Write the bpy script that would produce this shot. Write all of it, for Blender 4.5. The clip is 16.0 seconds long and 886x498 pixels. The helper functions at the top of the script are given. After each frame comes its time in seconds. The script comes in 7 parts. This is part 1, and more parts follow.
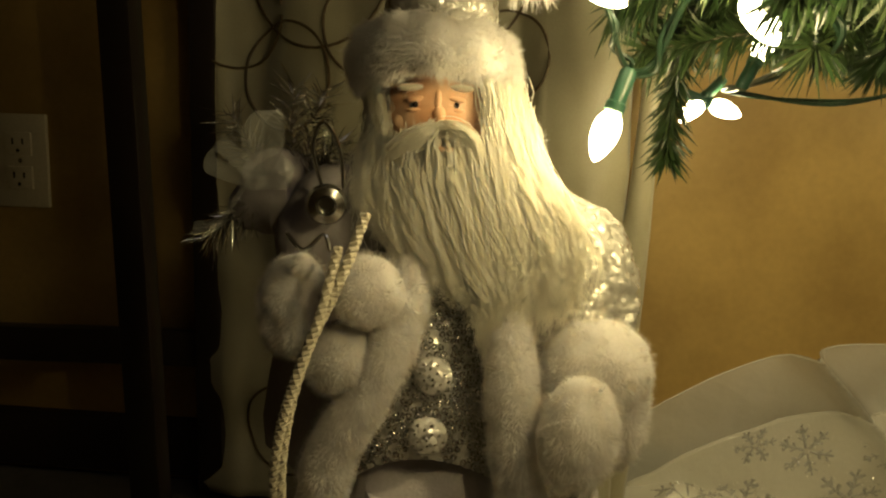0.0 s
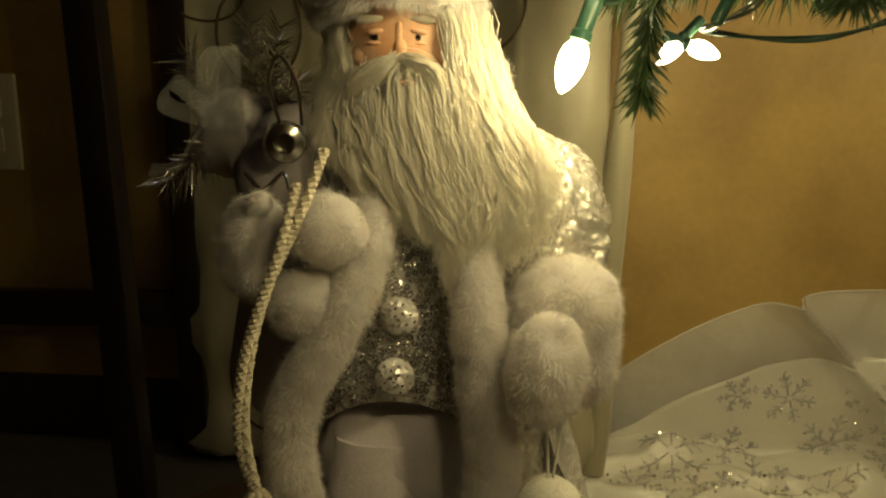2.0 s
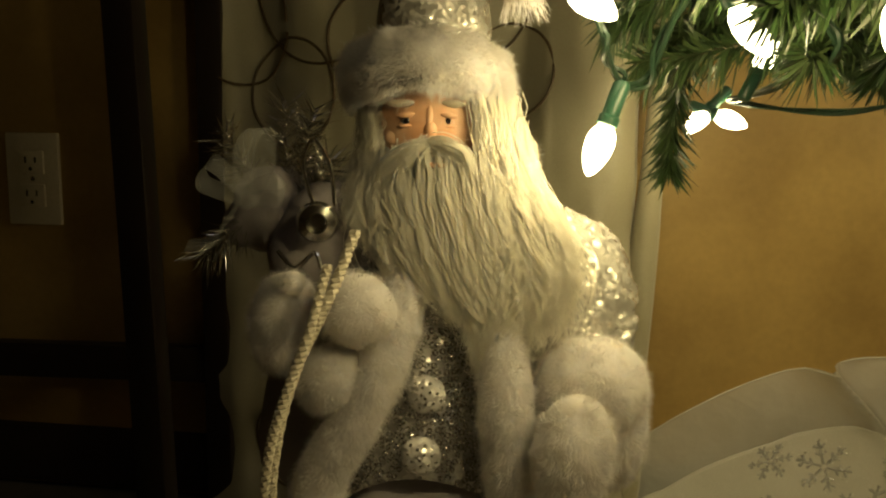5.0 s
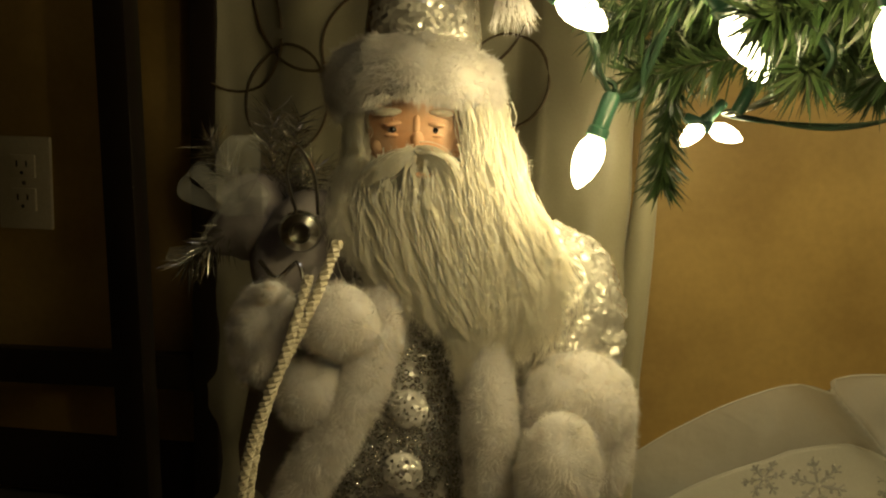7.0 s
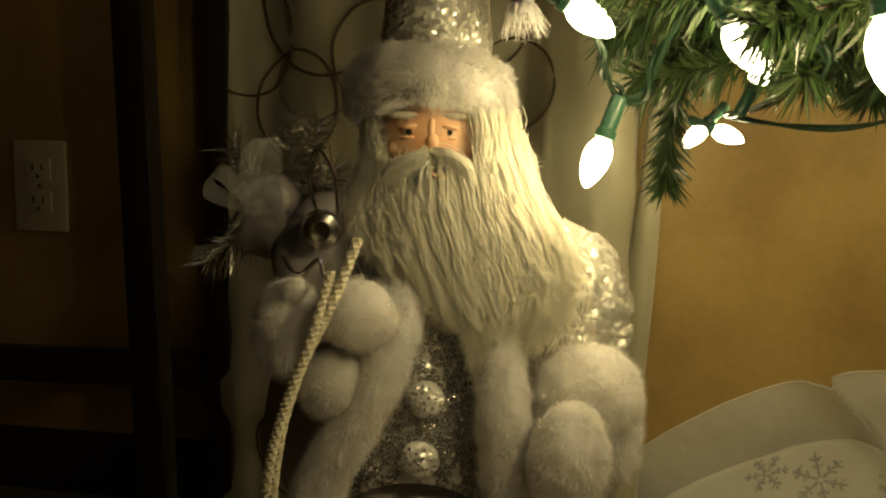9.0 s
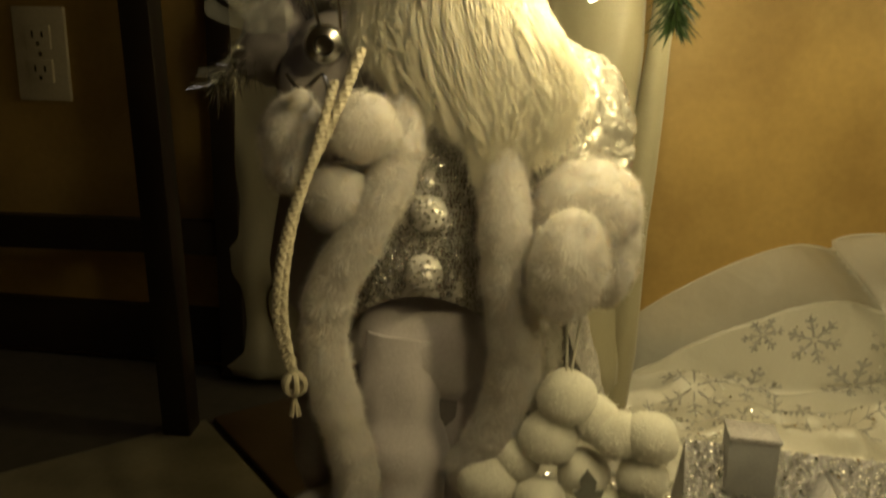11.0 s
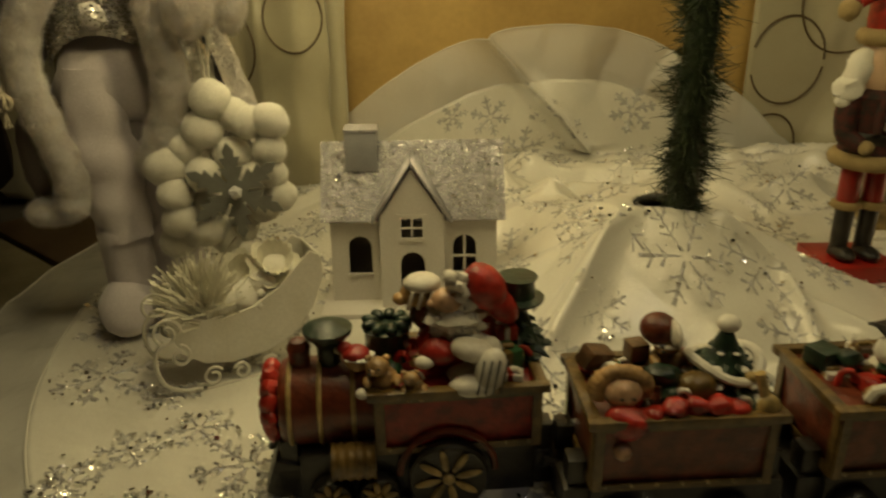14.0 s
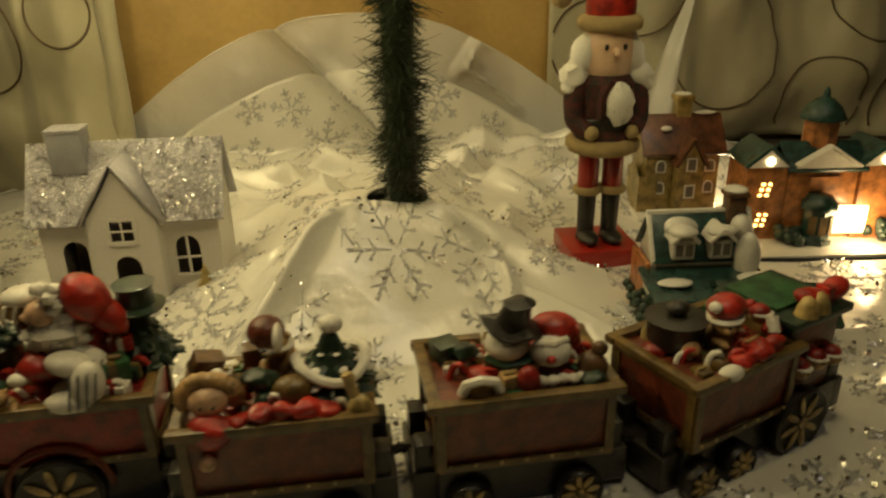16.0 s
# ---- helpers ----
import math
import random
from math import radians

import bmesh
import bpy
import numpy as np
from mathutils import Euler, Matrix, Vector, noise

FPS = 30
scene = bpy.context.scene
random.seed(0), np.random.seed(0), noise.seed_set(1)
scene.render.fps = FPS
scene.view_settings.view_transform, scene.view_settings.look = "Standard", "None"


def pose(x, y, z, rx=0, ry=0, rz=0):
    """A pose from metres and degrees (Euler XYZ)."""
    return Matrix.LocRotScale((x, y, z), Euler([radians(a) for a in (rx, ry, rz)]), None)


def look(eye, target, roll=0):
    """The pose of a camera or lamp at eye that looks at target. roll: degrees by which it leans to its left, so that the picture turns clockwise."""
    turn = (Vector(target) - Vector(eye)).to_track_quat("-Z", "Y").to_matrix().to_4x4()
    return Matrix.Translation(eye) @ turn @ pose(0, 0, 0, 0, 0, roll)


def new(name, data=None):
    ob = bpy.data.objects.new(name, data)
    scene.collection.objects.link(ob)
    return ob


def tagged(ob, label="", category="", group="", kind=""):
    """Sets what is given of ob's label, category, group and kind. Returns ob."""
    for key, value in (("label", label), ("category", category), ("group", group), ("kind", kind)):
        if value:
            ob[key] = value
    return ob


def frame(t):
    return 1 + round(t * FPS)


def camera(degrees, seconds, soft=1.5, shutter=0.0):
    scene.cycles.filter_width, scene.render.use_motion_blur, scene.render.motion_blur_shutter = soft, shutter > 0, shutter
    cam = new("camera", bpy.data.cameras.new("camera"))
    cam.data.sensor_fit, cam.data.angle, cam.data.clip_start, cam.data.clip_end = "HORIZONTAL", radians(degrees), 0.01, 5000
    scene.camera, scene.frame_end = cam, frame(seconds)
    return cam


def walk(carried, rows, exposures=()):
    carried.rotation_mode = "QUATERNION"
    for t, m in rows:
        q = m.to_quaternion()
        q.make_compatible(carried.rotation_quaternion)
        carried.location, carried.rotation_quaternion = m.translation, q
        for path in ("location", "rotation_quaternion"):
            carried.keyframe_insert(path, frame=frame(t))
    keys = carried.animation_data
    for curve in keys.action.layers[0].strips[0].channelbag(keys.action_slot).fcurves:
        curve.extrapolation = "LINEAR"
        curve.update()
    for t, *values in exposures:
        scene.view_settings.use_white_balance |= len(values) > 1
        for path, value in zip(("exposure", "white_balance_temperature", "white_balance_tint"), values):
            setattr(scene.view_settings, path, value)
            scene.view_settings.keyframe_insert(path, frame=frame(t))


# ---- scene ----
cam = camera(61.6, 16.0, 2.2, 0.4)
PATH = [
    (0, (0.037, 0.024, 0.435), (-0.019, 2.001, 0.137), 1.6),
    (0.5, (0.036, 0.026, 0.433), (-0.017, 2.01, 0.183), 1.9),
    (1, (0.047, 0.026, 0.428), (0.009, 2.008, 0.161), 2.0),
    (1.5, (0.052, 0.031, 0.417), (0.02, 1.999, 0.061), 1.3),
    (2, (0.052, 0.031, 0.418), (0.016, 1.994, 0.037), 0.6),
    (2.5, (0.049, 0.032, 0.419), (0.007, 1.992, 0.022), -0.3),
    (3, (0.046, 0.032, 0.422), (-0.004, 1.99, 0.019), -0.6),
    (3.5, (0.044, 0.032, 0.427), (-0.019, 1.996, 0.052), -0.5),
    (4, (0.045, 0.029, 0.431), (-0.038, 2.002, 0.112), 0.0),
    (6.5, (0.059, 0.031, 0.442), (-0.058, 2.012, 0.192), 1.6),
    (7, (0.058, 0.037, 0.438), (-0.051, 2.019, 0.194), 1.7),
    (7.5, (0.056, 0.032, 0.448), (-0.048, 2.014, 0.202), 1.9),
    (8, (0.052, 0.029, 0.45), (-0.056, 2.013, 0.218), 1.8),
    (10.5, (0.055, 0.006, 0.401), (-0.061, 1.979, 0.094), 1.2),
    (11, (0.056, 0.005, 0.389), (-0.067, 1.943, -0.088), 1.4),
    (11.5, (0.052, -0.008, 0.363), (-0.072, 1.887, -0.266), 1.0),
    (12, (0.062, -0.027, 0.352), (-0.062, 1.819, -0.406), 0.8),
    (12.5, (0.099, -0.084, 0.346), (0.065, 1.764, -0.417), 1.3),
    (13, (0.142, -0.15, 0.342), (0.293, 1.719, -0.353), 1.3),
    (13.5, (0.157, -0.195, 0.333), (0.381, 1.658, -0.385), -0.3),
    (14, (0.191, -0.233, 0.321), (0.483, 1.601, -0.421), -0.7),
    (14.5, (0.219, -0.259, 0.327), (0.6, 1.549, -0.436), -1.2),
    (15, (0.228, -0.274, 0.329), (0.759, 1.486, -0.459), 0.6),
    (15.5, (0.296, -0.268, 0.323), (0.824, 1.481, -0.491), -0.4),
    (16, (0.385, -0.259, 0.322), (0.832, 1.528, -0.456), -1.2),
]
walk(cam, [(t, look(eye, target, roll)) for t, eye, target, roll in PATH],
     [(0, -0.22), (0.5, -0.30), (1.5, -0.28), (2.5, -0.20), (4, -0.32), (8, -0.42), (10.5, -0.18), (11, 0.06), (11.5, 0.46), (12.5, 0.56), (13, 0.40), (13.5, 0.28), (14, 0.28), (15, 0.48), (16, 0.60)])

# ---------------------------------------------------------------- light
world = bpy.data.worlds.new("evening")
scene.world = world
world.use_nodes = True
world.node_tree.nodes["Background"].inputs[0].default_value = (0.9, 0.85, 0.75, 1)
world.node_tree.nodes["Background"].inputs[1].default_value = 0.02
BULB_COLOUR = (1.0, 0.795, 0.35)


def lamp(name, where, watts, colour, radius):
    data = bpy.data.lights.new(name, "POINT")
    data.energy, data.color, data.shadow_soft_size = watts, colour, radius
    ob = new(name, data)
    ob.location = where
    return ob


# soft fill lamp without a visible fixture, added for the room's ambient light
room_data = bpy.data.lights.new("room_fill", "AREA")
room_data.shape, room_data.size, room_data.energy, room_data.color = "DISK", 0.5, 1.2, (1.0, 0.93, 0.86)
room_fill = new("room_fill", room_data)
room_fill.matrix_world = look((0.7, -0.55, 2.33), (0.6, -0.2, 0))

# ---------------------------------------------------------------- materials


def mat(name, colour, rough=0.6, metal=0.0, second=None, scale=30.0, amount=0.5, fine=400.0, bump=0.15, sheen=0.0, coat=0.0, vary=0.0, depth=0.001):
    """A surface with broad and fine variation of colour, and a fine relief."""
    m = bpy.data.materials.new(name)
    m.use_nodes = True
    nt = m.node_tree
    b = nt.nodes["Principled BSDF"]
    link = nt.links.new
    tc = nt.nodes.new("ShaderNodeTexCoord")
    n1 = nt.nodes.new("ShaderNodeTexNoise")
    n1.inputs["Scale"].default_value, n1.inputs["Detail"].default_value = scale, 4
    n2 = nt.nodes.new("ShaderNodeTexNoise")
    n2.inputs["Scale"].default_value, n2.inputs["Detail"].default_value = fine, 3
    link(tc.outputs["Object"], n1.inputs["Vector"])
    link(tc.outputs["Object"], n2.inputs["Vector"])
    ramp = nt.nodes.new("ShaderNodeMapRange")
    ramp.inputs[1].default_value, ramp.inputs[2].default_value = 0.35, 0.65
    ramp.inputs[4].default_value = amount
    link(n1.outputs["Fac"], ramp.inputs[0])
    mix = nt.nodes.new("ShaderNodeMix")
    mix.data_type = "RGBA"
    mix.inputs["A"].default_value = (*colour, 1)
    mix.inputs["B"].default_value = (*(second or [c * 0.7 for c in colour]), 1)
    link(ramp.outputs[0], mix.inputs["Factor"])
    fmix = nt.nodes.new("ShaderNodeMix")
    fmix.data_type, fmix.blend_type = "RGBA", "MULTIPLY"
    fmix.inputs["Factor"].default_value = 0.25
    link(mix.outputs["Result"], fmix.inputs["A"])
    link(n2.outputs["Fac"], fmix.inputs["B"])
    last = fmix.outputs["Result"]
    if vary:
        info = nt.nodes.new("ShaderNodeObjectInfo")
        hsv = nt.nodes.new("ShaderNodeHueSaturation")
        mr = nt.nodes.new("ShaderNodeMapRange")
        mr.inputs[3].default_value, mr.inputs[4].default_value = 1 - vary, 1 + vary
        link(info.outputs["Random"], mr.inputs[0])
        link(mr.outputs[0], hsv.inputs["Value"])
        link(last, hsv.inputs["Color"])
        last = hsv.outputs["Color"]
    link(last, b.inputs["Base Color"])
    b.inputs["Roughness"].default_value, b.inputs["Metallic"].default_value = rough, metal
    b.inputs["Sheen Weight"].default_value, b.inputs["Coat Weight"].default_value = sheen, coat
    bp = nt.nodes.new("ShaderNodeBump")
    bp.inputs["Strength"].default_value, bp.inputs["Distance"].default_value = bump, depth
    link(n2.outputs["Fac"], bp.inputs["Height"])
    link(bp.outputs["Normal"], b.inputs["Normal"])
    return m


def glitter(name, colour, scale=900.0, spread=1.1, rough=0.22, metal=0.9, base=None):
    """Small facets, each turned its own way."""
    m = bpy.data.materials.new(name)
    m.use_nodes = True
    nt = m.node_tree
    b = nt.nodes["Principled BSDF"]
    link = nt.links.new
    tc = nt.nodes.new("ShaderNodeTexCoord")
    v = nt.nodes.new("ShaderNodeTexVoronoi")
    v.inputs["Scale"].default_value = scale
    link(tc.outputs["Object"], v.inputs["Vector"])
    sub = nt.nodes.new("ShaderNodeVectorMath")
    sub.operation = "SUBTRACT"
    sub.inputs[1].default_value = (0.5, 0.5, 0.5)
    link(v.outputs["Color"], sub.inputs[0])
    sc = nt.nodes.new("ShaderNodeVectorMath")
    sc.operation = "SCALE"
    sc.inputs["Scale"].default_value = spread
    link(sub.outputs[0], sc.inputs[0])
    geo = nt.nodes.new("ShaderNodeNewGeometry")
    add = nt.nodes.new("ShaderNodeVectorMath")
    link(geo.outputs["Normal"], add.inputs[0])
    link(sc.outputs[0], add.inputs[1])
    nrm = nt.nodes.new("ShaderNodeVectorMath")
    nrm.operation = "NORMALIZE"
    link(add.outputs[0], nrm.inputs[0])
    link(nrm.outputs[0], b.inputs["Normal"])
    n1 = nt.nodes.new("ShaderNodeTexNoise")
    n1.inputs["Scale"].default_value = 60
    link(tc.outputs["Object"], n1.inputs["Vector"])
    mix = nt.nodes.new("ShaderNodeMix")
    mix.data_type = "RGBA"
    mix.inputs["A"].default_value = (*colour, 1)
    mix.inputs["B"].default_value = (*(base or [c * 0.6 for c in colour]), 1)
    link(n1.outputs["Fac"], mix.inputs["Factor"])
    link(mix.outputs["Result"], b.inputs["Base Color"])
    b.inputs["Roughness"].default_value, b.inputs["Metallic"].default_value = rough, metal
    return m


def glow(name, colour, strength):
    m = bpy.data.materials.new(name)
    m.use_nodes = True
    b = m.node_tree.nodes["Principled BSDF"]
    b.inputs["Base Color"].default_value = (*colour, 1)
    b.inputs["Emission Color"].default_value = (*colour, 1)
    b.inputs["Emission Strength"].default_value = strength
    b.inputs["Roughness"].default_value = 0.3
    return m


def sheer(name, colour, clear, rough=0.4):
    """Thin woven cloth that lets part of the light straight through."""
    m = mat(name, colour, rough, scale=12, amount=0.25, fine=900, bump=0.2)
    nt = m.node_tree
    b = nt.nodes["Principled BSDF"]
    out = nt.nodes["Material Output"]
    tr = nt.nodes.new("ShaderNodeBsdfTransparent")
    tl = nt.nodes.new("ShaderNodeBsdfTranslucent")
    tl.inputs["Color"].default_value = (*colour, 1)
    m1 = nt.nodes.new("ShaderNodeMixShader")
    m1.inputs[0].default_value = 0.3
    m2 = nt.nodes.new("ShaderNodeMixShader")
    m2.inputs[0].default_value = clear
    nt.links.new(b.outputs[0], m1.inputs[1])
    nt.links.new(tl.outputs[0], m1.inputs[2])
    nt.links.new(m1.outputs[0], m2.inputs[1])
    nt.links.new(tr.outputs[0], m2.inputs[2])
    nt.links.new(m2.outputs[0], out.inputs["Surface"])
    return m


WALL = mat("golden_wall_paint", (0.46, 0.305, 0.10), 0.5, second=(0.32, 0.20, 0.06), scale=9, amount=0.8, fine=120, bump=0.12)
ROOM = mat("room_paint", (0.42, 0.32, 0.2), 0.8, scale=6, fine=150)
CEIL = mat("ceiling_paint", (0.72, 0.68, 0.6), 0.9, scale=6, fine=150)
TILE = mat("light_slate_tile", (0.24, 0.21, 0.14), 0.45, second=(0.14, 0.12, 0.075), scale=14, amount=0.8, fine=180, bump=0.25, vary=0.12)
TILE2 = mat("brown_slate_tile", (0.12, 0.075, 0.038), 0.45, second=(0.07, 0.042, 0.02), scale=14, amount=0.8, fine=180, bump=0.25, vary=0.15)
GROUT = mat("grout", (0.09, 0.075, 0.055), 0.9, scale=60)
DARKWOOD = mat("dark_stained_wood", (0.022, 0.014, 0.010), 0.35, second=(0.012, 0.008, 0.006), scale=20, fine=250)
SKIRTBOARD = mat("dark_baseboard_wood", (0.03, 0.019, 0.012), 0.4, scale=20)
PLATE = mat("ivory_plastic", (0.62, 0.55, 0.42), 0.35, scale=30, amount=0.1, fine=300, bump=0.03)
SLOT = mat("dark_slot", (0.02, 0.018, 0.015), 0.6, scale=30)
CURTAIN = mat("cream_curtain_cloth", (0.42, 0.385, 0.265), 0.36, second=(0.32, 0.285, 0.185), scale=8, amount=0.6, fine=700, bump=0.3, sheen=0.3)
STITCH = mat("brown_embroidery", (0.10, 0.066, 0.028), 0.6, scale=90, fine=900, bump=0.5)
SATIN = mat("white_satin", (0.78, 0.76, 0.69), 0.22, second=(0.68, 0.66, 0.58), scale=7, amount=0.5, fine=900, bump=0.12, sheen=0.4)
ORGANZA = sheer("white_organza", (0.90, 0.90, 0.86), 0.27, 0.22)
for woven in (SATIN, ORGANZA):
    woven.node_tree.nodes["Principled BSDF"].inputs["Specular IOR Level"].default_value = 1.0
    # creases left from folding and handling
    weave = woven.node_tree
    where_on = weave.nodes.new("ShaderNodeTexCoord")
    crumple = weave.nodes.new("ShaderNodeTexVoronoi")
    crumple.feature, crumple.distance = "F1", "EUCLIDEAN"
    crumple.inputs["Scale"].default_value = 15.0 if woven is ORGANZA else 11.0
    wander = weave.nodes.new("ShaderNodeTexNoise")
    wander.inputs["Scale"].default_value, wander.inputs["Detail"].default_value = 22.0, 3
    both = weave.nodes.new("ShaderNodeMath")
    weave.links.new(where_on.outputs["Object"], crumple.inputs["Vector"])
    weave.links.new(where_on.outputs["Object"], wander.inputs["Vector"])
    weave.links.new(crumple.outputs["Distance"], both.inputs[0])
    weave.links.new(wander.outputs["Fac"], both.inputs[1])
    fold = weave.nodes.new("ShaderNodeBump")
    fold.inputs["Strength"].default_value = 0.55 if woven is ORGANZA else 0.30
    fold.inputs["Distance"].default_value = 0.012
    weave.links.new(both.outputs[0], fold.inputs["Height"])
    fine_bump = [n for n in weave.nodes if n.type == "BUMP" and n != fold][0]
    weave.links.new(fold.outputs["Normal"], fine_bump.inputs["Normal"])
SHEER = sheer("sheer_ribbon", (0.48, 0.48, 0.46), 0.84, 0.20)
SILVERGLIT = glitter("silver_glitter", (0.80, 0.79, 0.77), 900, 1.6, 0.18, 0.35, (0.52, 0.51, 0.50))
ROOFGLIT = glitter("roof_glitter", (0.54, 0.53, 0.56), 1500, 1.0, 0.25, 0.35, (0.42, 0.41, 0.44))
FUR = mat("white_plush", (0.82, 0.785, 0.785), 0.95, second=(0.67, 0.63, 0.65), scale=60, amount=0.6, fine=420, bump=0.5, sheen=0.5)
HAIR = mat("cream_wool_hair", (0.90, 0.87, 0.79), 0.8, second=(0.82, 0.78, 0.68), scale=60, fine=500, bump=0.2, sheen=0.3)
for wool in (FUR, HAIR):
    shader = wool.node_tree.nodes["Principled BSDF"]
    shader.inputs["Subsurface Weight"].default_value, shader.inputs["Subsurface Scale"].default_value = 0.6, 0.004
    shader.inputs["Subsurface Radius"].default_value = (1.0, 0.85, 0.65)
for wool, share, low in ((HAIR, 0.50, 0.86), (FUR, 0.34, 0.90)):
    wool_nodes = wool.node_tree
    island = wool_nodes.nodes.new("ShaderNodeNewGeometry")
    tone_range = wool_nodes.nodes.new("ShaderNodeMapRange")
    tone_range.inputs[3].default_value, tone_range.inputs[4].default_value = low, 1.06
    tone = wool_nodes.nodes.new("ShaderNodeHueSaturation")
    colour_in = wool_nodes.nodes["Principled BSDF"].inputs["Base Color"]
    wool_nodes.links.new(colour_in.links[0].from_socket, tone.inputs["Color"])
    wool_nodes.links.new(island.outputs["Random Per Island"], tone_range.inputs[0])
    wool_nodes.links.new(tone_range.outputs[0], tone.inputs["Value"])
    wool_nodes.links.new(tone.outputs["Color"], colour_in)
    thin = wool_nodes.nodes.new("ShaderNodeBsdfTranslucent")
    thin.inputs["Color"].default_value = (0.88, 0.85, 0.76, 1)
    blend = wool_nodes.nodes.new("ShaderNodeMixShader")
    blend.inputs[0].default_value = share
    wool_nodes.links.new(wool_nodes.nodes["Principled BSDF"].outputs[0], blend.inputs[1])
    wool_nodes.links.new(thin.outputs[0], blend.inputs[2])
    wool_nodes.links.new(blend.outputs[0], wool_nodes.nodes["Material Output"].inputs["Surface"])
SKIN = mat("painted_skin", (0.84, 0.54, 0.36), 0.5, second=(0.74, 0.36, 0.18), scale=55, amount=0.8, fine=300, bump=0.05)
EYE_M = mat("dark_bead", (0.015, 0.012, 0.012), 0.15, scale=30)
PANTS = mat("grey_velour", (0.66, 0.61, 0.645), 0.75, second=(0.50, 0.46, 0.49), scale=24, amount=0.7, fine=500, bump=0.3, sheen=0.6)
SEQUIN = glitter("silver_sequins", (0.74, 0.71, 0.68), 460, 1.0, 0.25, 0.25, (0.50, 0.48, 0.46))
FOIL = glitter("crinkled_silver_foil", (0.70, 0.67, 0.61), 430, 0.60, 0.22, 0.62, (0.48, 0.46, 0.42))
SILVER = mat("silver_metal", (0.7, 0.68, 0.64), 0.18, 1.0, scale=40, fine=200, bump=0.03)
LINING = mat("grey_lavender_lining", (0.30, 0.27, 0.28), 0.7, scale=20, fine=400)
CORD = mat("twisted_cord_thread", (0.52, 0.46, 0.34), 0.45, scale=200, fine=900, bump=0.4, sheen=0.3)
TINSEL = mat("dark_tinsel_garland", (0.015, 0.027, 0.011), 0.4, second=(0.026, 0.036, 0.016), scale=60, amount=0.9, fine=300, bump=0.1)
PINE = mat("pvc_pine_needles", (0.024, 0.052, 0.016), 0.36, second=(0.040, 0.060, 0.022), scale=40, amount=0.9, fine=300, bump=0.1)
STEM = mat("brown_wire_stem", (0.05, 0.035, 0.02), 0.6, scale=80)
WIRE = mat("dark_green_wire", (0.012, 0.028, 0.016), 0.3, scale=80)
SOCKET = mat("green_plastic_socket", (0.03, 0.09, 0.06), 0.3, scale=80)
BULB = glow("warm_white_bulb", (1.0, 0.86, 0.50), 22.0)
BLACK = mat("black_metal", (0.012, 0.012, 0.011), 0.4, scale=60)
CARD = mat("white_card", (0.74, 0.71, 0.66), 0.75, second=(0.68, 0.65, 0.60), scale=30, amount=0.5, fine=500, bump=0.1)
CARDGREY = mat("grey_card", (0.34, 0.34, 0.36), 0.6, scale=60, fine=500)
WINDARK = mat("dark_window_fill", (0.17, 0.15, 0.12), 0.3, scale=40)
POM = mat("white_felt_wool", (0.82, 0.80, 0.72), 0.95, second=(0.72, 0.70, 0.62), scale=90, amount=0.4, fine=700, bump=0.5, sheen=0.4)
FLAKEGREY = mat("pewter_glitter_card", (0.33, 0.34, 0.32), 0.4, 0.4, scale=120, fine=900, bump=0.5)
CRYSTAL = mat("clear_crystal", (0.85, 0.85, 0.85), 0.05, 0.3, scale=80, coat=1.0)
ENAMEL = mat("white_enamel", (0.82, 0.80, 0.72), 0.35, second=(0.66, 0.62, 0.5), scale=40, amount=0.4, coat=0.2)
FEATHER = mat("ivory_tinsel_feather", (0.86, 0.83, 0.70), 0.5, scale=90)
STRAW = mat("gold_bottle_brush", (0.55, 0.42, 0.16), 0.6, scale=90, fine=500)


def resin(name, colour, rough=0.38):
    return mat(name, colour, rough, second=[c * 0.35 for c in colour], scale=95, amount=0.95, fine=350, bump=0.5, coat=0.22)


MAROON = resin("maroon_resin", (0.20, 0.042, 0.016))
RED = resin("red_resin", (0.40, 0.025, 0.016))
BRIGHTRED = resin("bright_red_resin", (0.55, 0.035, 0.02))
OCHRE = resin("ochre_resin", (0.19, 0.115, 0.03))
GOLD = resin("gold_paint_resin", (0.58, 0.42, 0.16), 0.3)
DKGREEN = resin("dark_green_resin", (0.018, 0.045, 0.026))
GREEN = resin("green_resin", (0.03, 0.12, 0.045))
WHITE = mat("white_resin", (0.78, 0.75, 0.68), 0.45, second=(0.55, 0.50, 0.41), scale=80, amount=0.6, fine=350, bump=0.35, coat=0.08)
BROWN = resin("brown_resin", (0.15, 0.075, 0.03))
TAN = resin("tan_resin", (0.50, 0.30, 0.12))
FLESH = resin("flesh_resin", (0.74, 0.46, 0.28))
NEARBLACK = resin("sooty_resin", (0.026, 0.022, 0.017))
TEALROOF = resin("teal_roof_glaze", (0.03, 0.075, 0.065), 0.25)
LEAFROOF = resin("leaf_green_glaze", (0.09, 0.17, 0.07), 0.25)
BRICKO = resin("orange_brick_glaze", (0.62, 0.24, 0.075), 0.3)
YELLOWW = resin("yellow_wall_glaze", (0.42, 0.30, 0.10), 0.3)
ROOFBR = resin("russet_roof_glaze", (0.17, 0.065, 0.03), 0.3)
SNOW = mat("snow_glaze", (0.78, 0.75, 0.68), 0.3, scale=50, amount=0.4, fine=300, bump=0.2, coat=0.2)
REDPAINT = mat("red_lacquer", (0.38, 0.02, 0.012), 0.3, scale=40, coat=0.3)
GOLDFUR = mat("gold_fur_trim", (0.42, 0.31, 0.14), 0.9, scale=120, fine=700, bump=0.7)
PLAID = mat("red_plaid_cloth", (0.018, 0.015, 0.011), 0.8, second=(0.12, 0.016, 0.012), scale=150, amount=0.75, fine=600, bump=0.4)
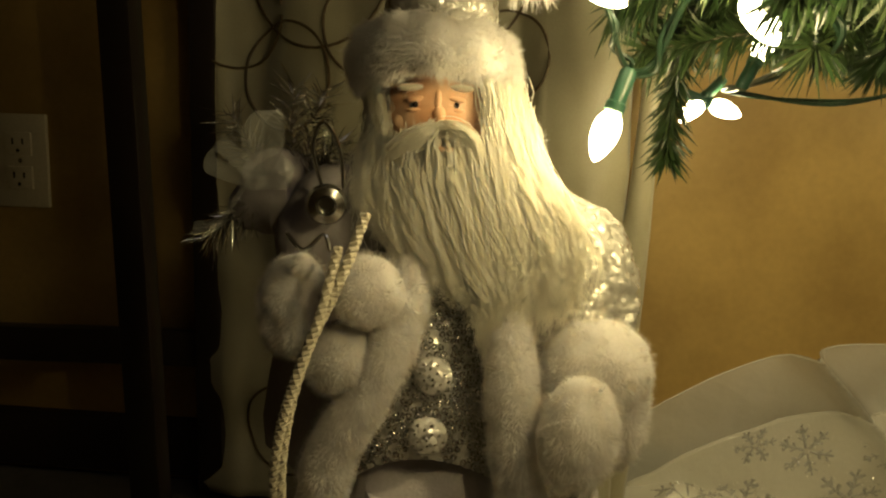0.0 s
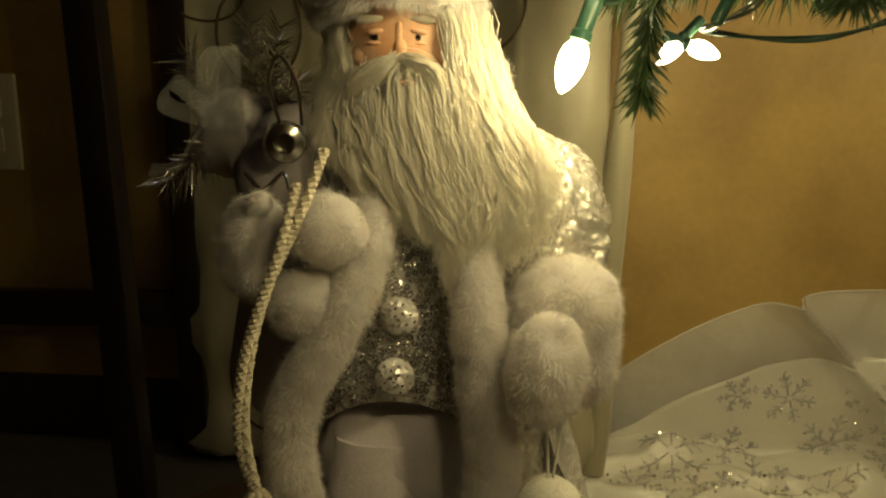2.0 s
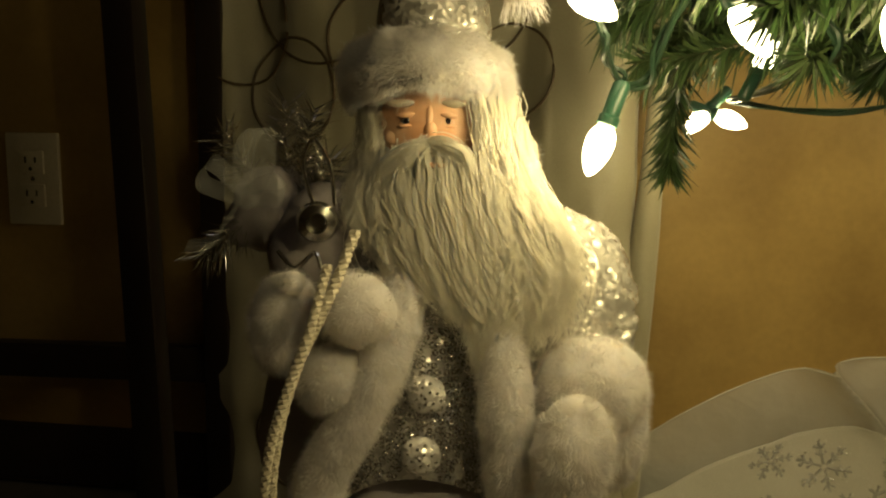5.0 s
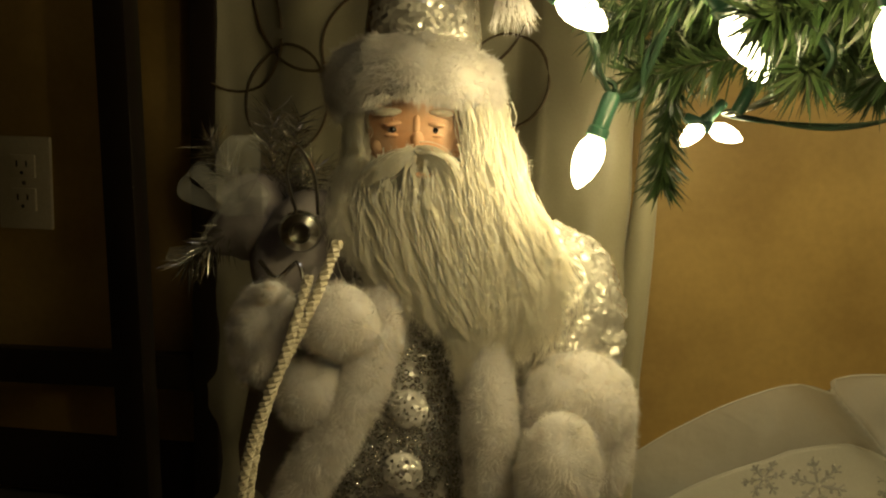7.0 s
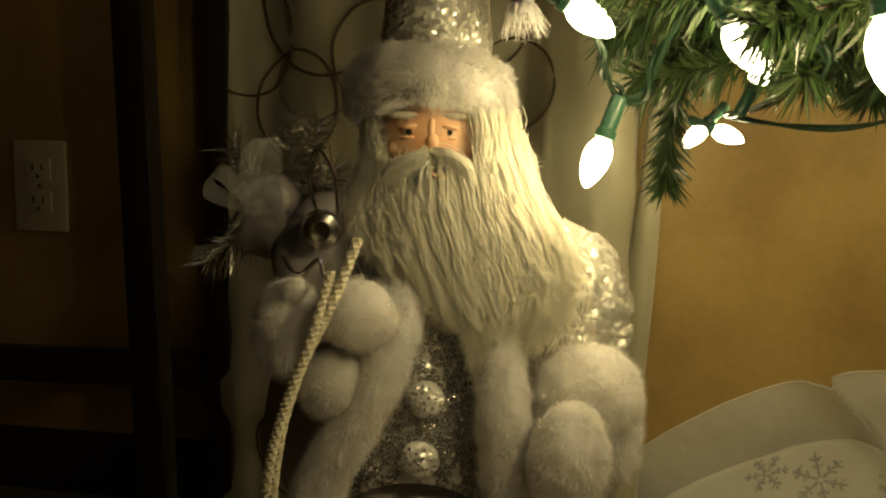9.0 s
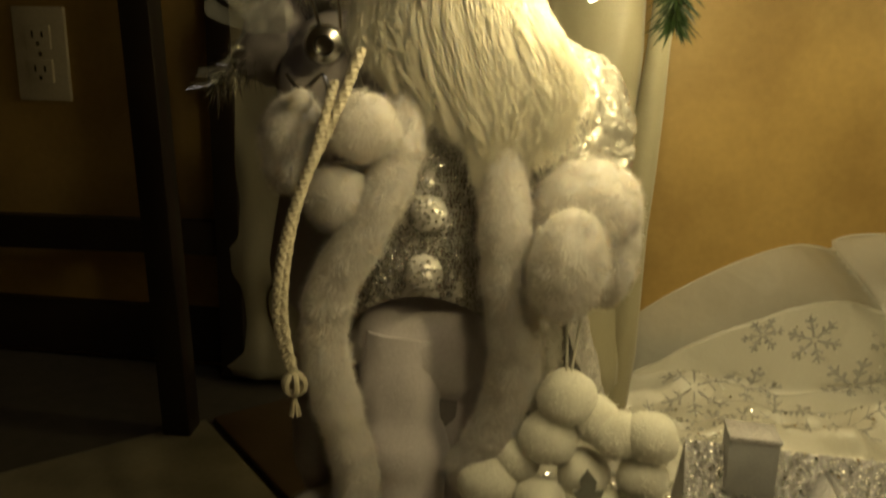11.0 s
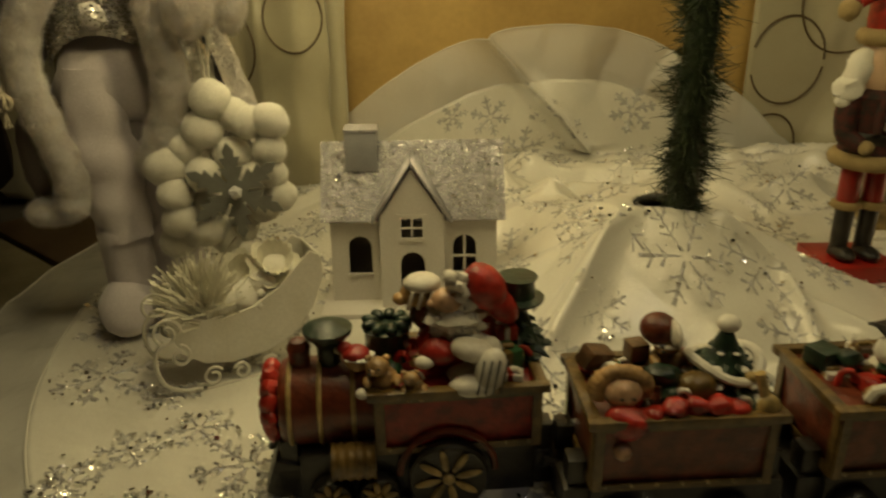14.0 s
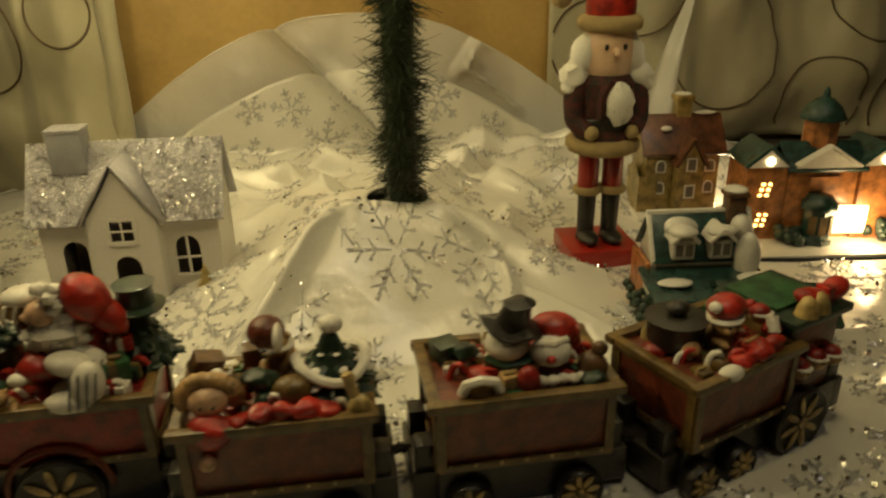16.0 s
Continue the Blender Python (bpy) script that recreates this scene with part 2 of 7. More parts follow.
PALESKIN = mat("pale_painted_wood", (0.78, 0.54, 0.36), 0.4, scale=50)
WINGLOW = glow("amber_window_glow", (1.0, 0.62, 0.16), 4.0)
PALEGLOW = glow("pale_warm_glow", (1.0, 0.80, 0.42), 3.0)

# ---------------------------------------------------------------- helpers


def part(name, bm, material, parent=None, label="", angle=40):
    """One mesh object; under a parent it is a part."""
    mats = material if isinstance(material, (list, tuple)) else [material]
    holder = bpy.data.meshes.new(name)
    ob = new(name, holder)
    bm.to_mesh(holder)
    bm.free()
    for m in mats:
        holder.materials.append(m)
    holder.polygons.foreach_set("use_smooth", [True] * len(holder.polygons))
    holder.set_sharp_from_angle(angle=radians(angle))
    if parent is not None:
        ob.parent = parent
    if label:
        tagged(ob, label)
    return ob


def raw(name, verts, faces, material, parent=None, label="", smooth=False, index=None):
    me = bpy.data.meshes.new(name)
    me.from_pydata([tuple(v) for v in verts], [], [tuple(f) for f in faces])
    for m in (material if isinstance(material, (list, tuple)) else [material]):
        me.materials.append(m)
    if index is not None:
        me.polygons.foreach_set("material_index", index)
    if smooth:
        me.polygons.foreach_set("use_smooth", [True] * len(me.polygons))
    me.update()
    ob = new(name, me)
    if parent is not None:
        ob.parent = parent
    if label:
        tagged(ob, label)
    return ob


def thing(name, label, category, at=(0, 0, 0), turn=0, group="", kind=""):
    ob = new(name)
    ob.empty_display_size = 0.02
    ob.matrix_basis = pose(*at, 0, 0, turn)
    return tagged(ob, label, category, group, kind)


def mark(faces, mi):
    for f in faces:
        f.material_index = mi


def box(bm, c, s, mi=0, rot=(0, 0, 0), bevel=0.0):
    r = bmesh.ops.create_cube(bm, size=1, matrix=pose(*c, *rot) @ Matrix.Diagonal((*s, 1)))
    faces = {f for v in r["verts"] for f in v.link_faces}
    mark(faces, mi)
    if bevel:
        edges = list({e for v in r["verts"] for e in v.link_edges})
        out = bmesh.ops.bevel(bm, geom=edges, offset=bevel, segments=2, affect="EDGES", profile=0.6)
        mark(out["faces"], mi)
    return r["verts"]


def ell(bm, c, r, mi=0, rot=(0, 0, 0), seg=18, lump=0.0, freq=40.0):
    if isinstance(r, (int, float)):
        r = (r, r, r)
    out = bmesh.ops.create_uvsphere(bm, u_segments=seg, v_segments=max(6, int(seg * 0.65)), radius=1, matrix=pose(*c, *rot) @ Matrix.Diagonal((*r, 1)))
    mark({f for v in out["verts"] for f in v.link_faces}, mi)
    if lump:
        cc = Vector(c)
        for v in out["verts"]:
            d = v.co - cc
            v.co += d * lump * noise.noise(v.co * freq)
    return out["verts"]


def tube(bm, pts, radius, mi=0, seg=8, closed=False, cap=True):
    """A round bar along points; radius a number or one for each point."""
    pts = [Vector(p) for p in pts]
    n = len(pts)
    rad = radius if isinstance(radius, (list, tuple)) else [radius] * n
    rings = []
    up = Vector((0.13, 0.21, 0.97)).normalized()
    side = None
    for i, p in enumerate(pts):
        a = pts[(i - 1) % n] if (closed or i) else p
        b = pts[(i + 1) % n] if (closed or i < n - 1) else p
        d = (b - a).normalized()
        if side is None:
            side = d.cross(up)
            if side.length < 0.05:
                side = d.cross(Vector((1, 0, 0)))
        side = (side - d * side.dot(d)).normalized()
        w = d.cross(side)
        rings.append([bm.verts.new(p + (side * math.cos(2 * math.pi * k / seg) + w * math.sin(2 * math.pi * k / seg)) * rad[i]) for k in range(seg)])
    for i in range(n if closed else n - 1):
        a, b = rings[i], rings[(i + 1) % n]
        for k in range(seg):
            f = bm.faces.new((a[k], a[(k + 1) % seg], b[(k + 1) % seg], b[k]))
            f.material_index = mi
    if cap and not closed:
        bm.faces.new(rings[0][::-1]).material_index = mi
        bm.faces.new(rings[-1]).material_index = mi


def cyl(bm, a, b, r0, r1=None, mi=0, seg=16):
    tube(bm, [a, b], [r0, r0 if r1 is None else r1], mi, seg)


def lathe(bm, profile, c, mi=0, seg=20, m=None):
    """Turned form: profile of (radius, height) about the upright through c."""
    rings = []
    base = m or Matrix.Translation(c)
    for r, z in profile:
        rings.append([bm.verts.new(base @ Vector((r * math.cos(2 * math.pi * k / seg), r * math.sin(2 * math.pi * k / seg), z))) for k in range(seg)])
    for a, b in zip(rings, rings[1:]):
        for k in range(seg):
            bm.faces.new((a[k], a[(k + 1) % seg], b[(k + 1) % seg], b[k])).material_index = mi
    bm.faces.new(rings[0][::-1]).material_index = mi
    bm.faces.new(rings[-1]).material_index = mi


def smooth_path(pts, n):
    """A curve through the points."""
    pts = [Vector(p) for p in pts]
    out = []
    for i in range(len(pts) - 1):
        p0, p1, p2, p3 = pts[max(i - 1, 0)], pts[i], pts[i + 1], pts[min(i + 2, len(pts) - 1)]
        for k in range(n):
            t = k / n
            out.append(0.5 * (2 * p1 + (p2 - p0) * t + (2 * p0 - 5 * p1 + 4 * p2 - p3) * t * t + (3 * p1 - p0 - 3 * p2 + p3) * t ** 3))
    out.append(pts[-1])
    return out


def plate(bm, outline, holes, thick, m, mi=0):
    """A flat board in local x and z with real openings; m places it; thickness goes to local +y."""
    edges = []
    for loop in [outline, *holes]:
        vs = [bm.verts.new(m @ Vector((x, 0, z))) for x, z in loop]
        edges += [bm.edges.new((vs[i], vs[(i + 1) % len(vs)])) for i in range(len(vs))]
    faces = [g for g in bmesh.ops.triangle_fill(bm, edges=edges, use_beauty=True)["geom"] if isinstance(g, bmesh.types.BMFace)]
    mark(faces, mi)
    ext = bmesh.ops.extrude_face_region(bm, geom=faces)
    push = (m.to_3x3() @ Vector((0, 1, 0))) * thick
    for g in ext["geom"]:
        if isinstance(g, bmesh.types.BMVert):
            g.co += push
        elif isinstance(g, bmesh.types.BMFace):
            g.material_index = mi
    bmesh.ops.recalc_face_normals(bm, faces=bm.faces[:])


def arch(x, z0, w, h, n=8):
    """Outline of an arched opening."""
    r = w / 2
    return [(x - r, z0), (x + r, z0)] + [(x + r * math.cos(math.pi * k / n), z0 + h - r + r * math.sin(math.pi * k / n)) for k in range(n + 1)]


def rect(x0, z0, x1, z1):
    return [(x0, z0), (x1, z0), (x1, z1), (x0, z1)]


def strands(paths, width, mi_of=None):
    """Three-sided tapered strands along paths, as plain lists of corners and faces."""
    verts, faces = [], []
    for path in paths:
        n = len(path)
        base = len(verts)
        for i, p in enumerate(path):
            w = width * (1 - 0.85 * i / (n - 1)) * random.uniform(0.9, 1.1)
            d = (path[min(i + 1, n - 1)] - path[max(i - 1, 0)]).normalized()
            s = d.cross(Vector((0.2, 1, 0.1))).normalized()
            u = d.cross(s)
            verts += [p + s * w, p - s * w * 0.6 + u * w * 0.8, p - s * w * 0.6 - u * w * 0.8]
        for i in range(n - 1):
            for k in range(3):
                a, b = base + 3 * i + k, base + 3 * i + (k + 1) % 3
                faces.append((a, b, b + 3, a + 3))
    return verts, faces


def fuzz(bm, count, length, mi_from, mi, seed=1, width=0.0004, comb=0.0):
    """Short fibres standing on the faces of one material; comb lays them in drifting tufts."""
    rnd = random.Random(seed)
    bm.faces.ensure_lookup_table()
    pool = [f for f in bm.faces if f.material_index in mi_from]
    areas = [f.calc_area() for f in pool]
    picked = rnd.choices(pool, areas, k=count)
    spots = []
    for f in picked:
        vs = [l.vert.co for l in f.loops]
        a, b = rnd.random(), rnd.random()
        if len(vs) == 4:
            p = vs[0].lerp(vs[1], a).lerp(vs[3].lerp(vs[2], a), b)
        else:
            if a + b > 1:
                a, b = 1 - a, 1 - b
            p = vs[0] + (vs[1] - vs[0]) * a + (vs[2] - vs[0]) * b
        spots.append((p.copy(), f.normal.copy()))
    loose = 0.6 - 0.35 * min(1.0, comb)
    for p, nrm in spots:
        way = nrm * 0.55 + Vector((rnd.gauss(0, loose), rnd.gauss(0, loose), rnd.gauss(-0.15, loose)))
        if comb:
            way += comb * noise.noise_vector(p * 130) + Vector((0, 0, -0.25 * comb))
        d = way.normalized() * length * rnd.uniform(0.5, 1.3)
        s = nrm.cross(d).normalized() * width
        f = bm.faces.new((bm.verts.new(p - s), bm.verts.new(p + s), bm.verts.new(p + d)))
        f.material_index = mi


# ---------------------------------------------------------------- the room
def wall_y(x):
    return 0.93 - 0.07 * (x + 0.5)


def slab(name, verts8, material, label, category):
    bm = bmesh.new()
    vs = [bm.verts.new(v) for v in verts8]
    for q in ((0, 1, 2, 3), (7, 6, 5, 4), (0, 4, 5, 1), (1, 5, 6, 2), (2, 6, 7, 3), (3, 7, 4, 0)):
        bm.faces.new([vs[i] for i in q])
    bmesh.ops.recalc_face_normals(bm, faces=bm.faces[:])
    return tagged(part(name, bm, material), label, category, kind="structure")


def wall(name, a, b, out, material, label):
    (ax, ay), (bx, by), (ox, oy) = a, b, out
    lo = [(ax, ay, -0.02), (bx, by, -0.02), (bx + ox, by + oy, -0.02), (ax + ox, ay + oy, -0.02)]
    return slab(name, lo + [(x, y, 2.4) for x, y, z in lo], material, label, "wall")


wall("wall_north", (-2.2, wall_y(-2.2)), (3.0, wall_y(3.0)), (0, 0.12), WALL, "golden tan mottled painted wall behind the tree")
wall("wall_west", (-2.2, -2.6), (-2.2, 1.1), (-0.12, 0), ROOM, "plain tan painted side wall")
wall("wall_east", (3.0, -2.6), (3.0, 0.8), (0.12, 0), ROOM, "plain tan painted side wall")
wall("wall_south", (-2.3, -2.6), (3.1, -2.6), (0, -0.12), ROOM, "plain tan painted wall across the room")
lo = [(-2.4, -2.8, 2.4), (3.2, -2.8, 2.4), (3.2, 1.25, 2.4), (-2.4, 1.25, 2.4)]
slab("ceiling", lo + [(x, y, 2.5) for x, y, z in lo], CEIL, "plain off-white ceiling", "ceiling")
lo = [(-2.4, -2.8, -0.1), (3.2, -2.8, -0.1), (3.2, 1.25, -0.1), (-2.4, 1.25, -0.1)]
floor = slab("floor", lo + [(x, y, -0.008) for x, y, z in lo], GROUT, "floor of light and brown slate tiles laid diagonally", "floor")
bm = bmesh.new()
for x0, x1 in ((-2.2, 3.0),):
    d = Vector((1, -0.07, 0)).normalized()
    L = (x1 - x0) / d.x
    m = Matrix.Translation((x0, wall_y(x0) - 0.012, 0)) @ Matrix.Rotation(math.atan2(d.y, d.x), 4, "Z")
    prof = [(0, 0.0), (0, 0.062), (0.004, 0.072), (0.0125, 0.074), (0.0125, 0.0)]
    rows = [[bm.verts.new(m @ Vector((s, y, z))) for y, z in prof] for s in (0, L)]
    for k in range(5):
        bm.faces.new((rows[0][k], rows[1][k], rows[1][(k + 1) % 5], rows[0][(k + 1) % 5]))
    bmesh.ops.recalc_face_normals(bm, faces=bm.faces[:])
tagged(part("baseboard", bm, SKIRTBOARD), "dark wooden baseboard along the golden wall", "baseboard", kind="structure")

# wall socket
plate_thing = thing("wall_outlet", "ivory double wall outlet on the golden wall", "outlet", (-0.510, wall_y(-0.51), 0.392), -4)
bm = bmesh.new()
box(bm, (0, -0.003, 0), (0.07, 0.006, 0.114), bevel=0.002)
part("cover_plate", bm, PLATE, plate_thing)
for dz in (-0.0205, 0.0205):
    bm = bmesh.new()
    box(bm, (0, -0.007, dz), (0.033, 0.004, 0.028), bevel=0.0015)
    face_ob = part("socket", bm, PLATE, plate_thing)
    bm = bmesh.new()
    box(bm, (-0.0065, -0.0094, dz + 0.003), (0.002, 0.001, 0.008))
    box(bm, (0.0065, -0.0094, dz + 0.003), (0.002, 0.001, 0.007))
    cyl(bm, (0, -0.0094, dz - 0.008), (0, -0.0099, dz - 0.008), 0.0024, seg=10)
    part("slot", bm, SLOT, face_ob, "dark plug slots")
bm = bmesh.new()
ell(bm, (0, -0.006, 0), (0.003, 0.0012, 0.003), seg=10)
part("screw", bm, SILVER, plate_thing)

# dark console table beside the curtain
table = thing("console_table", "dark-stained wooden console table with a low rear stretcher", "table", (-0.28, 0.72, 0))
for x, y, lean in ((0.012, 0.0, -0.02), (0.02, 0.155, 0.0), (-0.75, 0.0, 0.02), (-0.75, 0.155, 0.0)):
    bm = bmesh.new()
    v = box(bm, (x, y, 0.37), (0.03, 0.03, 0.74), bevel=0.003)
    for q in bm.verts:
        q.co.x += lean * q.co.z * 1.6
    part("leg", bm, DARKWOOD, table)
bm = bmesh.new()
box(bm, (-0.365, 0.155, 0.178), (0.74, 0.02, 0.042), bevel=0.002)
part("stretcher", bm, DARKWOOD, table)
# unseen top, made deep to cast shade on the wall behind
bm = bmesh.new()
box(bm, (-0.37, 0.030, 0.755), (0.86, 0.315, 0.028), bevel=0.004)
part("shading_top", bm, DARKWOOD, table)


# curtains
def curtain(name, x0, x1, front, height, rings, label):
    th = thing(name, label, "curtain")
    bm = bmesh.new()
    nx, nz = 110, 46
    grid = []
    for j in range(nz + 1):
        z = height * (j / nz) ** 1.3
        row = []
        for i in range(nx + 1):
            x = x0 + (x1 - x0) * i / nx
            row.append(bm.verts.new((x, front(x, z), z + 0.004)))
        grid.append(row)
    for j in range(nz):
        for i in range(nx):
            bm.faces.new((grid[j][i], grid[j][i + 1], grid[j + 1][i + 1], grid[j + 1][i]))
    bmesh.ops.recalc_face_normals(bm, faces=bm.faces[:])
    sheet = part("cloth", bm, CURTAIN, th, angle=180)
    sol = sheet.modifiers.new("thick", "SOLIDIFY")
    sol.thickness, sol.offset = 0.003, 1.0
    for cx, cz, r in rings:
        pts = []
        for k in range(40):
            a = 2 * math.pi * k / 40
            x, z = cx + r * math.cos(a) * 0.95, cz + r * math.sin(a) * 1.08
            if x0 + 0.004 < x < x1 - 0.004 and z > 0.012:
                pts.append((x, front(x, z) - 0.002, z + 0.004))
            elif len(pts) > 3:
                bm = bmesh.new()
                tube(bm, pts, 0.0016, seg=5)
                part("ring_embroidery", bm, STITCH, th, "brown stitched ring")
                pts = []
            else:
                pts = []
        if len(pts) > 3:
            bm = bmesh.new()
            tube(bm, pts, 0.0016, seg=5, closed=len(pts) == 40)
            part("ring_embroidery", bm, STITCH, th, "brown stitched ring")
    return th


def left_front(x, z):
    y = 0.825 + 0.012 * math.sin(x * 26 + 0.6) + 0.006 * math.sin(x * 61 + 2 * z)
    y += 0.012 * math.sin(z * 46 + 9 * x) * max(0.0, 1 - z / 0.34) + 0.012 * noise.noise(Vector((x * 16, 5.0, z * 12))) + 0.006 * noise.noise(Vector((x * 40, 1.0, z * 34)))
    if x < -0.10:
        y += 0.26 * (-0.10 - x)
    if x > 0.09:
        y -= 0.022 * min(1, (x - 0.09) / 0.02)
    return y


def right_front(x, z):
    y = 0.835 - 0.20 * (x - 0.83) + 0.010 * math.sin(x * 17 + 3 * z) + 0.007 * math.sin(x * 43)
    y += 0.016 * math.sin(z * 30 - 9 * x) * max(0.0, 1 - z / 0.4) + 0.016 * noise.noise(Vector((x * 14, 2.0, z * 9))) + 0.007 * noise.noise(Vector((x * 38, 4.0, z * 30)))
    return min(y, wall_y(x) - 0.020)


rl = [(-0.161, 0.491, 0.054), (-0.125, 0.612, 0.085), (-0.222, 0.565, 0.06), (-0.07, 0.545, 0.05), (0.075, 0.515, 0.045), (0.03, 0.60, 0.07), (-0.17, 0.085, 0.05),
      (-0.10, 0.30, 0.07), (0.02, 0.40, 0.06), (0.05, 0.20, 0.06), (-0.04, 0.12, 0.05), (-0.16, 0.70, 0.06), (0.16, 0.24, 0.04)]
left_curtain = curtain("curtain", -0.268, 0.205, left_front, 1.6, rl, "cream curtain with brown stitched rings and a rolled hem")
bm = bmesh.new()
pts = [(0.207 + 0.036 * (k / 24) * 1.6 + 0.002 * math.sin(k * 0.9), 0.802 + 0.004 * math.sin(k * 0.6), 0.018 + 1.58 * (k / 24)) for k in range(25)]
tube(bm, pts, [0.013 + 0.0018 * math.sin(k * 1.7) for k in range(25)], seg=12)
part("rolled_hem", bm, CURTAIN, left_curtain)
rr = [(1.101, 0.154, 0.092), (1.27, 0.060, 0.066), (0.873, 0.031, 0.045), (1.335, 0.241, 0.08), (0.962, 0.245, 0.07), (1.42, 0.05, 0.07), (0.885, 0.16, 0.06), (1.22, 0.33, 0.09), (1.50, 0.18, 0.08), (1.02, 0.38, 0.07), (1.40, 0.40, 0.09), (1.60, 0.32, 0.09)]
curtain("curtain", 0.825, 1.75, right_front, 1.6, rr, "cream curtain with large brown stitched rings beside the golden wall")

# ---------------------------------------------------------------- the tree skirt
POLE = Vector((0.507, 0.40, 0))
R_OUT, R_IN = 0.640, 0.560
LEGS = (-2.92, -0.42, 1.2, 2.2)


def tent(dx, dy):
    """Height of the cloth over the feet of the tree stand."""
    r = math.hypot(dx, dy)
    a = math.atan2(dy, dx)
    h = 0.0
    for leg in LEGS:
        da = abs((a - leg + math.pi) % (2 * math.pi) - math.pi)
        reach = 0.275
        along = max(0.0, 1 - r / reach)
        off = r * math.sin(min(da, math.pi / 2))
        h = max(h, 0.100 * along ** 0.95 * math.exp(-(off / (0.040 + 0.09 * (1 - along))) ** 1.5))
    if dy < 0.03:
        # cloth stretched over the front feet
        across = math.exp(-((dx + 0.02) / 0.13) ** 2)
        h = max(h, 0.096 * across * max(0.0, min(1.0, 1 - (-dy - 0.055) / 0.12)))
    top = 0.088 + 0.012 * min(1.0, r / 0.06)
    return top - math.log(1 + math.exp(min(40.0, (top - h) / 0.008))) * 0.008 if h > 0.03 else max(h, 0.088 * math.exp(-(r / 0.085) ** 2))


# long folds of the laid cloth: start, end, height, width
CREASES = ((0.47, 0.50, 0.40, 0.76, 0.020, 0.016), (0.55, 0.50, 0.70, 0.74, 0.022, 0.018), (0.18, 0.60, 0.44, 0.64, 0.016, 0.020), (0.16, 0.70, 0.46, 0.72, 0.022, 0.016), (0.58, 0.58, 0.88, 0.62, 0.018, 0.018),
           (0.60, 0.70, 0.90, 0.70, 0.022, 0.016), (0.36, 0.52, 0.28, 0.66, 0.014, 0.018), (0.62, 0.40, 0.66, 0.52, 0.024, 0.012), (0.33, 0.27, 0.46, 0.35, 0.020, 0.022), (0.72, 0.52, 0.92, 0.56, 0.014, 0.02),
           (0.335, 0.245, 0.455, 0.360, 0.024, 0.012), (0.450, 0.352, 0.526, 0.346, 0.007, 0.010), (0.522, 0.356, 0.580, 0.312, 0.018, 0.009), (0.580, 0.315, 0.572, 0.230, 0.018, 0.007),
           (0.335, 0.80, 0.517, 0.715, 0.026, 0.011), (0.62, 0.76, 0.83, 0.715, 0.028, 0.011), (0.337, 0.634, 0.475, 0.572, 0.022, 0.010), (0.36, 0.72, 0.50, 0.64, 0.014, 0.009), (0.60, 0.66, 0.73, 0.53, 0.018, 0.010),
           (0.58, 0.30, 0.66, 0.22, 0.012, 0.016), (0.10, 0.20, 0.16, 0.08, 0.006, 0.015), (0.30, 0.02, 0.62, -0.06, 0.005, 0.012), (0.80, 0.10, 0.98, 0.16, 0.010, 0.016))


def cloth(fx, fy, lift=0.0):
    """Place of a point of the flat round cloth once it is laid out and turned up at the wall."""
    dx, dy = fx - POLE.x, fy - POLE.y
    r = math.hypot(dx, dy)
    z = 0.004 + tent(dx, dy)
    q = Vector((fx * 9, fy * 9, 0.3))
    wr = noise.noise(q) * 0.5 + 0.5 * noise.noise(q * 2.3)
    ridge = 1 - abs(noise.noise(Vector((fx * 6 + fy * 3, fy * 11, 4.0)))) * 2.2
    amp = 0.0025 + 0.026 * max(0.0, min(1.0, (fy - 0.50) / 0.15)) * max(0.0, min(1.0, (fx - 0.1) / 0.1))
    for x0, y0, x1, y1, high, wide in CREASES:
        ex, ey = x1 - x0, y1 - y0
        t = max(0.0, min(1.0, ((fx - x0) * ex + (fy - y0) * ey) / (ex * ex + ey * ey)))
        d = math.hypot(fx - x0 - t * ex, fy - y0 - t * ey)
        z += high * math.exp(-d / wide) * min(1.0, 0.35 + 2.5 * t * (1 - t))
    # pressed flat under the nutcracker and the village
    flat = max(math.exp(-((fx - 0.716) ** 2 + (fy - 0.40) ** 2) / 0.0050), math.exp(-((fx - 0.76) / 0.08) ** 2 - ((fy - 0.27) / 0.07) ** 2))
    z += (0.004 - z) * min(1.0, 1.25 * flat)
    bend = wall_y(fx) - 0.062 + 0.55 * (fx - 0.50) ** 2
    amp *= max(0.12, min(1.0, 1 - (fy - bend) / 0.07))
    z += amp * max(0.0, wr + 0.35) + amp * 0.9 * max(0.0, ridge) ** 2
    u = fy - bend
    y = fy
    if u > 0:
        k = 0.035
        s = min(u, k * 1.57)
        y = bend + k * math.sin(s / k)
        z += k * (1 - math.cos(s / k))
        if u > k * 1.57:
            z += (u - k * 1.57) * 0.97
            y += 0.012 * math.sin((u - k * 1.57) * 14) * 0.6
            y -= 0.030 * max(0.0, noise.noise(Vector((fx * 10, 3.1, u * 6)))) * min(1, u / 0.1)
            for crease, on in ((0.417 - (u - 0.235) * 0.88, 1.0), (0.729 + (u - 0.216) * 0.69, min(1.0, max(0.0, (u - 0.13) / 0.03))), (0.708 - (u - 0.152) * 1.08, min(1.0, max(0.0, (0.17 - u) / 0.03)))):
                y -= 0.050 * on * math.exp(-abs(fx - crease) / 0.009)
        y = min(y, wall_y(fx) - 0.016 - 0.016 * max(0.0, min(1.0, (fx - 0.775) / 0.04)))
    return Vector((fx, y - 0.0 - lift * (1 if u > 0.04 else 0), z + lift * (0 if u > 0.04 else 1)))


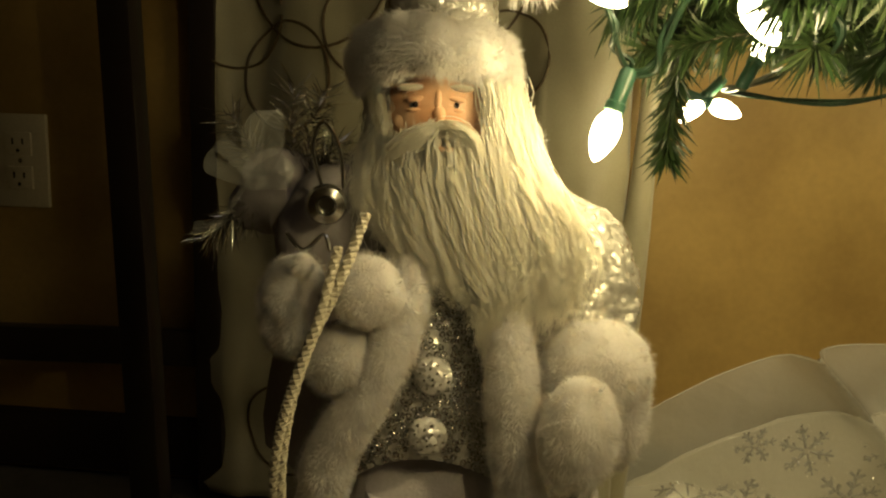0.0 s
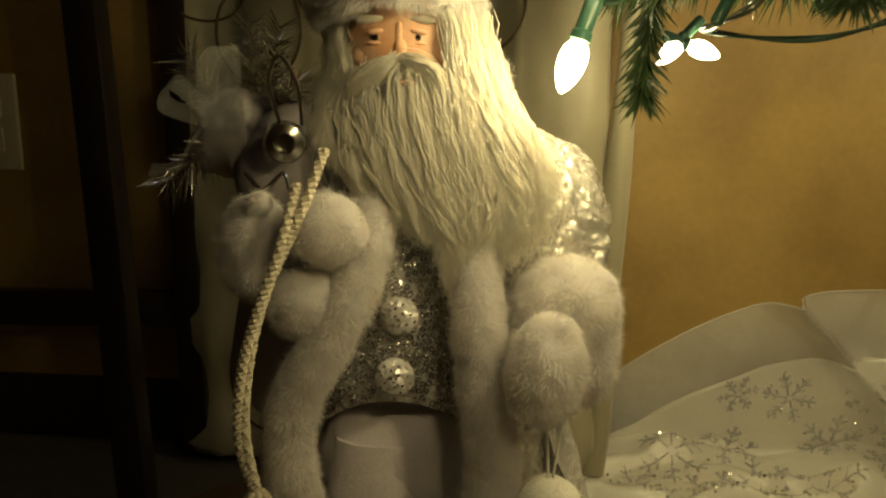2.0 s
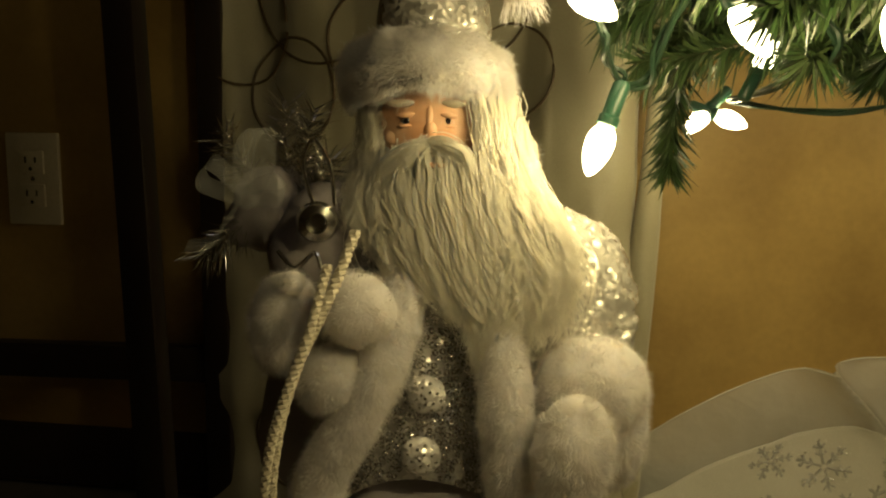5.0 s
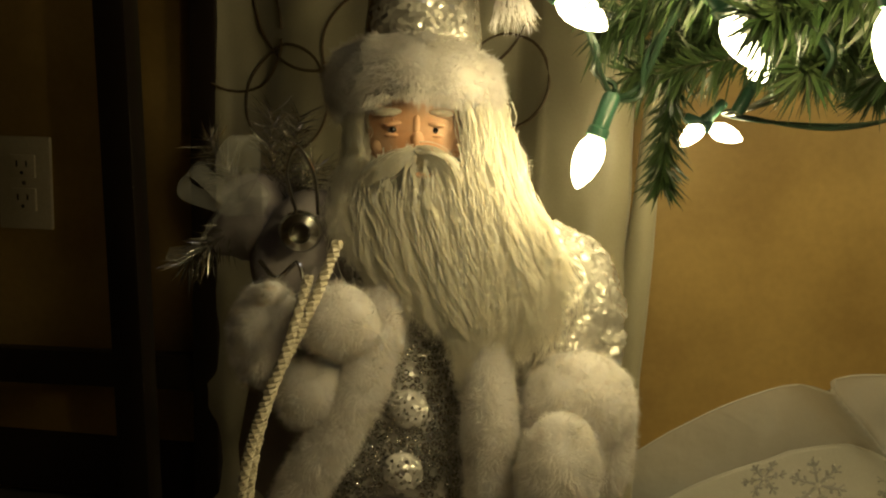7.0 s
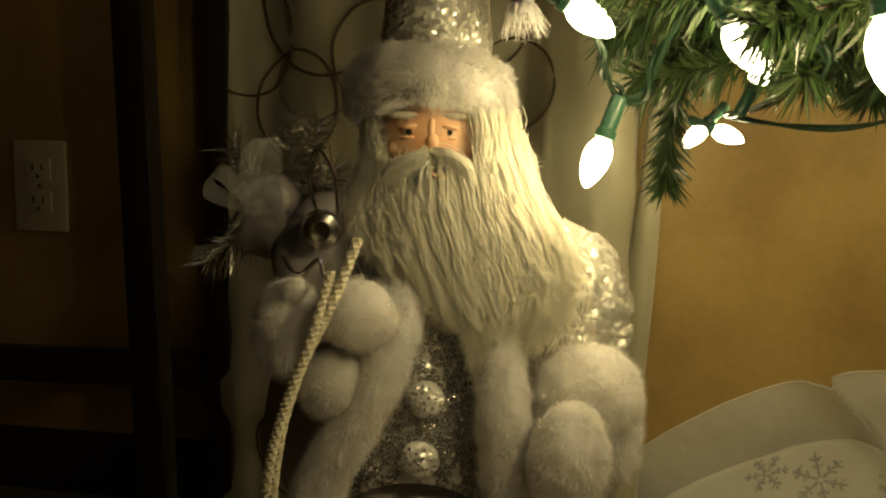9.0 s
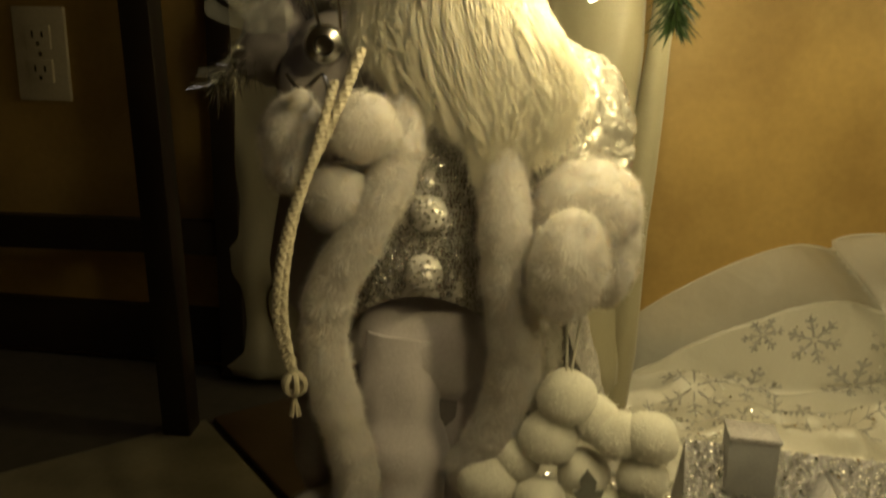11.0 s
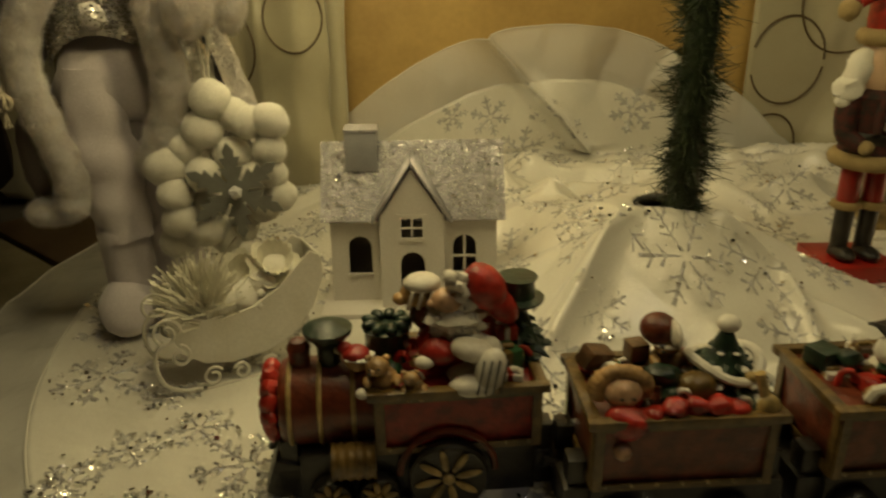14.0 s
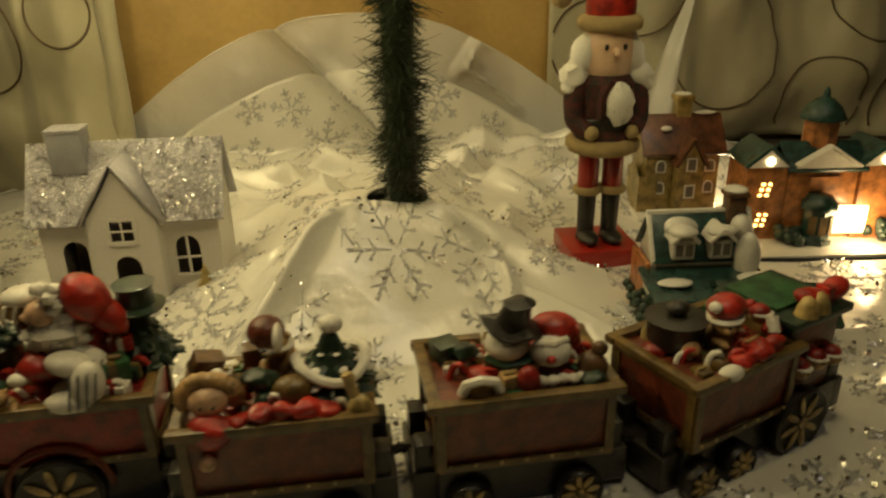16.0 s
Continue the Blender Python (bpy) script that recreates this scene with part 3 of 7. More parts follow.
skirt = thing("tree_skirt", "round white satin tree skirt with silver snowflakes and sheer border", "tree skirt")


def ring_sheet(r0, r1, nr, na, material, name, label):
    verts, faces = [], []
    for i in range(nr + 1):
        r = r0 + (r1 - r0) * i / nr
        for k in range(na):
            a = 2 * math.pi * k / na
            verts.append(cloth(POLE.x + r * math.cos(a), POLE.y + r * math.sin(a)))
    for i in range(nr):
        for k in range(na):
            faces.append((i * na + k, i * na + (k + 1) % na, (i + 1) * na + (k + 1) % na, (i + 1) * na + k))
    ob = raw(name, verts, faces, material, skirt, label, smooth=True)
    return ob


ob = ring_sheet(0.030, R_IN, 130, 600, SATIN, "satin_panel", "white satin centre")
sol = ob.modifiers.new("thick", "SOLIDIFY")
sol.thickness, sol.offset = 0.0015, -1
ring_sheet(R_IN - 0.004, R_OUT, 20, 800, ORGANZA, "sheer_border", "sheer white organza border")
bm = bmesh.new()
tube(bm, [cloth(POLE.x + R_IN * math.cos(2 * math.pi * k / 240), POLE.y + R_IN * math.sin(2 * math.pi * k / 240), 0.0008) for k in range(240)], 0.0011, seg=6, closed=True)
part("seam", bm, SATIN, skirt)
bm = bmesh.new()
tube(bm, [cloth(POLE.x + (R_OUT - 0.001) * math.cos(2 * math.pi * k / 240), POLE.y + (R_OUT - 0.001) * math.sin(2 * math.pi * k / 240), 0.0008) for k in range(240)], 0.0011, seg=5, closed=True)
part("hem", bm, ORGANZA, skirt)


def snowflake_shape(size, rnd):
    """Flat outline pieces of a six-armed snowflake: short bars (ax, ay, bx, by, width)."""
    bars = []
    fat = rnd.uniform(0.8, 1.2)
    turn = rnd.uniform(0, 1)
    for k in range(6):
        a = turn + k * math.pi / 3
        c, s = math.cos(a), math.sin(a)
        bars.append((size * 0.10 * c, size * 0.10 * s, size * c, size * s, size * 0.074 * fat))
        for f, ln in ((0.42, 0.24), (0.70, 0.26)):
            for sg in (1, -1):
                b = a + sg * 0.95
                bars.append((size * f * c, size * f * s, size * (f * c + ln * math.cos(b)), size * (f * s + ln * math.sin(b)), size * 0.070 * fat))
    return bars


rnd = random.Random(7)
spots = []
tries = 0
while len(spots) < 190 and tries < 9000:
    tries += 1
    a, r = rnd.uniform(0, 2 * math.pi), R_IN * math.sqrt(rnd.uniform(0.02, 0.94))
    size = rnd.choice((0.024, 0.03, 0.038, 0.042))
    x, y = POLE.x + r * math.cos(a), POLE.y + r * math.sin(a)
    if r < 0.07 or r + size > R_IN + 0.01:
        continue
    if all((x - sx) ** 2 + (y - sy) ** 2 > (0.80 * (size + ss)) ** 2 for sx, sy, ss in spots):
        spots.append((x, y, size))
for x, y, size in spots:
    verts, faces = [], []
    for ax, ay, bx, by, w in snowflake_shape(size, rnd):
        d = Vector((bx - ax, by - ay))
        nrm = Vector((-d.y, d.x)).normalized() * w
        steps = max(3, int(d.length / 0.004))
        for i in range(steps + 1):
            t = i / steps
            wob = rnd.uniform(0.45, 1.45)
            for sg, up in ((1, 0.0012), (0, 0.0026), (-1, 0.0012)):
                verts.append(cloth(x + ax + d.x * t + nrm.x * sg * wob, y + ay + d.y * t + nrm.y * sg * wob, up))
        b = len(verts) - 3 * (steps + 1)
        for i in range(steps):
            for k in range(2):
                q = b + 3 * i + k
                faces.append((q, q + 1, q + 4, q + 3))
    raw("snowflake", verts, faces, SILVERGLIT, skirt, "silver glitter snowflake")

# single bright flecks on the snowflakes and between them
MIRROR = mat("silver_fleck", (0.92, 0.90, 0.85), 0.30, 0.9, scale=200, bump=0.0)


def flecks(places, size, rnd):
    verts, faces = [], []
    for p in places:
        n = Vector((rnd.gauss(0, 0.55), rnd.gauss(0, 0.55), 1)).normalized()
        a = n.cross(Vector((rnd.gauss(0, 1), rnd.gauss(0, 1), rnd.gauss(0, 1)))).normalized()
        c = n.cross(a)
        s = size * rnd.uniform(0.5, 1.2)
        b = len(verts)
        verts += [p + a * s, p + c * s, p - a * s, p - c * s]
        faces.append((b, b + 1, b + 2, b + 3))
    return verts, faces


where = []
for x, y, size in spots:
    for k in range(int(1900 * size)):
        a, r = rnd.uniform(0, 6.283), size * math.sqrt(rnd.random())
        where.append(cloth(x + r * math.cos(a), y + r * math.sin(a), 0.003))
verts, faces = flecks(where, 0.0013, rnd)
tagged(raw("glitter", verts, faces, MIRROR, skirt, "loose silver glitter"), kind="stuff")
# larger polished flecks, fewer of them
SPARK = mat("polished_fleck", (0.95, 0.93, 0.90), 0.14, 1.0, scale=200, bump=0.0)
verts, faces = flecks([p + Vector((rnd.gauss(0, 0.006), rnd.gauss(0, 0.004), 0.001)) for p in where[::3]], 0.0021, rnd)
tagged(raw("glitter", verts, faces, SPARK, skirt, "bright silver glitter"), kind="stuff")

# loose corner of sheer cloth that stands up by the curtain
verts, faces = [], []
for i in range(9):
    for j in range(6):
        s, t = i / 8, j / 5
        w = 0.045 * (1 - s) ** 0.8
        verts.append((0.955 + 0.058 * s + w * (t - 0.2), 0.745 + 0.012 * math.sin(t * 5 + s * 2), 0.06 + 0.17 * s))
for i in range(8):
    for j in range(5):
        faces.append((6 * i + j, 6 * i + j + 1, 6 * i + j + 7, 6 * i + j + 6))
raw("raised_corner", verts, faces, ORGANZA, skirt, "sheer corner that stands up", smooth=True)

# ---------------------------------------------------------------- the artificial tree
def needle_cloud(path, count, length, spread, rnd, droop=0.0, width=0.0009):
    """Flat needles along a stem, leaning towards its tip."""
    verts, faces = [], []
    n = len(path) - 1
    for _ in range(count):
        s = rnd.uniform(0, n)
        i = min(int(s), n - 1)
        p = path[i].lerp(path[i + 1], s - i)
        d = (path[i + 1] - path[i]).normalized()
        a = d.cross(Vector((rnd.gauss(0, 1), rnd.gauss(0, 1), rnd.gauss(0, 1)))).normalized()
        way = (a * spread + d * rnd.uniform(0.2, 0.9) + Vector((0, 0, -droop))).normalized()
        ln = length * rnd.uniform(0.55, 1.15)
        side = way.cross(Vector((rnd.gauss(0, 1), rnd.gauss(0, 1), rnd.gauss(0, 1)))).normalized() * width
        q = p + way * ln * 0.6 + Vector((0, 0, -0.001 - 0.06 * ln))
        e = p + way * ln + Vector((0, 0, -0.003 * rnd.random() - 0.1 * ln))
        b = len(verts)
        verts += [p - side, p + side, q + side, q - side, e]
        faces += [(b, b + 1, b + 2, b + 3), (b + 3, b + 2, b + 4)]
    return verts, faces


tree = thing("christmas_tree", "artificial green Christmas tree with garland-wrapped trunk and lit bulbs", "tree", (0, 0, 0))
bm = bmesh.new()
cyl(bm, (0.505, 0.364, 0.02), (0.506, 0.364, 0.78), 0.014, 0.012, seg=14)
trunk = part("trunk", bm, TINSEL, tree)
rnd = random.Random(3)
verts, faces = [], []
for k in range(7600):
    z = 0.062 + 0.70 * rnd.random() ** 1.3
    c = Vector((0.5055, 0.364, z))
    a = rnd.uniform(0, 2 * math.pi)
    d = Vector((math.cos(a), math.sin(a), rnd.gauss(-0.25, 0.5))).normalized()
    ln = 0.0205 * rnd.uniform(0.45, 1.05) * (0.85 + 0.35 * math.sin(z * 95 + 0.8 * math.sin(a))) + (0.015 if rnd.random() < 0.05 else 0)
    p = c + Vector((math.cos(a), math.sin(a), 0)) * 0.0125
    s = d.cross(Vector((rnd.gauss(0, 1), rnd.gauss(0, 1), rnd.gauss(0, 1)))).normalized() * 0.0006
    b = len(verts)
    e = p + d * ln
    verts += [p - s, p + s, e + s * 0.3, e - s * 0.3]
    faces.append((b, b + 1, b + 2, b + 3))
tagged(raw("garland", verts, faces, TINSEL, trunk, "green tinsel garland"), kind="stuff")
# stand under the cloth
bm = bmesh.new()
lathe(bm, [(0.028, 0.03), (0.030, 0.032), (0.030, 0.082), (0.026, 0.085), (0.022, 0.085), (0.022, 0.04)], (0.504, 0.40, 0), seg=24)
tube(bm, [(0.498 + 0.032 * math.cos(a), 0.402 + 0.026 * math.sin(a), 0.090 + 0.004 * math.cos(a)) for a in [2 * math.pi * k / 28 for k in range(28)]], 0.006, seg=10, closed=True)
for a in LEGS:
    c, s = math.cos(a), math.sin(a)
    tube(bm, [(0.507 + 0.03 * c, 0.40 + 0.03 * s, 0.066), (0.507 + 0.10 * c, 0.40 + 0.10 * s, 0.040), (0.507 + 0.20 * c, 0.40 + 0.20 * s, 0.004)], 0.005, seg=8)
part("stand", bm, BLACK, tree, "black metal tree stand")


def branch(pts, count, length, twigs, rnd, droop=0.1):
    path = smooth_path(pts, 6)
    bm = bmesh.new()
    tube(bm, path, [0.0022 * (1 - 0.6 * i / (len(path) - 1)) for i in range(len(path))], seg=6)
    stem = part("branch", bm, STEM, tree)
    count = int(count * 2.2)
    verts, faces = needle_cloud(path, count, length, 0.9, rnd, droop)
    for _ in range(twigs):
        s = rnd.randint(4, len(path) - 8)
        d = (path[s + 1] - path[s]).normalized()
        side = d.cross(Vector((rnd.gauss(0, 0.4), rnd.gauss(0, 0.4), 1))).normalized() * rnd.choice((-1, 1))
        way = (d * 0.8 + side * 0.8 + Vector((0, 0, rnd.uniform(-0.5, 0.2)))).normalized()
        tw = [path[s] + way * (0.075 * rnd.uniform(0.6, 1.0)) * t + Vector((0, 0, -0.012 * t * t)) for t in (0, 0.35, 0.7, 1)]
        v2, f2 = needle_cloud(tw, int(count * 0.35), length, 0.85, rnd, droop)
        o = len(verts)
        verts += v2
        faces += [tuple(i + o for i in f) for f in f2]
    tagged(raw("needles", verts, faces, PINE, stem), kind="stuff")


rnd = random.Random(11)
T = Vector((0.506, 0.364, 0.66))
branch([T, (0.40, 0.47, 0.62), (0.25, 0.54, 0.575), (0.192, 0.570, 0.515), (0.183, 0.576, 0.425)], 700, 0.024, 2, rnd, 0.25)
branch([T, (0.42, 0.38, 0.60), (0.27, 0.375, 0.545), (0.17, 0.385, 0.525), (0.105, 0.40, 0.522)], 520, 0.025, 6, rnd, 0.1)
branch([T, (0.42, 0.36, 0.58), (0.30, 0.35, 0.52), (0.215, 0.345, 0.510), (0.165, 0.350, 0.497)], 480, 0.020, 0, rnd, 0.1)
branch([T, (0.43, 0.50, 0.58), (0.36, 0.56, 0.50), (0.335, 0.60, 0.515), (0.320, 0.615, 0.505)], 460, 0.022, 1, rnd, 0.15)
branch([T, (0.42, 0.43, 0.585), (0.30, 0.46, 0.530), (0.20, 0.475, 0.500), (0.14, 0.485, 0.490)], 480, 0.025, 6, rnd, 0.1)
branch([T, (0.42, 0.44, 0.625), (0.28, 0.455, 0.575), (0.18, 0.462, 0.535), (0.118, 0.466, 0.512)], 560, 0.026, 7, rnd, 0.1)
branch([T, (0.42, 0.47, 0.61), (0.30, 0.50, 0.57), (0.21, 0.515, 0.525), (0.158, 0.525, 0.505)], 560, 0.026, 6, rnd, 0.1)
branch([T, (0.43, 0.48, 0.60), (0.34, 0.52, 0.56), (0.26, 0.55, 0.535), (0.20, 0.57, 0.53)], 460, 0.026, 5, rnd, 0.1)
branch([T, (0.45, 0.34, 0.60), (0.37, 0.31, 0.545), (0.30, 0.30, 0.515), (0.25, 0.295, 0.500)], 420, 0.026, 5, rnd, 0.1)
branch([T, (0.46, 0.47, 0.57), (0.40, 0.53, 0.50), (0.372, 0.55, 0.520), (0.360, 0.56, 0.520)], 420, 0.022, 1, rnd, 0.1)
for k in range(7):
    a = -1.9 + k * 0.52
    c, s = math.cos(a), math.sin(a)
    s2 = s if s < 0 else s * 0.75
    branch([T, (0.506 + 0.12 * c, 0.364 + 0.12 * s2, 0.65), (0.506 + 0.25 * c, 0.364 + 0.25 * s2, 0.625), (0.506 + 0.38 * c, 0.364 + 0.38 * s2, 0.61)], 240, 0.026, 4, rnd, 0.1)

string = thing("string_lights", "string of warm white faceted Christmas bulbs with green sockets", "string lights")


def bulb(at, way, light=0.0, size=1.0):
    at, way = Vector(at), Vector(way).normalized()
    m = Matrix.Translation(at) @ way.to_track_quat("Z", "Y").to_matrix().to_4x4() @ Matrix.Scale(size, 4)
    bm = bmesh.new()
    lathe(bm, [(0.0034, -0.022), (0.0046, -0.020), (0.0046, -0.004), (0.0056, -0.003), (0.0056, 0.001), (0.004, 0.002)], None, seg=12, m=m)
    sock = part("socket", bm, SOCKET, string, "green plastic socket")
    bm = bmesh.new()
    lathe(bm, [(0.0042, 0.002), (0.0068, 0.006), (0.0078, 0.011), (0.0072, 0.017), (0.0052, 0.023), (0.0028, 0.027), (0.0008, 0.029)], None, seg=10, m=m)
    glass = part("bulb", bm, BULB, string, "glowing warm white bulb")
    glass.visible_shadow = False
    if light:
        lamp("bulb_light", at + way * 0.012 * size, light, BULB_COLOUR, 0.007)


W = 1.0
bulb((0.1135, 0.423, 0.452), (-0.33, 0, -1), 0.34 * W)
bulb((0.157, 0.368, 0.503), (0.55, 0.1, -0.75), 0.56 * W)
bulb((0.088, 0.400, 0.516), (0.8, 0.1, -0.5), 0.16 * W)
bulb((0.243, 0.680, 0.470), (0.9, -0.1, -0.35), 0.40 * W)
bulb((0.240, 0.682, 0.475), (-0.7, 0.1, -0.8), 0.0)
bulb((0.235, 0.560, 0.493), (0.4, 0.1, 0.8), 0.16 * W)
bulb((0.182, 0.280, 0.490), (0.2, 0.1, -0.9), 0.90 * W)
bulb((0.300, 0.50, 0.520), (0.5, -0.3, 0.8), 0.0)
# unseen bulbs from here on, added to light the cloth, train and doll
bulb((0.40, 0.60, 0.56), (0.2, 0.1, -1), 0.30 * W)
bulb((0.60, 0.62, 0.58), (0.2, 0.1, -1), 0.95 * W)
bulb((0.42, 0.16, 0.60), (0.2, 0.1, -1), 0.40 * W)
bulb((0.74, 0.10, 0.60), (0.2, 0.1, -1), 0.55 * W)
for x, y, z, power in ((0.57, 0.00, 0.60, 0.62), (0.82, 0.42, 0.61, 0.42), (0.150, 0.150, 0.545, 0.85), (0.31, 0.42, 0.585, 0.50)):
    bulb((x, y, z), (0.2, 0.1, -1), power * W)
bm = bmesh.new()
wire = smooth_path([(0.088, 0.40, 0.535), (0.105, 0.41, 0.50), (0.118, 0.423, 0.474), (0.135, 0.43, 0.478), (0.15, 0.40, 0.515), (0.2, 0.40, 0.505), (0.225, 0.42, 0.485), (0.235, 0.50, 0.484), (0.245, 0.62, 0.478), (0.26, 0.67, 0.48), (0.32, 0.60, 0.468), (0.36, 0.5, 0.50), (0.42, 0.40, 0.58)], 8)
tube(bm, wire, 0.0016, seg=6)
part("cord", bm, WIRE, string, "dark green twisted cord")
bm = bmesh.new()
tube(bm, [p + Vector((0.003 * math.sin(i * 0.9), 0.003 * math.cos(i * 0.9), 0.003 * math.sin(i * 0.5))) for i, p in enumerate(wire)], 0.0015, seg=6)
part("cord", bm, WIRE, string, "dark green twisted cord")

# ---------------------------------------------------------------- the large doll
S_FUR, S_HAIR, S_SKIN, S_EYE, S_PANTS, S_SEQ, S_FOIL, S_SILV, S_LIN = range(9)
bm = bmesh.new()
# coat and lining
lathe(bm, [(0.052, 0.11), (0.060, 0.14), (0.062, 0.20), (0.058, 0.26), (0.060, 0.32), (0.056, 0.365), (0.040, 0.40), (0.02, 0.42)], (0.024, 0.474, 0), S_FOIL, 28)
for v in bm.verts:
    v.co.y = 0.474 + (v.co.y - 0.474) * 0.75
ell(bm, (0.022, 0.452, 0.20), (0.048, 0.034, 0.10), S_LIN)
ell(bm, (-0.048, 0.428, 0.155), (0.016, 0.022, 0.045), S_LIN, rot=(0, -8, 0), lump=0.2)
ell(bm, (0.080, 0.44, 0.23), (0.026, 0.03, 0.075), S_FOIL, rot=(0, -12, 0), lump=0.25)
ell(bm, (-0.045, 0.45, 0.30), (0.030, 0.03, 0.07), S_LIN, rot=(0, 10, 0), lump=0.2)
# coat skirt of silver brocade that flares below the sleeve
flare_rows = []
for j in range(31):
    z = 0.315 - 0.185 * j / 30
    wide = 0.046 + 0.060 * (j / 30) ** 1.1
    flare_rows.append([])
    for i in range(41):
        a = -0.55 + 2.6 * i / 40
        r = wide * (1 + 0.06 * math.sin(a * 7 + z * 30)) + 0.004 * (0.4 - abs(noise.noise(Vector((a * 5, z * 60, 2.0)))))
        flare_rows[-1].append(bm.verts.new((0.046 + r * math.cos(a), 0.452 + 0.75 * r * math.sin(a), z)))
for one, two in zip(flare_rows, flare_rows[1:]):
    for i in range(40):
        bm.faces.new((one[i], two[i], two[i + 1], one[i + 1])).material_index = S_SEQ
# waistcoat with a curved lower edge
nu, nv = 30, 22
grid = []
for j in range(nv + 1):
    row = []
    for i in range(nu + 1):
        a = (i / nu - 0.5) * 2.5
        low = 0.238 + 0.026 * math.cos(a * 1.5) if abs(a) < 1.05 else 0.238
        z = low + (0.372 - low) * j / nv
        t = (z - 0.24) / 0.13
        r = 0.050 - 0.012 * max(0, t - 0.2)
        row.append(bm.verts.new((0.019 + r * math.sin(a), 0.452 - 0.052 * math.cos(a) + 0.012 * t * t, z)))
    grid.append(row)
for j in range(nv):
    for i in range(nu):
        bm.faces.new((grid[j][i], grid[j][i + 1], grid[j + 1][i + 1], grid[j + 1][i])).material_index = S_SEQ
# ring sequins sewn on in rows
rnd = random.Random(5)
for j in range(34):
    z = 0.240 + 0.0037 * j
    t = (z - 0.24) / 0.13
    r = 0.0508 - 0.012 * max(0, t - 0.2)
    for i in range(26):
        a = (i - 12.5 + 0.5 * (j % 2)) * 0.0040 / r + rnd.gauss(0, 0.008)
        if z < 0.241 + 0.026 * math.cos(a * 1.5) or rnd.random() < 0.10:
            continue
        c = Vector((0.019 + r * math.sin(a), 0.4508 - 0.053 * math.cos(a) + 0.012 * t * t, z + rnd.gauss(0, 0.0003)))
        m = Matrix.Translation(c) @ Vector((math.sin(a) + rnd.gauss(0.1, 0.35), -math.cos(a), rnd.gauss(0.15, 0.4))).to_track_quat("Z", "Y").to_matrix().to_4x4()
        rims = [[bm.verts.new(m @ Vector((q * math.cos(k * math.pi / 4), q * math.sin(k * math.pi / 4), h))) for k in range(8)] for q, h in ((0.0019, 0.0), (0.0013, 0.0006), (0.0008, 0.0002))]
        for one, two in zip(rims, rims[1:]):
            for k in range(8):
                bm.faces.new((one[k], one[(k + 1) % 8], two[(k + 1) % 8], two[k])).material_index = S_SILV
for c in ((0.023, 0.399, 0.311), (0.021, 0.396, 0.279)):
    ell(bm, c, (0.0105, 0.0065, 0.0105), S_SEQ, seg=20)
    for k in range(15):
        a, q = k * 2.4, 0.0022 * math.sqrt(k)
        ell(bm, (c[0] + q * math.cos(a), c[1] - 0.0058 + 0.4 * q * q / 0.01, c[2] + q * math.sin(a)), 0.0012, S_SILV, seg=7)
# trousers, boots
ell(bm, (0.018, 0.436, 0.225), (0.046, 0.032, 0.045), S_PANTS, lump=0.25)
tube(bm, smooth_path([(0.010, 0.425, 0.235), (0.006, 0.420, 0.19), (0.010, 0.418, 0.14), (0.014, 0.420, 0.095)], 5), [0.0258 + 0.0012 * math.sin(i * 1.7 + 1) for i in range(16)], S_PANTS, 18)
tube(bm, smooth_path([(0.046, 0.442, 0.235), (0.046, 0.440, 0.19), (0.044, 0.438, 0.14), (0.046, 0.436, 0.09)], 5), [0.0225 + 0.001 * math.sin(i * 1.9) for i in range(16)], S_PANTS, 18)
for x, y in ((0.011, 0.418), (0.052, 0.432)):
    lathe(bm, [(0.020, 0.03), (0.0235, 0.05), (0.0225, 0.08), (0.024, 0.10), (0.0225, 0.104), (0.017, 0.103)], (x, y, 0), S_PANTS, 20)
    ell(bm, (x - 0.002, y - 0.012, 0.031), (0.0265, 0.036, 0.027), S_PANTS, seg=22, lump=0.08)
    ell(bm, (x, y + 0.004, 0.010), (0.022, 0.032, 0.008), S_PANTS)
for v in {v for f in bm.faces if f.material_index == S_PANTS for v in f.verts}:
    v.co += Vector((noise.noise(v.co * 38), noise.noise(v.co * 38 + Vector((7, 0, 0))), 0.4 * noise.noise(v.co * 60))) * 0.0055
# fur edges of the coat
for pts, r in (([(0.012, 0.420, 0.376), (0.008, 0.404, 0.354), (0.002, 0.393, 0.330), (-0.011, 0.388, 0.302), (-0.026, 0.388, 0.277), (-0.033, 0.389, 0.253), (-0.033, 0.390, 0.230), (-0.026, 0.392, 0.196), (-0.016, 0.394, 0.157), (-0.020, 0.396, 0.132)], 0.0132),
               ([(0.054, 0.428, 0.372), (0.060, 0.412, 0.350), (0.064, 0.396, 0.315), (0.067, 0.390, 0.27), (0.073, 0.392, 0.232), (0.065, 0.394, 0.197), (0.053, 0.396, 0.165)], 0.0138)):
    p = smooth_path(pts, 6)
    tube(bm, p, [r * (1 + 0.13 * noise.noise(q * 70) + 0.10 * noise.noise(q * 230)) for q in p], S_FUR, 18)
    ell(bm, p[-1], (r * 1.15, r * 1.1, r * 1.15), S_FUR, lump=0.2)
ell(bm, (-0.036, 0.405, 0.124), (0.026, 0.018, 0.014), S_FUR, lump=0.25)
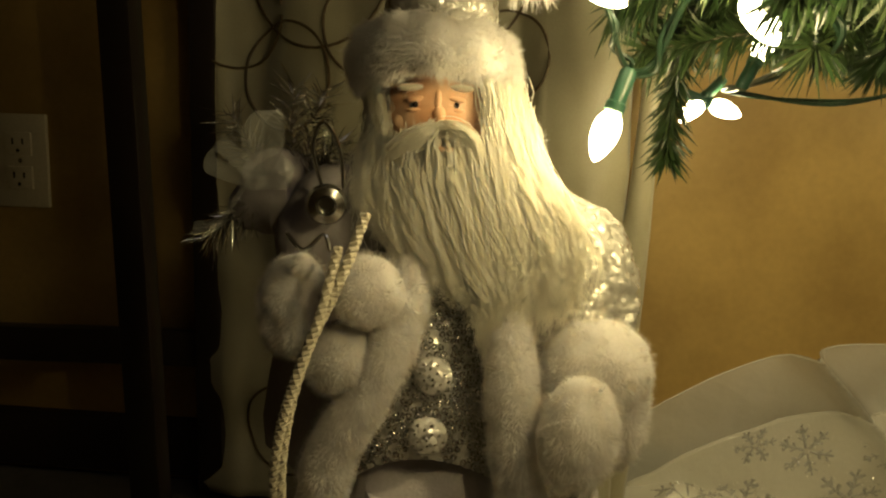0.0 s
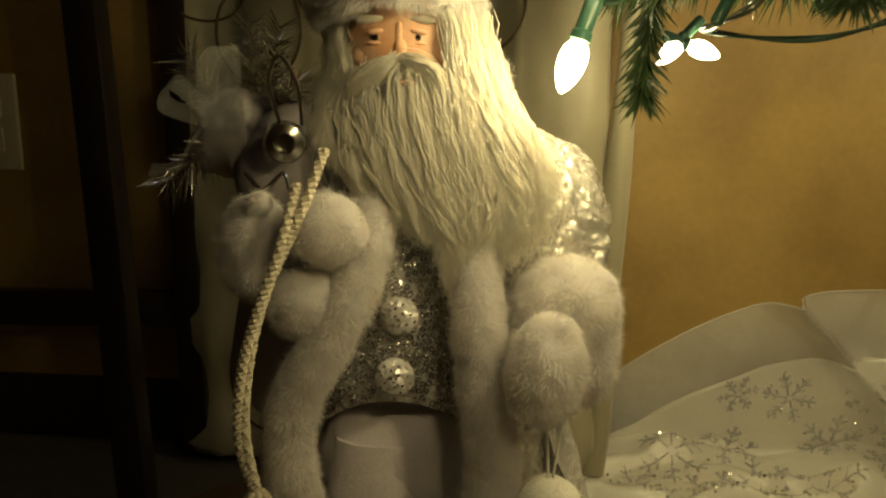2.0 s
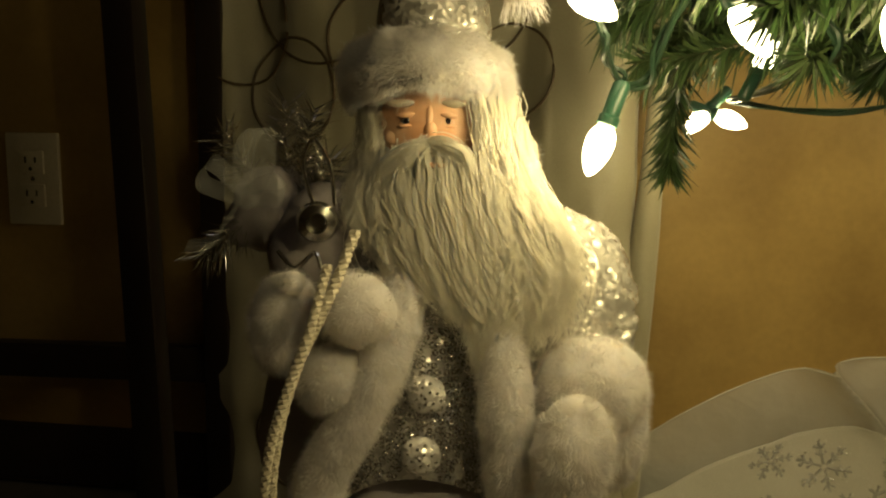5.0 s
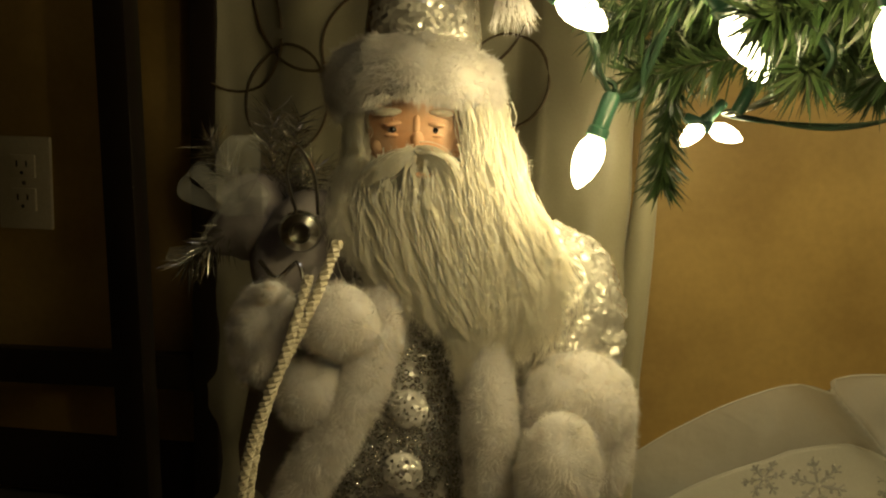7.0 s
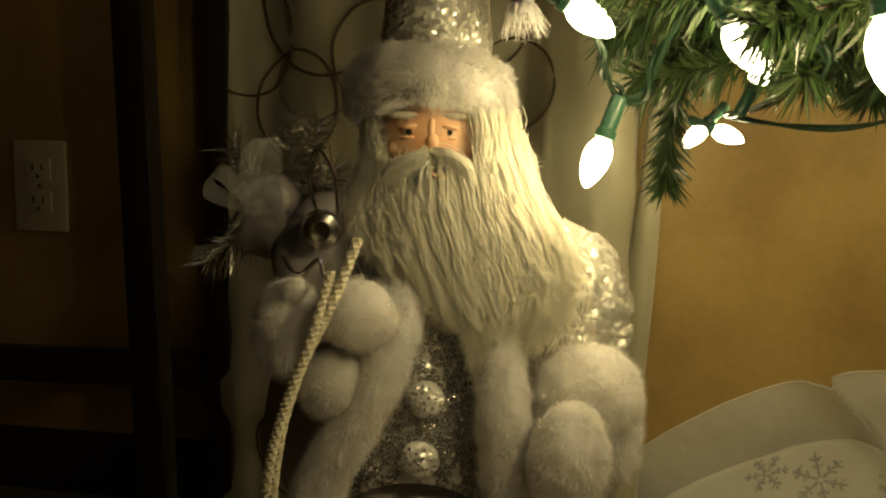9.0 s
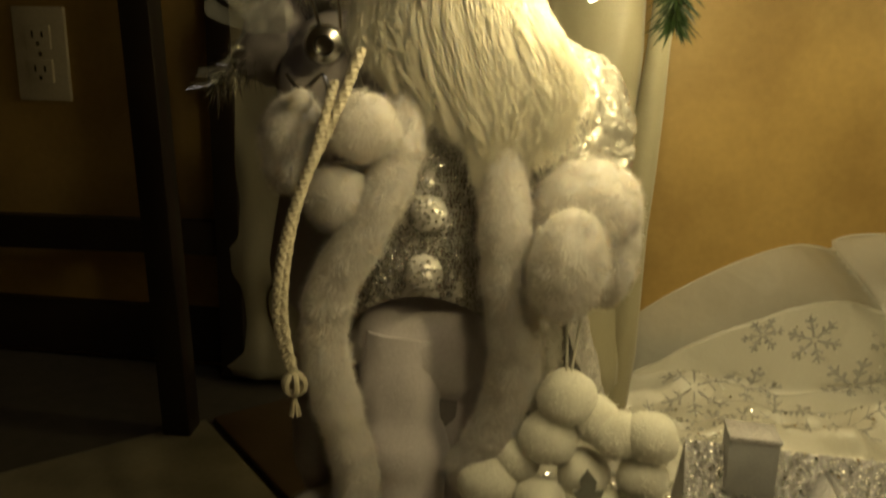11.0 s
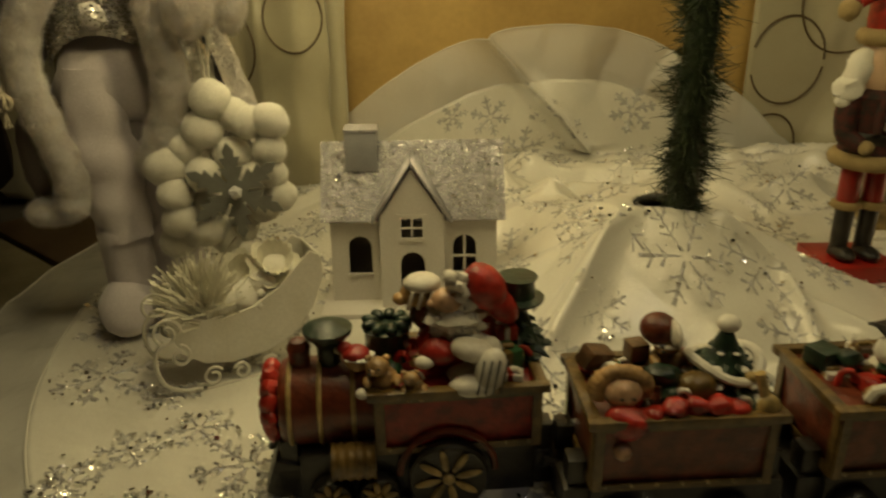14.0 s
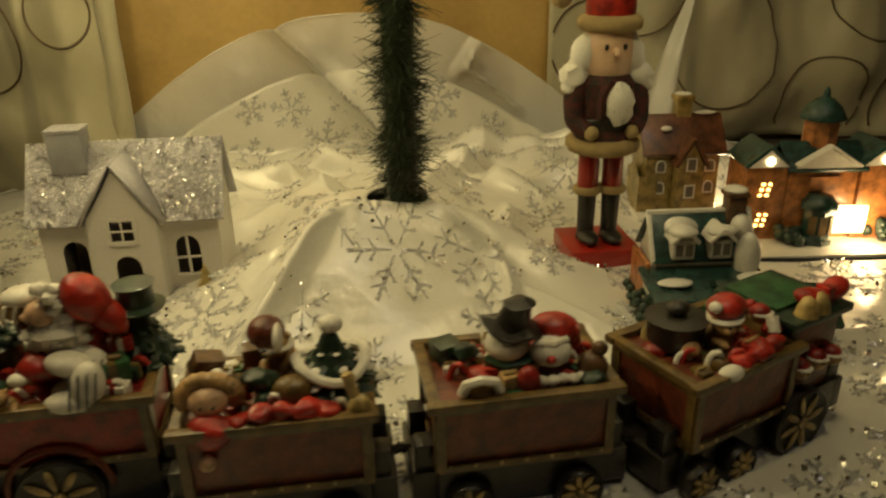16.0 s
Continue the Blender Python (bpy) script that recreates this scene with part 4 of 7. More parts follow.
# arms, cuffs, mittens
for v in ell(bm, (0.097, 0.452, 0.346), (0.041, 0.035, 0.057), S_FOIL, rot=(0, -4, 0), seg=110):
    out = (v.co - Vector((0.097, 0.452, 0.346))).normalized()
    v.co += out * (0.0060 * (0.4 - abs(noise.noise(v.co * 62))) + 0.0034 * (0.4 - abs(noise.noise(v.co * 150))) + 0.0012 * noise.noise(v.co * 420))
for k, (high, wide, deep) in enumerate(((0.352, 0.034, 0.428), (0.346, 0.037, 0.420), (0.339, 0.036, 0.418))):
    # gathers of foil above the cuff
    line = [(0.103 + wide * math.sin(a), deep + 0.030 * (1 - math.cos(a)), high + 0.003 * math.sin(5 * a + k)) for a in [-1.1 + 2.2 * i / 22 for i in range(23)]]
    tube(bm, line, [0.0030 + 0.0010 * math.sin(i * 1.3 + k) for i in range(23)], S_FOIL, 8)
ell(bm, (-0.040, 0.446, 0.378), (0.030, 0.030, 0.042), S_LIN, rot=(0, 14, 0), lump=0.2)
ell(bm, (0.108, 0.402, 0.316), (0.0285, 0.026, 0.0275), S_FUR, seg=36, lump=0.10, freq=70)
ell(bm, (0.1235, 0.406, 0.294), (0.0135, 0.020, 0.033), S_FUR, rot=(0, 4, 0), seg=30, lump=0.10, freq=70)
ell(bm, (0.088, 0.404, 0.306), (0.012, 0.018, 0.022), S_FUR, seg=26, lump=0.12, freq=70)
for v in ell(bm, (0.0965, 0.376, 0.292), (0.0198, 0.018, 0.0300), S_FUR, rot=(0, 8, 0), seg=48, lump=0.05, freq=60):
    if v.co.y < 0.376:
        v.co.y += 0.0050 * math.exp(-((v.co.x - 0.1005) / 0.0055) ** 2 - ((v.co.z - 0.3115) / 0.0065) ** 2)
ell(bm, (-0.0495, 0.398, 0.347), (0.0180, 0.020, 0.0275), S_FUR, rot=(0, 4, 0), seg=30, lump=0.08, freq=60)
ell(bm, (-0.0425, 0.385, 0.3705), (0.0062, 0.006, 0.0062), S_FUR, seg=16, lump=0.1)
ell(bm, (-0.0115, 0.389, 0.357), (0.0205, 0.018, 0.0180), S_FUR, rot=(0, 12, 0), seg=30, lump=0.08, freq=60)
ell(bm, (-0.0255, 0.391, 0.321), (0.0185, 0.017, 0.0185), S_FUR, seg=30, lump=0.08, freq=60)
# head, face, hood of wool
ell(bm, (0.021, 0.458, 0.448), (0.034, 0.032, 0.042), S_SKIN, seg=26)
ell(bm, (0.0215, 0.4282, 0.4470), (0.0040, 0.0042, 0.0048), S_SKIN, seg=14)
ell(bm, (0.0208, 0.4292, 0.4535), (0.0030, 0.0036, 0.0075), S_SKIN, seg=12)
for x in (0.004, 0.037):
    ell(bm, (x, 0.4360, 0.4430), (0.0085, 0.0040, 0.0062), S_SKIN, seg=14)
for x in (0.0085, 0.0305):
    sg = 1 if x > 0.02 else -1
    ell(bm, (x, 0.4303, 0.4516), (0.0036, 0.0020, 0.0017), S_FUR, seg=12)
    ell(bm, (x, 0.4283, 0.4518), (0.0019, 0.0014, 0.0019), S_EYE, seg=10)
    ell(bm, (x, 0.4292, 0.4548), (0.0054, 0.0032, 0.0017), S_SKIN, rot=(0, sg * 8, 0), seg=12)
    ell(bm, (x, 0.4296, 0.4490), (0.0050, 0.0028, 0.0014), S_SKIN, seg=12)
    ell(bm, (x + sg * 0.002, 0.4300, 0.4610), (0.0070, 0.0030, 0.0019), S_HAIR, rot=(0, sg * 3, 0), lump=0.3)
ell(bm, (0.019, 0.470, 0.445), (0.041, 0.034, 0.055), S_HAIR, seg=24, lump=0.12)
ell(bm, (0.040, 0.470, 0.425), (0.042, 0.026, 0.050), S_HAIR, seg=24, rot=(0, -14, 0), lump=0.12)
for turn_z, ring_r, fat in ((0.4830, 0.0330, 0.0150), (0.4890, 0.0235, 0.0125)):
    tube(bm, [(0.017 + ring_r * math.cos(a), 0.461 + (ring_r + 0.002) * math.sin(a), turn_z - 0.010 * math.cos(a) ** 2) for a in [2 * math.pi * k / 44 for k in range(44)]], [fat * (1 + 0.12 * noise.noise(Vector((k * 0.5, turn_z * 90, 0)))) for k in range(44)], S_FUR, 18, closed=True)
# cap that folds over to one side
lathe(bm, [(0.031, 0.482), (0.033, 0.496), (0.0325, 0.508), (0.031, 0.520), (0.030, 0.535), (0.025, 0.552), (0.016, 0.567), (0.006, 0.575)], (0.020, 0.462, 0), S_FOIL, 26)
tube(bm, smooth_path([(0.020, 0.45, 0.566), (0.045, 0.435, 0.560), (0.064, 0.430, 0.538), (0.068, 0.428, 0.516)], 5), [0.016 - 0.0007 * i for i in range(16)], S_FOIL, 14)
# beard and hair: a streaked mass, with loose locks lying on it
EDGE_Z = (0.335, 0.345, 0.357, 0.370, 0.390, 0.410, 0.420, 0.440, 0.455, 0.475)
EDGE_L = (0.024, 0.018, 0.008, -0.004, -0.016, -0.022, -0.021, -0.019, -0.021, -0.024)
EDGE_R = (0.074, 0.080, 0.087, 0.091, 0.090, 0.083, 0.079, 0.073, 0.070, 0.066)
HEM_U = (-1.0, -0.7, -0.4, -0.1, 0.15, 0.4, 0.7, 1.0)
HEM_Z = (0.396, 0.372, 0.354, 0.337, 0.324, 0.333, 0.336, 0.352)


def between(x, xs, ys):
    for k in range(len(xs) - 1):
        if x <= xs[k + 1]:
            t = max(0.0, (x - xs[k]) / (xs[k + 1] - xs[k]))
            return ys[k] + (ys[k + 1] - ys[k]) * t
    return ys[-1]


def wool_at(u, z, out=0.0):
    """A point of the hair's front: u runs across from side to side."""
    left, right = between(z, EDGE_Z, EDGE_L), between(z, EDGE_Z, EDGE_R)
    x = left + (right - left) * (u + 1) / 2
    y = between(z, (0.335, 0.36, 0.39, 0.43, 0.475), (0.398, 0.401, 0.408, 0.420, 0.426))
    back = between(z, (0.34, 0.40, 0.44, 0.475), (0.004, 0.013, 0.034, 0.040))
    return Vector((x, y + back * abs(u) ** 2.2 - out, z))


def in_face(x, z):
    return -0.006 + 0.3 * max(0.0, 0.448 - z) < x < 0.044 and z > 0.437


nu, nv = 90, 60
grid = []
for j in range(nv + 1):
    row = []
    for i in range(nu + 1):
        u = -1 + 2 * i / nu
        low = between(u, HEM_U, HEM_Z) + 0.036 + 0.012 * noise.noise(Vector((u * 14, 2.0, 0)))
        z = 0.476 + (low - 0.476) * j / nv
        streak = 0.0026 * noise.noise(Vector((u * 16, z * 26, 3.0))) + 0.0016 * noise.noise(Vector((u * 42, z * 50, 8.0)))
        row.append(bm.verts.new(wool_at(u, z, streak - 0.0005)))
    grid.append(row)
for j in range(nv):
    for i in range(nu):
        quad = (grid[j][i], grid[j + 1][i], grid[j + 1][i + 1], grid[j][i + 1])
        mid = sum((q.co for q in quad), Vector()) / 4
        if not in_face(mid.x, mid.z):
            bm.faces.new(quad).material_index = S_HAIR
for x, z, turn, r in ((0.0085, 0.4335, -22, (0.0155, 0.0060, 0.0056)), (0.0340, 0.4350, 14, (0.0130, 0.0062, 0.0056)), (0.0210, 0.4390, 0, (0.006, 0.0050, 0.0036))):
    ell(bm, (x, 0.4235, z), r, S_HAIR, rot=(0, turn, 0), seg=22, lump=0.2, freq=120)
ell(bm, (0.0262, 0.4170, 0.4285), (0.0062, 0.0026, 0.0017), S_SKIN, rot=(0, 6, 0), seg=12)
fuzz(bm, 16000, 0.0050, (S_HAIR,), S_HAIR, 6, 0.00014, 0.6)
fuzz(bm, 200000, 0.0041, (S_FUR,), S_FUR, 2, 0.00013, 1.0)
fuzz(bm, 16000, 0.0016, (S_PANTS,), S_PANTS, 4, 0.00012, 0.5)
rnd = random.Random(21)
paths, brim = [], []


def lock(root, tip, wave, n=9, belly=0.0, swing=None):
    root, tip = Vector(root), Vector(tip)
    ph, ph2, f = swing or (rnd.uniform(0, 6.3), rnd.uniform(0, 6.3), rnd.uniform(4, 8))
    out = []
    for i in range(n):
        t = i / (n - 1)
        p = root.lerp(tip, t)
        p += Vector((math.sin(ph + f * t), 0.6 * math.sin(ph2 + f * t), 0)) * wave * min(1.0, 0.25 + 1.2 * t)
        p.y -= belly * math.sin(math.pi * min(1, t * 1.1))
        out.append(p)
    return out


def tress(u0, z0, z1, strands_in, flare, lift):
    """A wavy lock that follows the hair's front and draws to a point."""
    du = rnd.gauss(0, 0.05)
    ph, ph2 = rnd.uniform(0, 6.3), rnd.uniform(0, 6.3)
    f = (z0 - z1) * rnd.uniform(180, 400)
    wave = rnd.uniform(0.0012, 0.0034)
    n = 15
    for _ in range(strands_in):
        jx, jy, jz = rnd.gauss(0, 0.0022), rnd.gauss(0, 0.0012), rnd.gauss(0, 0.004)
        own, tip = rnd.gauss(0, 0.0012), rnd.gauss(0, 0.0014)
        path = []
        for i in range(n):
            t = i / (n - 1)
            z = z0 + jz + (z1 - z0) * t
            p = wool_at(max(-1.1, min(1.1, u0 + du * t)), z, lift + 0.0020 * math.sin(math.pi * t))
            tight = 1 - 0.72 * t
            p.x += jx * tight + own * math.sin(2.2 * f * t + jx * 900) * 0.4 + tip * t * t + flare * t * t
            p.y += jy * tight
            p.x += wave * math.sin(ph + f * t) * (0.3 + t)
            p.y += 0.6 * wave * math.sin(ph2 + f * t) * (0.3 + t)
            path.append(p)
        paths.append(path)


for k in range(460):
    u = rnd.uniform(-1.0, 1.0)
    x = wool_at(u, 0.45).x
    top = 0.470 if (x < -0.008 or x > 0.046) else 0.432
    z0 = top - rnd.random() ** 1.5 * (0.045 if top < 0.45 else 0.06)
    hem = between(u, HEM_U, HEM_Z)
    z1 = hem + abs(rnd.gauss(0, 0.016)) - 0.003
    if z1 > z0 - 0.015:
        continue
    flare = -0.010 * rnd.random() if u < -0.6 else (0.020 * rnd.random() if u > 0.6 else rnd.gauss(0, 0.002))
    tress(u, z0, z1, rnd.choice((6, 10, 14, 20)), flare, rnd.uniform(0.0005, 0.0050))
for k in range(26):
    # thin wisps that stray past the outline
    u = rnd.choice((-1, 1)) * rnd.uniform(0.85, 1.0)
    z0 = rnd.uniform(0.40, 0.46)
    tress(u, z0, z0 - rnd.uniform(0.04, 0.07), 3, (0.016 if u > 0 else -0.014) * rnd.random(), 0.001)
for k in range(20):
    # the two sides of the moustache
    right = k % 2
    root = Vector((0.0215 + (0.002 if right else -0.002), 0.4190, 0.4400 + rnd.gauss(0, 0.0008)))
    drop = rnd.random()
    if right:
        mids = [root, Vector((0.0310, 0.4165, 0.4410 - 0.007 * drop)), Vector((0.0405, 0.4165, 0.4350 - 0.006 * drop)), Vector((0.0445, 0.4150, 0.4180)), Vector((0.0450 + rnd.gauss(0, 0.002), 0.4120, 0.395 - 0.02 * rnd.random()))]
    else:
        mids = [root, Vector((0.0130, 0.4165, 0.4385 - 0.007 * drop)), Vector((0.0030, 0.4175, 0.4330 - 0.008 * drop)), Vector((-0.0065, 0.4210, 0.4220 - 0.006 * drop)), Vector((-0.0130 + rnd.gauss(0, 0.004), 0.4200, 0.405 - 0.02 * rnd.random()))]
    for _ in range(14):
        jit = Vector((rnd.gauss(0, 0.0013), rnd.gauss(0, 0.0008), rnd.gauss(0, 0.0018)))
        paths.append([p + jit for p in smooth_path(mids[:rnd.choice((4, 5, 5))], 3)])
for c in ((0.0225, 0.4185, 0.4390, 0.0185, 0.412), (0.0215, 0.4180, 0.4380, 0.0230, 0.395)):
    # the lock that curls away from under the nose
    for _ in range(14):
        jit = Vector((rnd.gauss(0, 0.0005), rnd.gauss(0, 0.0006), 0))
        paths.append([p + jit for p in smooth_path([c[:3], (0.0165, 0.4140, 0.4290), (0.0175, 0.4120, 0.4120), (0.0270, 0.4080, 0.3960), (0.0330, 0.4040, c[4] - 0.02)], 4)])
for k in range(9000):
    # wool of the fur brim, combed down and out
    a = rnd.uniform(-3.4, 0.3)
    up = rnd.random()
    bulge = math.sin(math.pi * (0.15 + 0.75 * up))
    root = Vector((0.017 + (0.034 + 0.013 * bulge) * math.cos(a), 0.462 + (0.036 + 0.013 * bulge) * math.sin(a), 0.4685 + 0.032 * up - 0.008 * math.cos(a) ** 2))
    drift = noise.noise_vector(root * 60)
    tip = root + Vector((0.0045 * math.cos(a), 0.0035 * math.sin(a), 0.007 * (up - 0.55))) + drift * 0.0055 + Vector((rnd.gauss(0, 0.0014), 0, rnd.gauss(-0.001, 0.0014)))
    brim.append(lock(root, tip, 0.0006, 4))
v, f = strands(paths, 0.00032)
vs = [bm.verts.new(p) for p in v]
for q in f:
    bm.faces.new([vs[i] for i in q]).material_index = S_HAIR
v, f = strands(brim, 0.00024)
vs = [bm.verts.new(p) for p in v]
for q in f:
    bm.faces.new([vs[i] for i in q]).material_index = S_FUR
# white fringe at the tip of the cap
fr = []
for k in range(90):
    a = rnd.uniform(0, 6.28)
    root = Vector((0.0675 + 0.007 * math.cos(a), 0.428 + 0.007 * math.sin(a), 0.520))
    fr.append(lock(root, root + Vector((0.004 * math.cos(a) + rnd.gauss(0.002, 0.002), 0.004 * math.sin(a), -rnd.uniform(0.012, 0.019))), 0.0008, 4))
v, f = strands(fr, 0.0005)
vs = [bm.verts.new(p) for p in v]
for q in f:
    bm.faces.new([vs[i] for i in q]).material_index = S_FUR
doll = tagged(part("santa_doll", bm, [FUR, HAIR, SKIN, EYE_M, PANTS, SEQUIN, FOIL, SILVER, LINING], angle=60), "tall Santa doll in white plush coat and silver sequin waistcoat", "doll")

# ---------------------------------------------------------------- sack trimmings at the doll's shoulder
sack = thing("gift_sack", "sheer silver gift sack with ribbon bow, tinsel sprig, bell and cord", "gift sack")
bm = bmesh.new()
ell(bm, (-0.072, 0.462, 0.398), (0.030, 0.026, 0.028), seg=22, lump=0.35, freq=55)
part("pouch", bm, LINING, sack, "grey velour pouch")


def ribbon(name, pts, width, across, label="sheer white ribbon"):
    p = smooth_path(pts, 6)
    verts, faces = [], []
    ac = Vector(across).normalized() * width / 2
    for i, q in enumerate(p):
        verts += [q - ac, q, q + ac]
    for i in range(len(p) - 1):
        for k in range(2):
            faces.append((3 * i + k, 3 * i + k + 1, 3 * i + k + 4, 3 * i + k + 3))
    ob = raw(name, verts, faces, SHEER, sack, label, smooth=True)
    sol = ob.modifiers.new("thick", "SOLIDIFY")
    sol.thickness = 0.0003
    bm = bmesh.new()
    for s in (-1, 1):
        tube(bm, [q + ac * s for q in p], 0.0003, seg=5)
    part("wired_edge", bm, SHEER, ob, "pale ribbon edge")


ribbon("bow_loop", [(-0.0780, 0.4250, 0.4120), (-0.0952, 0.4210, 0.4284), (-0.1014, 0.4242, 0.4169), (-0.0796, 0.4274, 0.4087)], 0.012, (0.2, 0.8, 0.6))
ribbon("bow_loop", [(-0.0780, 0.4250, 0.4120), (-0.0764, 0.4194, 0.4366), (-0.0686, 0.4242, 0.4464), (-0.0686, 0.4290, 0.4268), (-0.0764, 0.4274, 0.4104)], 0.011, (0.9, 0.4, 0.1))
ribbon("bow_loop", [(-0.0780, 0.4250, 0.4120), (-0.0640, 0.4210, 0.4186), (-0.0577, 0.4258, 0.4104), (-0.0764, 0.4274, 0.4087)], 0.010, (0.1, 0.5, 0.9))
ribbon("ribbon_tail", [(-0.0796, 0.4242, 0.4104), (-0.0889, 0.4210, 0.3956), (-0.0983, 0.4226, 0.3841), (-0.1123, 0.4258, 0.3825)], 0.007, (0.1, 0.6, 0.8))
bm = bmesh.new()
ell(bm, (-0.077, 0.424, 0.410), (0.007, 0.006, 0.007), lump=0.3)
part("bow_knot", bm, SHEER, sack)
rnd = random.Random(17)
verts, faces = [], []
for b0, b1 in (((-0.066, 0.46, 0.40), (-0.062, 0.45, 0.462)), ((-0.06, 0.46, 0.41), (-0.045, 0.445, 0.458)), ((-0.075, 0.46, 0.40), (-0.098, 0.45, 0.445)), ((-0.08, 0.45, 0.40), (-0.108, 0.44, 0.375)), ((-0.055, 0.45, 0.405), (-0.036, 0.44, 0.43))):
    v2, f2 = needle_cloud([Vector(b0), Vector(b0).lerp(Vector(b1), 0.5), Vector(b1)], 200, 0.02, 0.6, rnd, 0.0, 0.00035)
    o = len(verts)
    verts += v2
    faces += [tuple(i + o for i in f) for f in f2]
tagged(raw("tinsel_sprig", verts, faces, SILVER, sack, "silver tinsel pine sprig"), kind="stuff")
bm = bmesh.new()
lathe(bm, [(0.004, 0.0), (0.0105, 0.001), (0.0110, 0.004), (0.0095, 0.0075), (0.0055, 0.009), (0.0045, 0.0075), (0.004, 0.002)], None, seg=24, m=Matrix.Translation((-0.036, 0.412, 0.399)) @ pose(0, 0, 0, 95, 0, 10))
part("bell", bm, SILVER, sack, "shiny silver bell")
bm = bmesh.new()
tube(bm, smooth_path([(-0.038, 0.412, 0.407), (-0.043, 0.410, 0.428), (-0.037, 0.408, 0.441), (-0.029, 0.410, 0.428), (-0.027, 0.412, 0.407)], 6), 0.0011, seg=6)
part("wire_loop", bm, SILVER, sack, "bent silver wire loop")
bm = bmesh.new()
tube(bm, smooth_path([(-0.056, 0.408, 0.383), (-0.046, 0.403, 0.375), (-0.036, 0.405, 0.383), (-0.032, 0.402, 0.375)], 6), 0.0012, seg=6)
part("wire_hook", bm, SILVER, sack, "silver wire hook")


def twisted(name, path, r, turns, parent):
    bm = bmesh.new()
    n = len(path)
    for s in (0, math.pi):
        pts = []
        for i, p in enumerate(path):
            a = s + turns * 2 * math.pi * i / n
            d = (path[min(i + 1, n - 1)] - path[max(i - 1, 0)]).normalized()
            u = d.cross(Vector((0, 1, 0.1))).normalized()
            w = d.cross(u)
            pts.append(p + (u * math.cos(a) + w * math.sin(a)) * r)
        tube(bm, pts, r * 1.08, seg=7)
    return part(name, bm, CORD, parent, "twisted cream cord")


twisted("cord", smooth_path([(-0.012, 0.388, 0.396), (-0.022, 0.374, 0.365), (-0.035, 0.364, 0.335), (-0.045, 0.364, 0.300), (-0.050, 0.368, 0.260), (-0.047, 0.376, 0.222)], 30), 0.0015, 32, sack)
twisted("cord", smooth_path([(-0.024, 0.380, 0.380), (-0.030, 0.366, 0.350), (-0.041, 0.360, 0.318), (-0.049, 0.362, 0.290), (-0.053, 0.368, 0.255), (-0.048, 0.376, 0.222)], 30), 0.0014, 30, sack)
bm = bmesh.new()
for k in range(5):
    c = Vector((-0.047, 0.375, 0.219))
    tube(bm, [c + Vector((0.006 * math.cos(a) * math.cos(k), 0.005 * math.sin(k) * math.cos(a), 0.006 * math.sin(a))) for a in [2 * math.pi * j / 14 for j in range(14)]], 0.0017, seg=6, closed=True)
part("cord_knot", bm, CORD, sack)
bm = bmesh.new()
for k in range(14):
    a = k * 0.9
    tube(bm, [(-0.047, 0.375, 0.214), (-0.047 + 0.003 * math.cos(a), 0.375 + 0.003 * math.sin(a), 0.200)], 0.0006, seg=4)
part("tassel", bm, CORD, sack)

# ---------------------------------------------------------------- pompom snowflake
flake = thing("snowflake_ornament", "white felt pompom snowflake with pewter star and crystal", "ornament", (0.112, 0.385, 0.142))
balls = [(-0.011, 0.072, 0.0135), (-0.020, 0.048, 0.0135), (0.007, 0.058, 0.0115), (0.020, 0.052, 0.0115), (0.038, 0.054, 0.0125), (0.035, 0.030, 0.0115), (-0.038, 0.031, 0.012), (-0.054, 0.019, 0.0145), (-0.048, -0.004, 0.012),
         (-0.046, -0.025, 0.013), (-0.054, -0.048, 0.012), (-0.040, -0.040, 0.012), (-0.026, -0.035, 0.013), (-0.012, -0.045, 0.012), (0.004, -0.038, 0.0115), (0.024, -0.022, 0.0115), (0.040, -0.010, 0.0115), (0.034, 0.010, 0.0115), (0.018, 0.006, 0.011), (-0.024, 0.012, 0.012), (-0.02, -0.015, 0.012), (0.002, 0.026, 0.012)]
for x, z, r in balls:
    bm = bmesh.new()
    ell(bm, (x * 0.95, 0.006 * math.sin(x * 300), z), (r * 1.25, r * 1.05, r * 1.2), seg=18, lump=0.12, freq=60)
    fuzz(bm, 1100, 0.0030, (0,), 0, int(1000 + x * 9000), 0.00014, 0.7)
    part("pompom", bm, POM, flake)
bm = bmesh.new()
star = []
for k in range(6):
    a = math.radians(90 + 60 * k + 4)
    for f, w in ((0.24, -0.10), (0.50, -0.24), (0.50, -0.11), (0.70, -0.20), (0.70, -0.09), (0.84, -0.11), (1.0, 0.0), (0.84, 0.11), (0.70, 0.09), (0.70, 0.20), (0.50, 0.11), (0.50, 0.24), (0.24, 0.10)):
        star.append((0.041 * (f * math.cos(a) - w * math.sin(a)), 0.041 * (f * math.sin(a) + w * math.cos(a))))
plate(bm, star, [], 0.0022, Matrix.Translation((0.004, -0.021, 0.0)))
part("star", bm, FLAKEGREY, flake, "pewter glitter snowflake star", angle=30)
bm = bmesh.new()
bmesh.ops.create_icosphere(bm, subdivisions=1, radius=0.0065, matrix=Matrix.Translation((0.004, -0.023, 0.0)))
part("crystal", bm, CRYSTAL, flake, "clear faceted crystal", angle=5)
bm = bmesh.new()
tube(bm, [(-0.011, 0, 0.084), (-0.013, -0.003, 0.115), (-0.011, -0.006, 0.150)], 0.0008, seg=5)
tube(bm, [(-0.009, 0, 0.084), (-0.006, -0.003, 0.118), (-0.011, -0.006, 0.150)], 0.0008, seg=5)
part("hanging_thread", bm, POM, flake)
bm = bmesh.new()
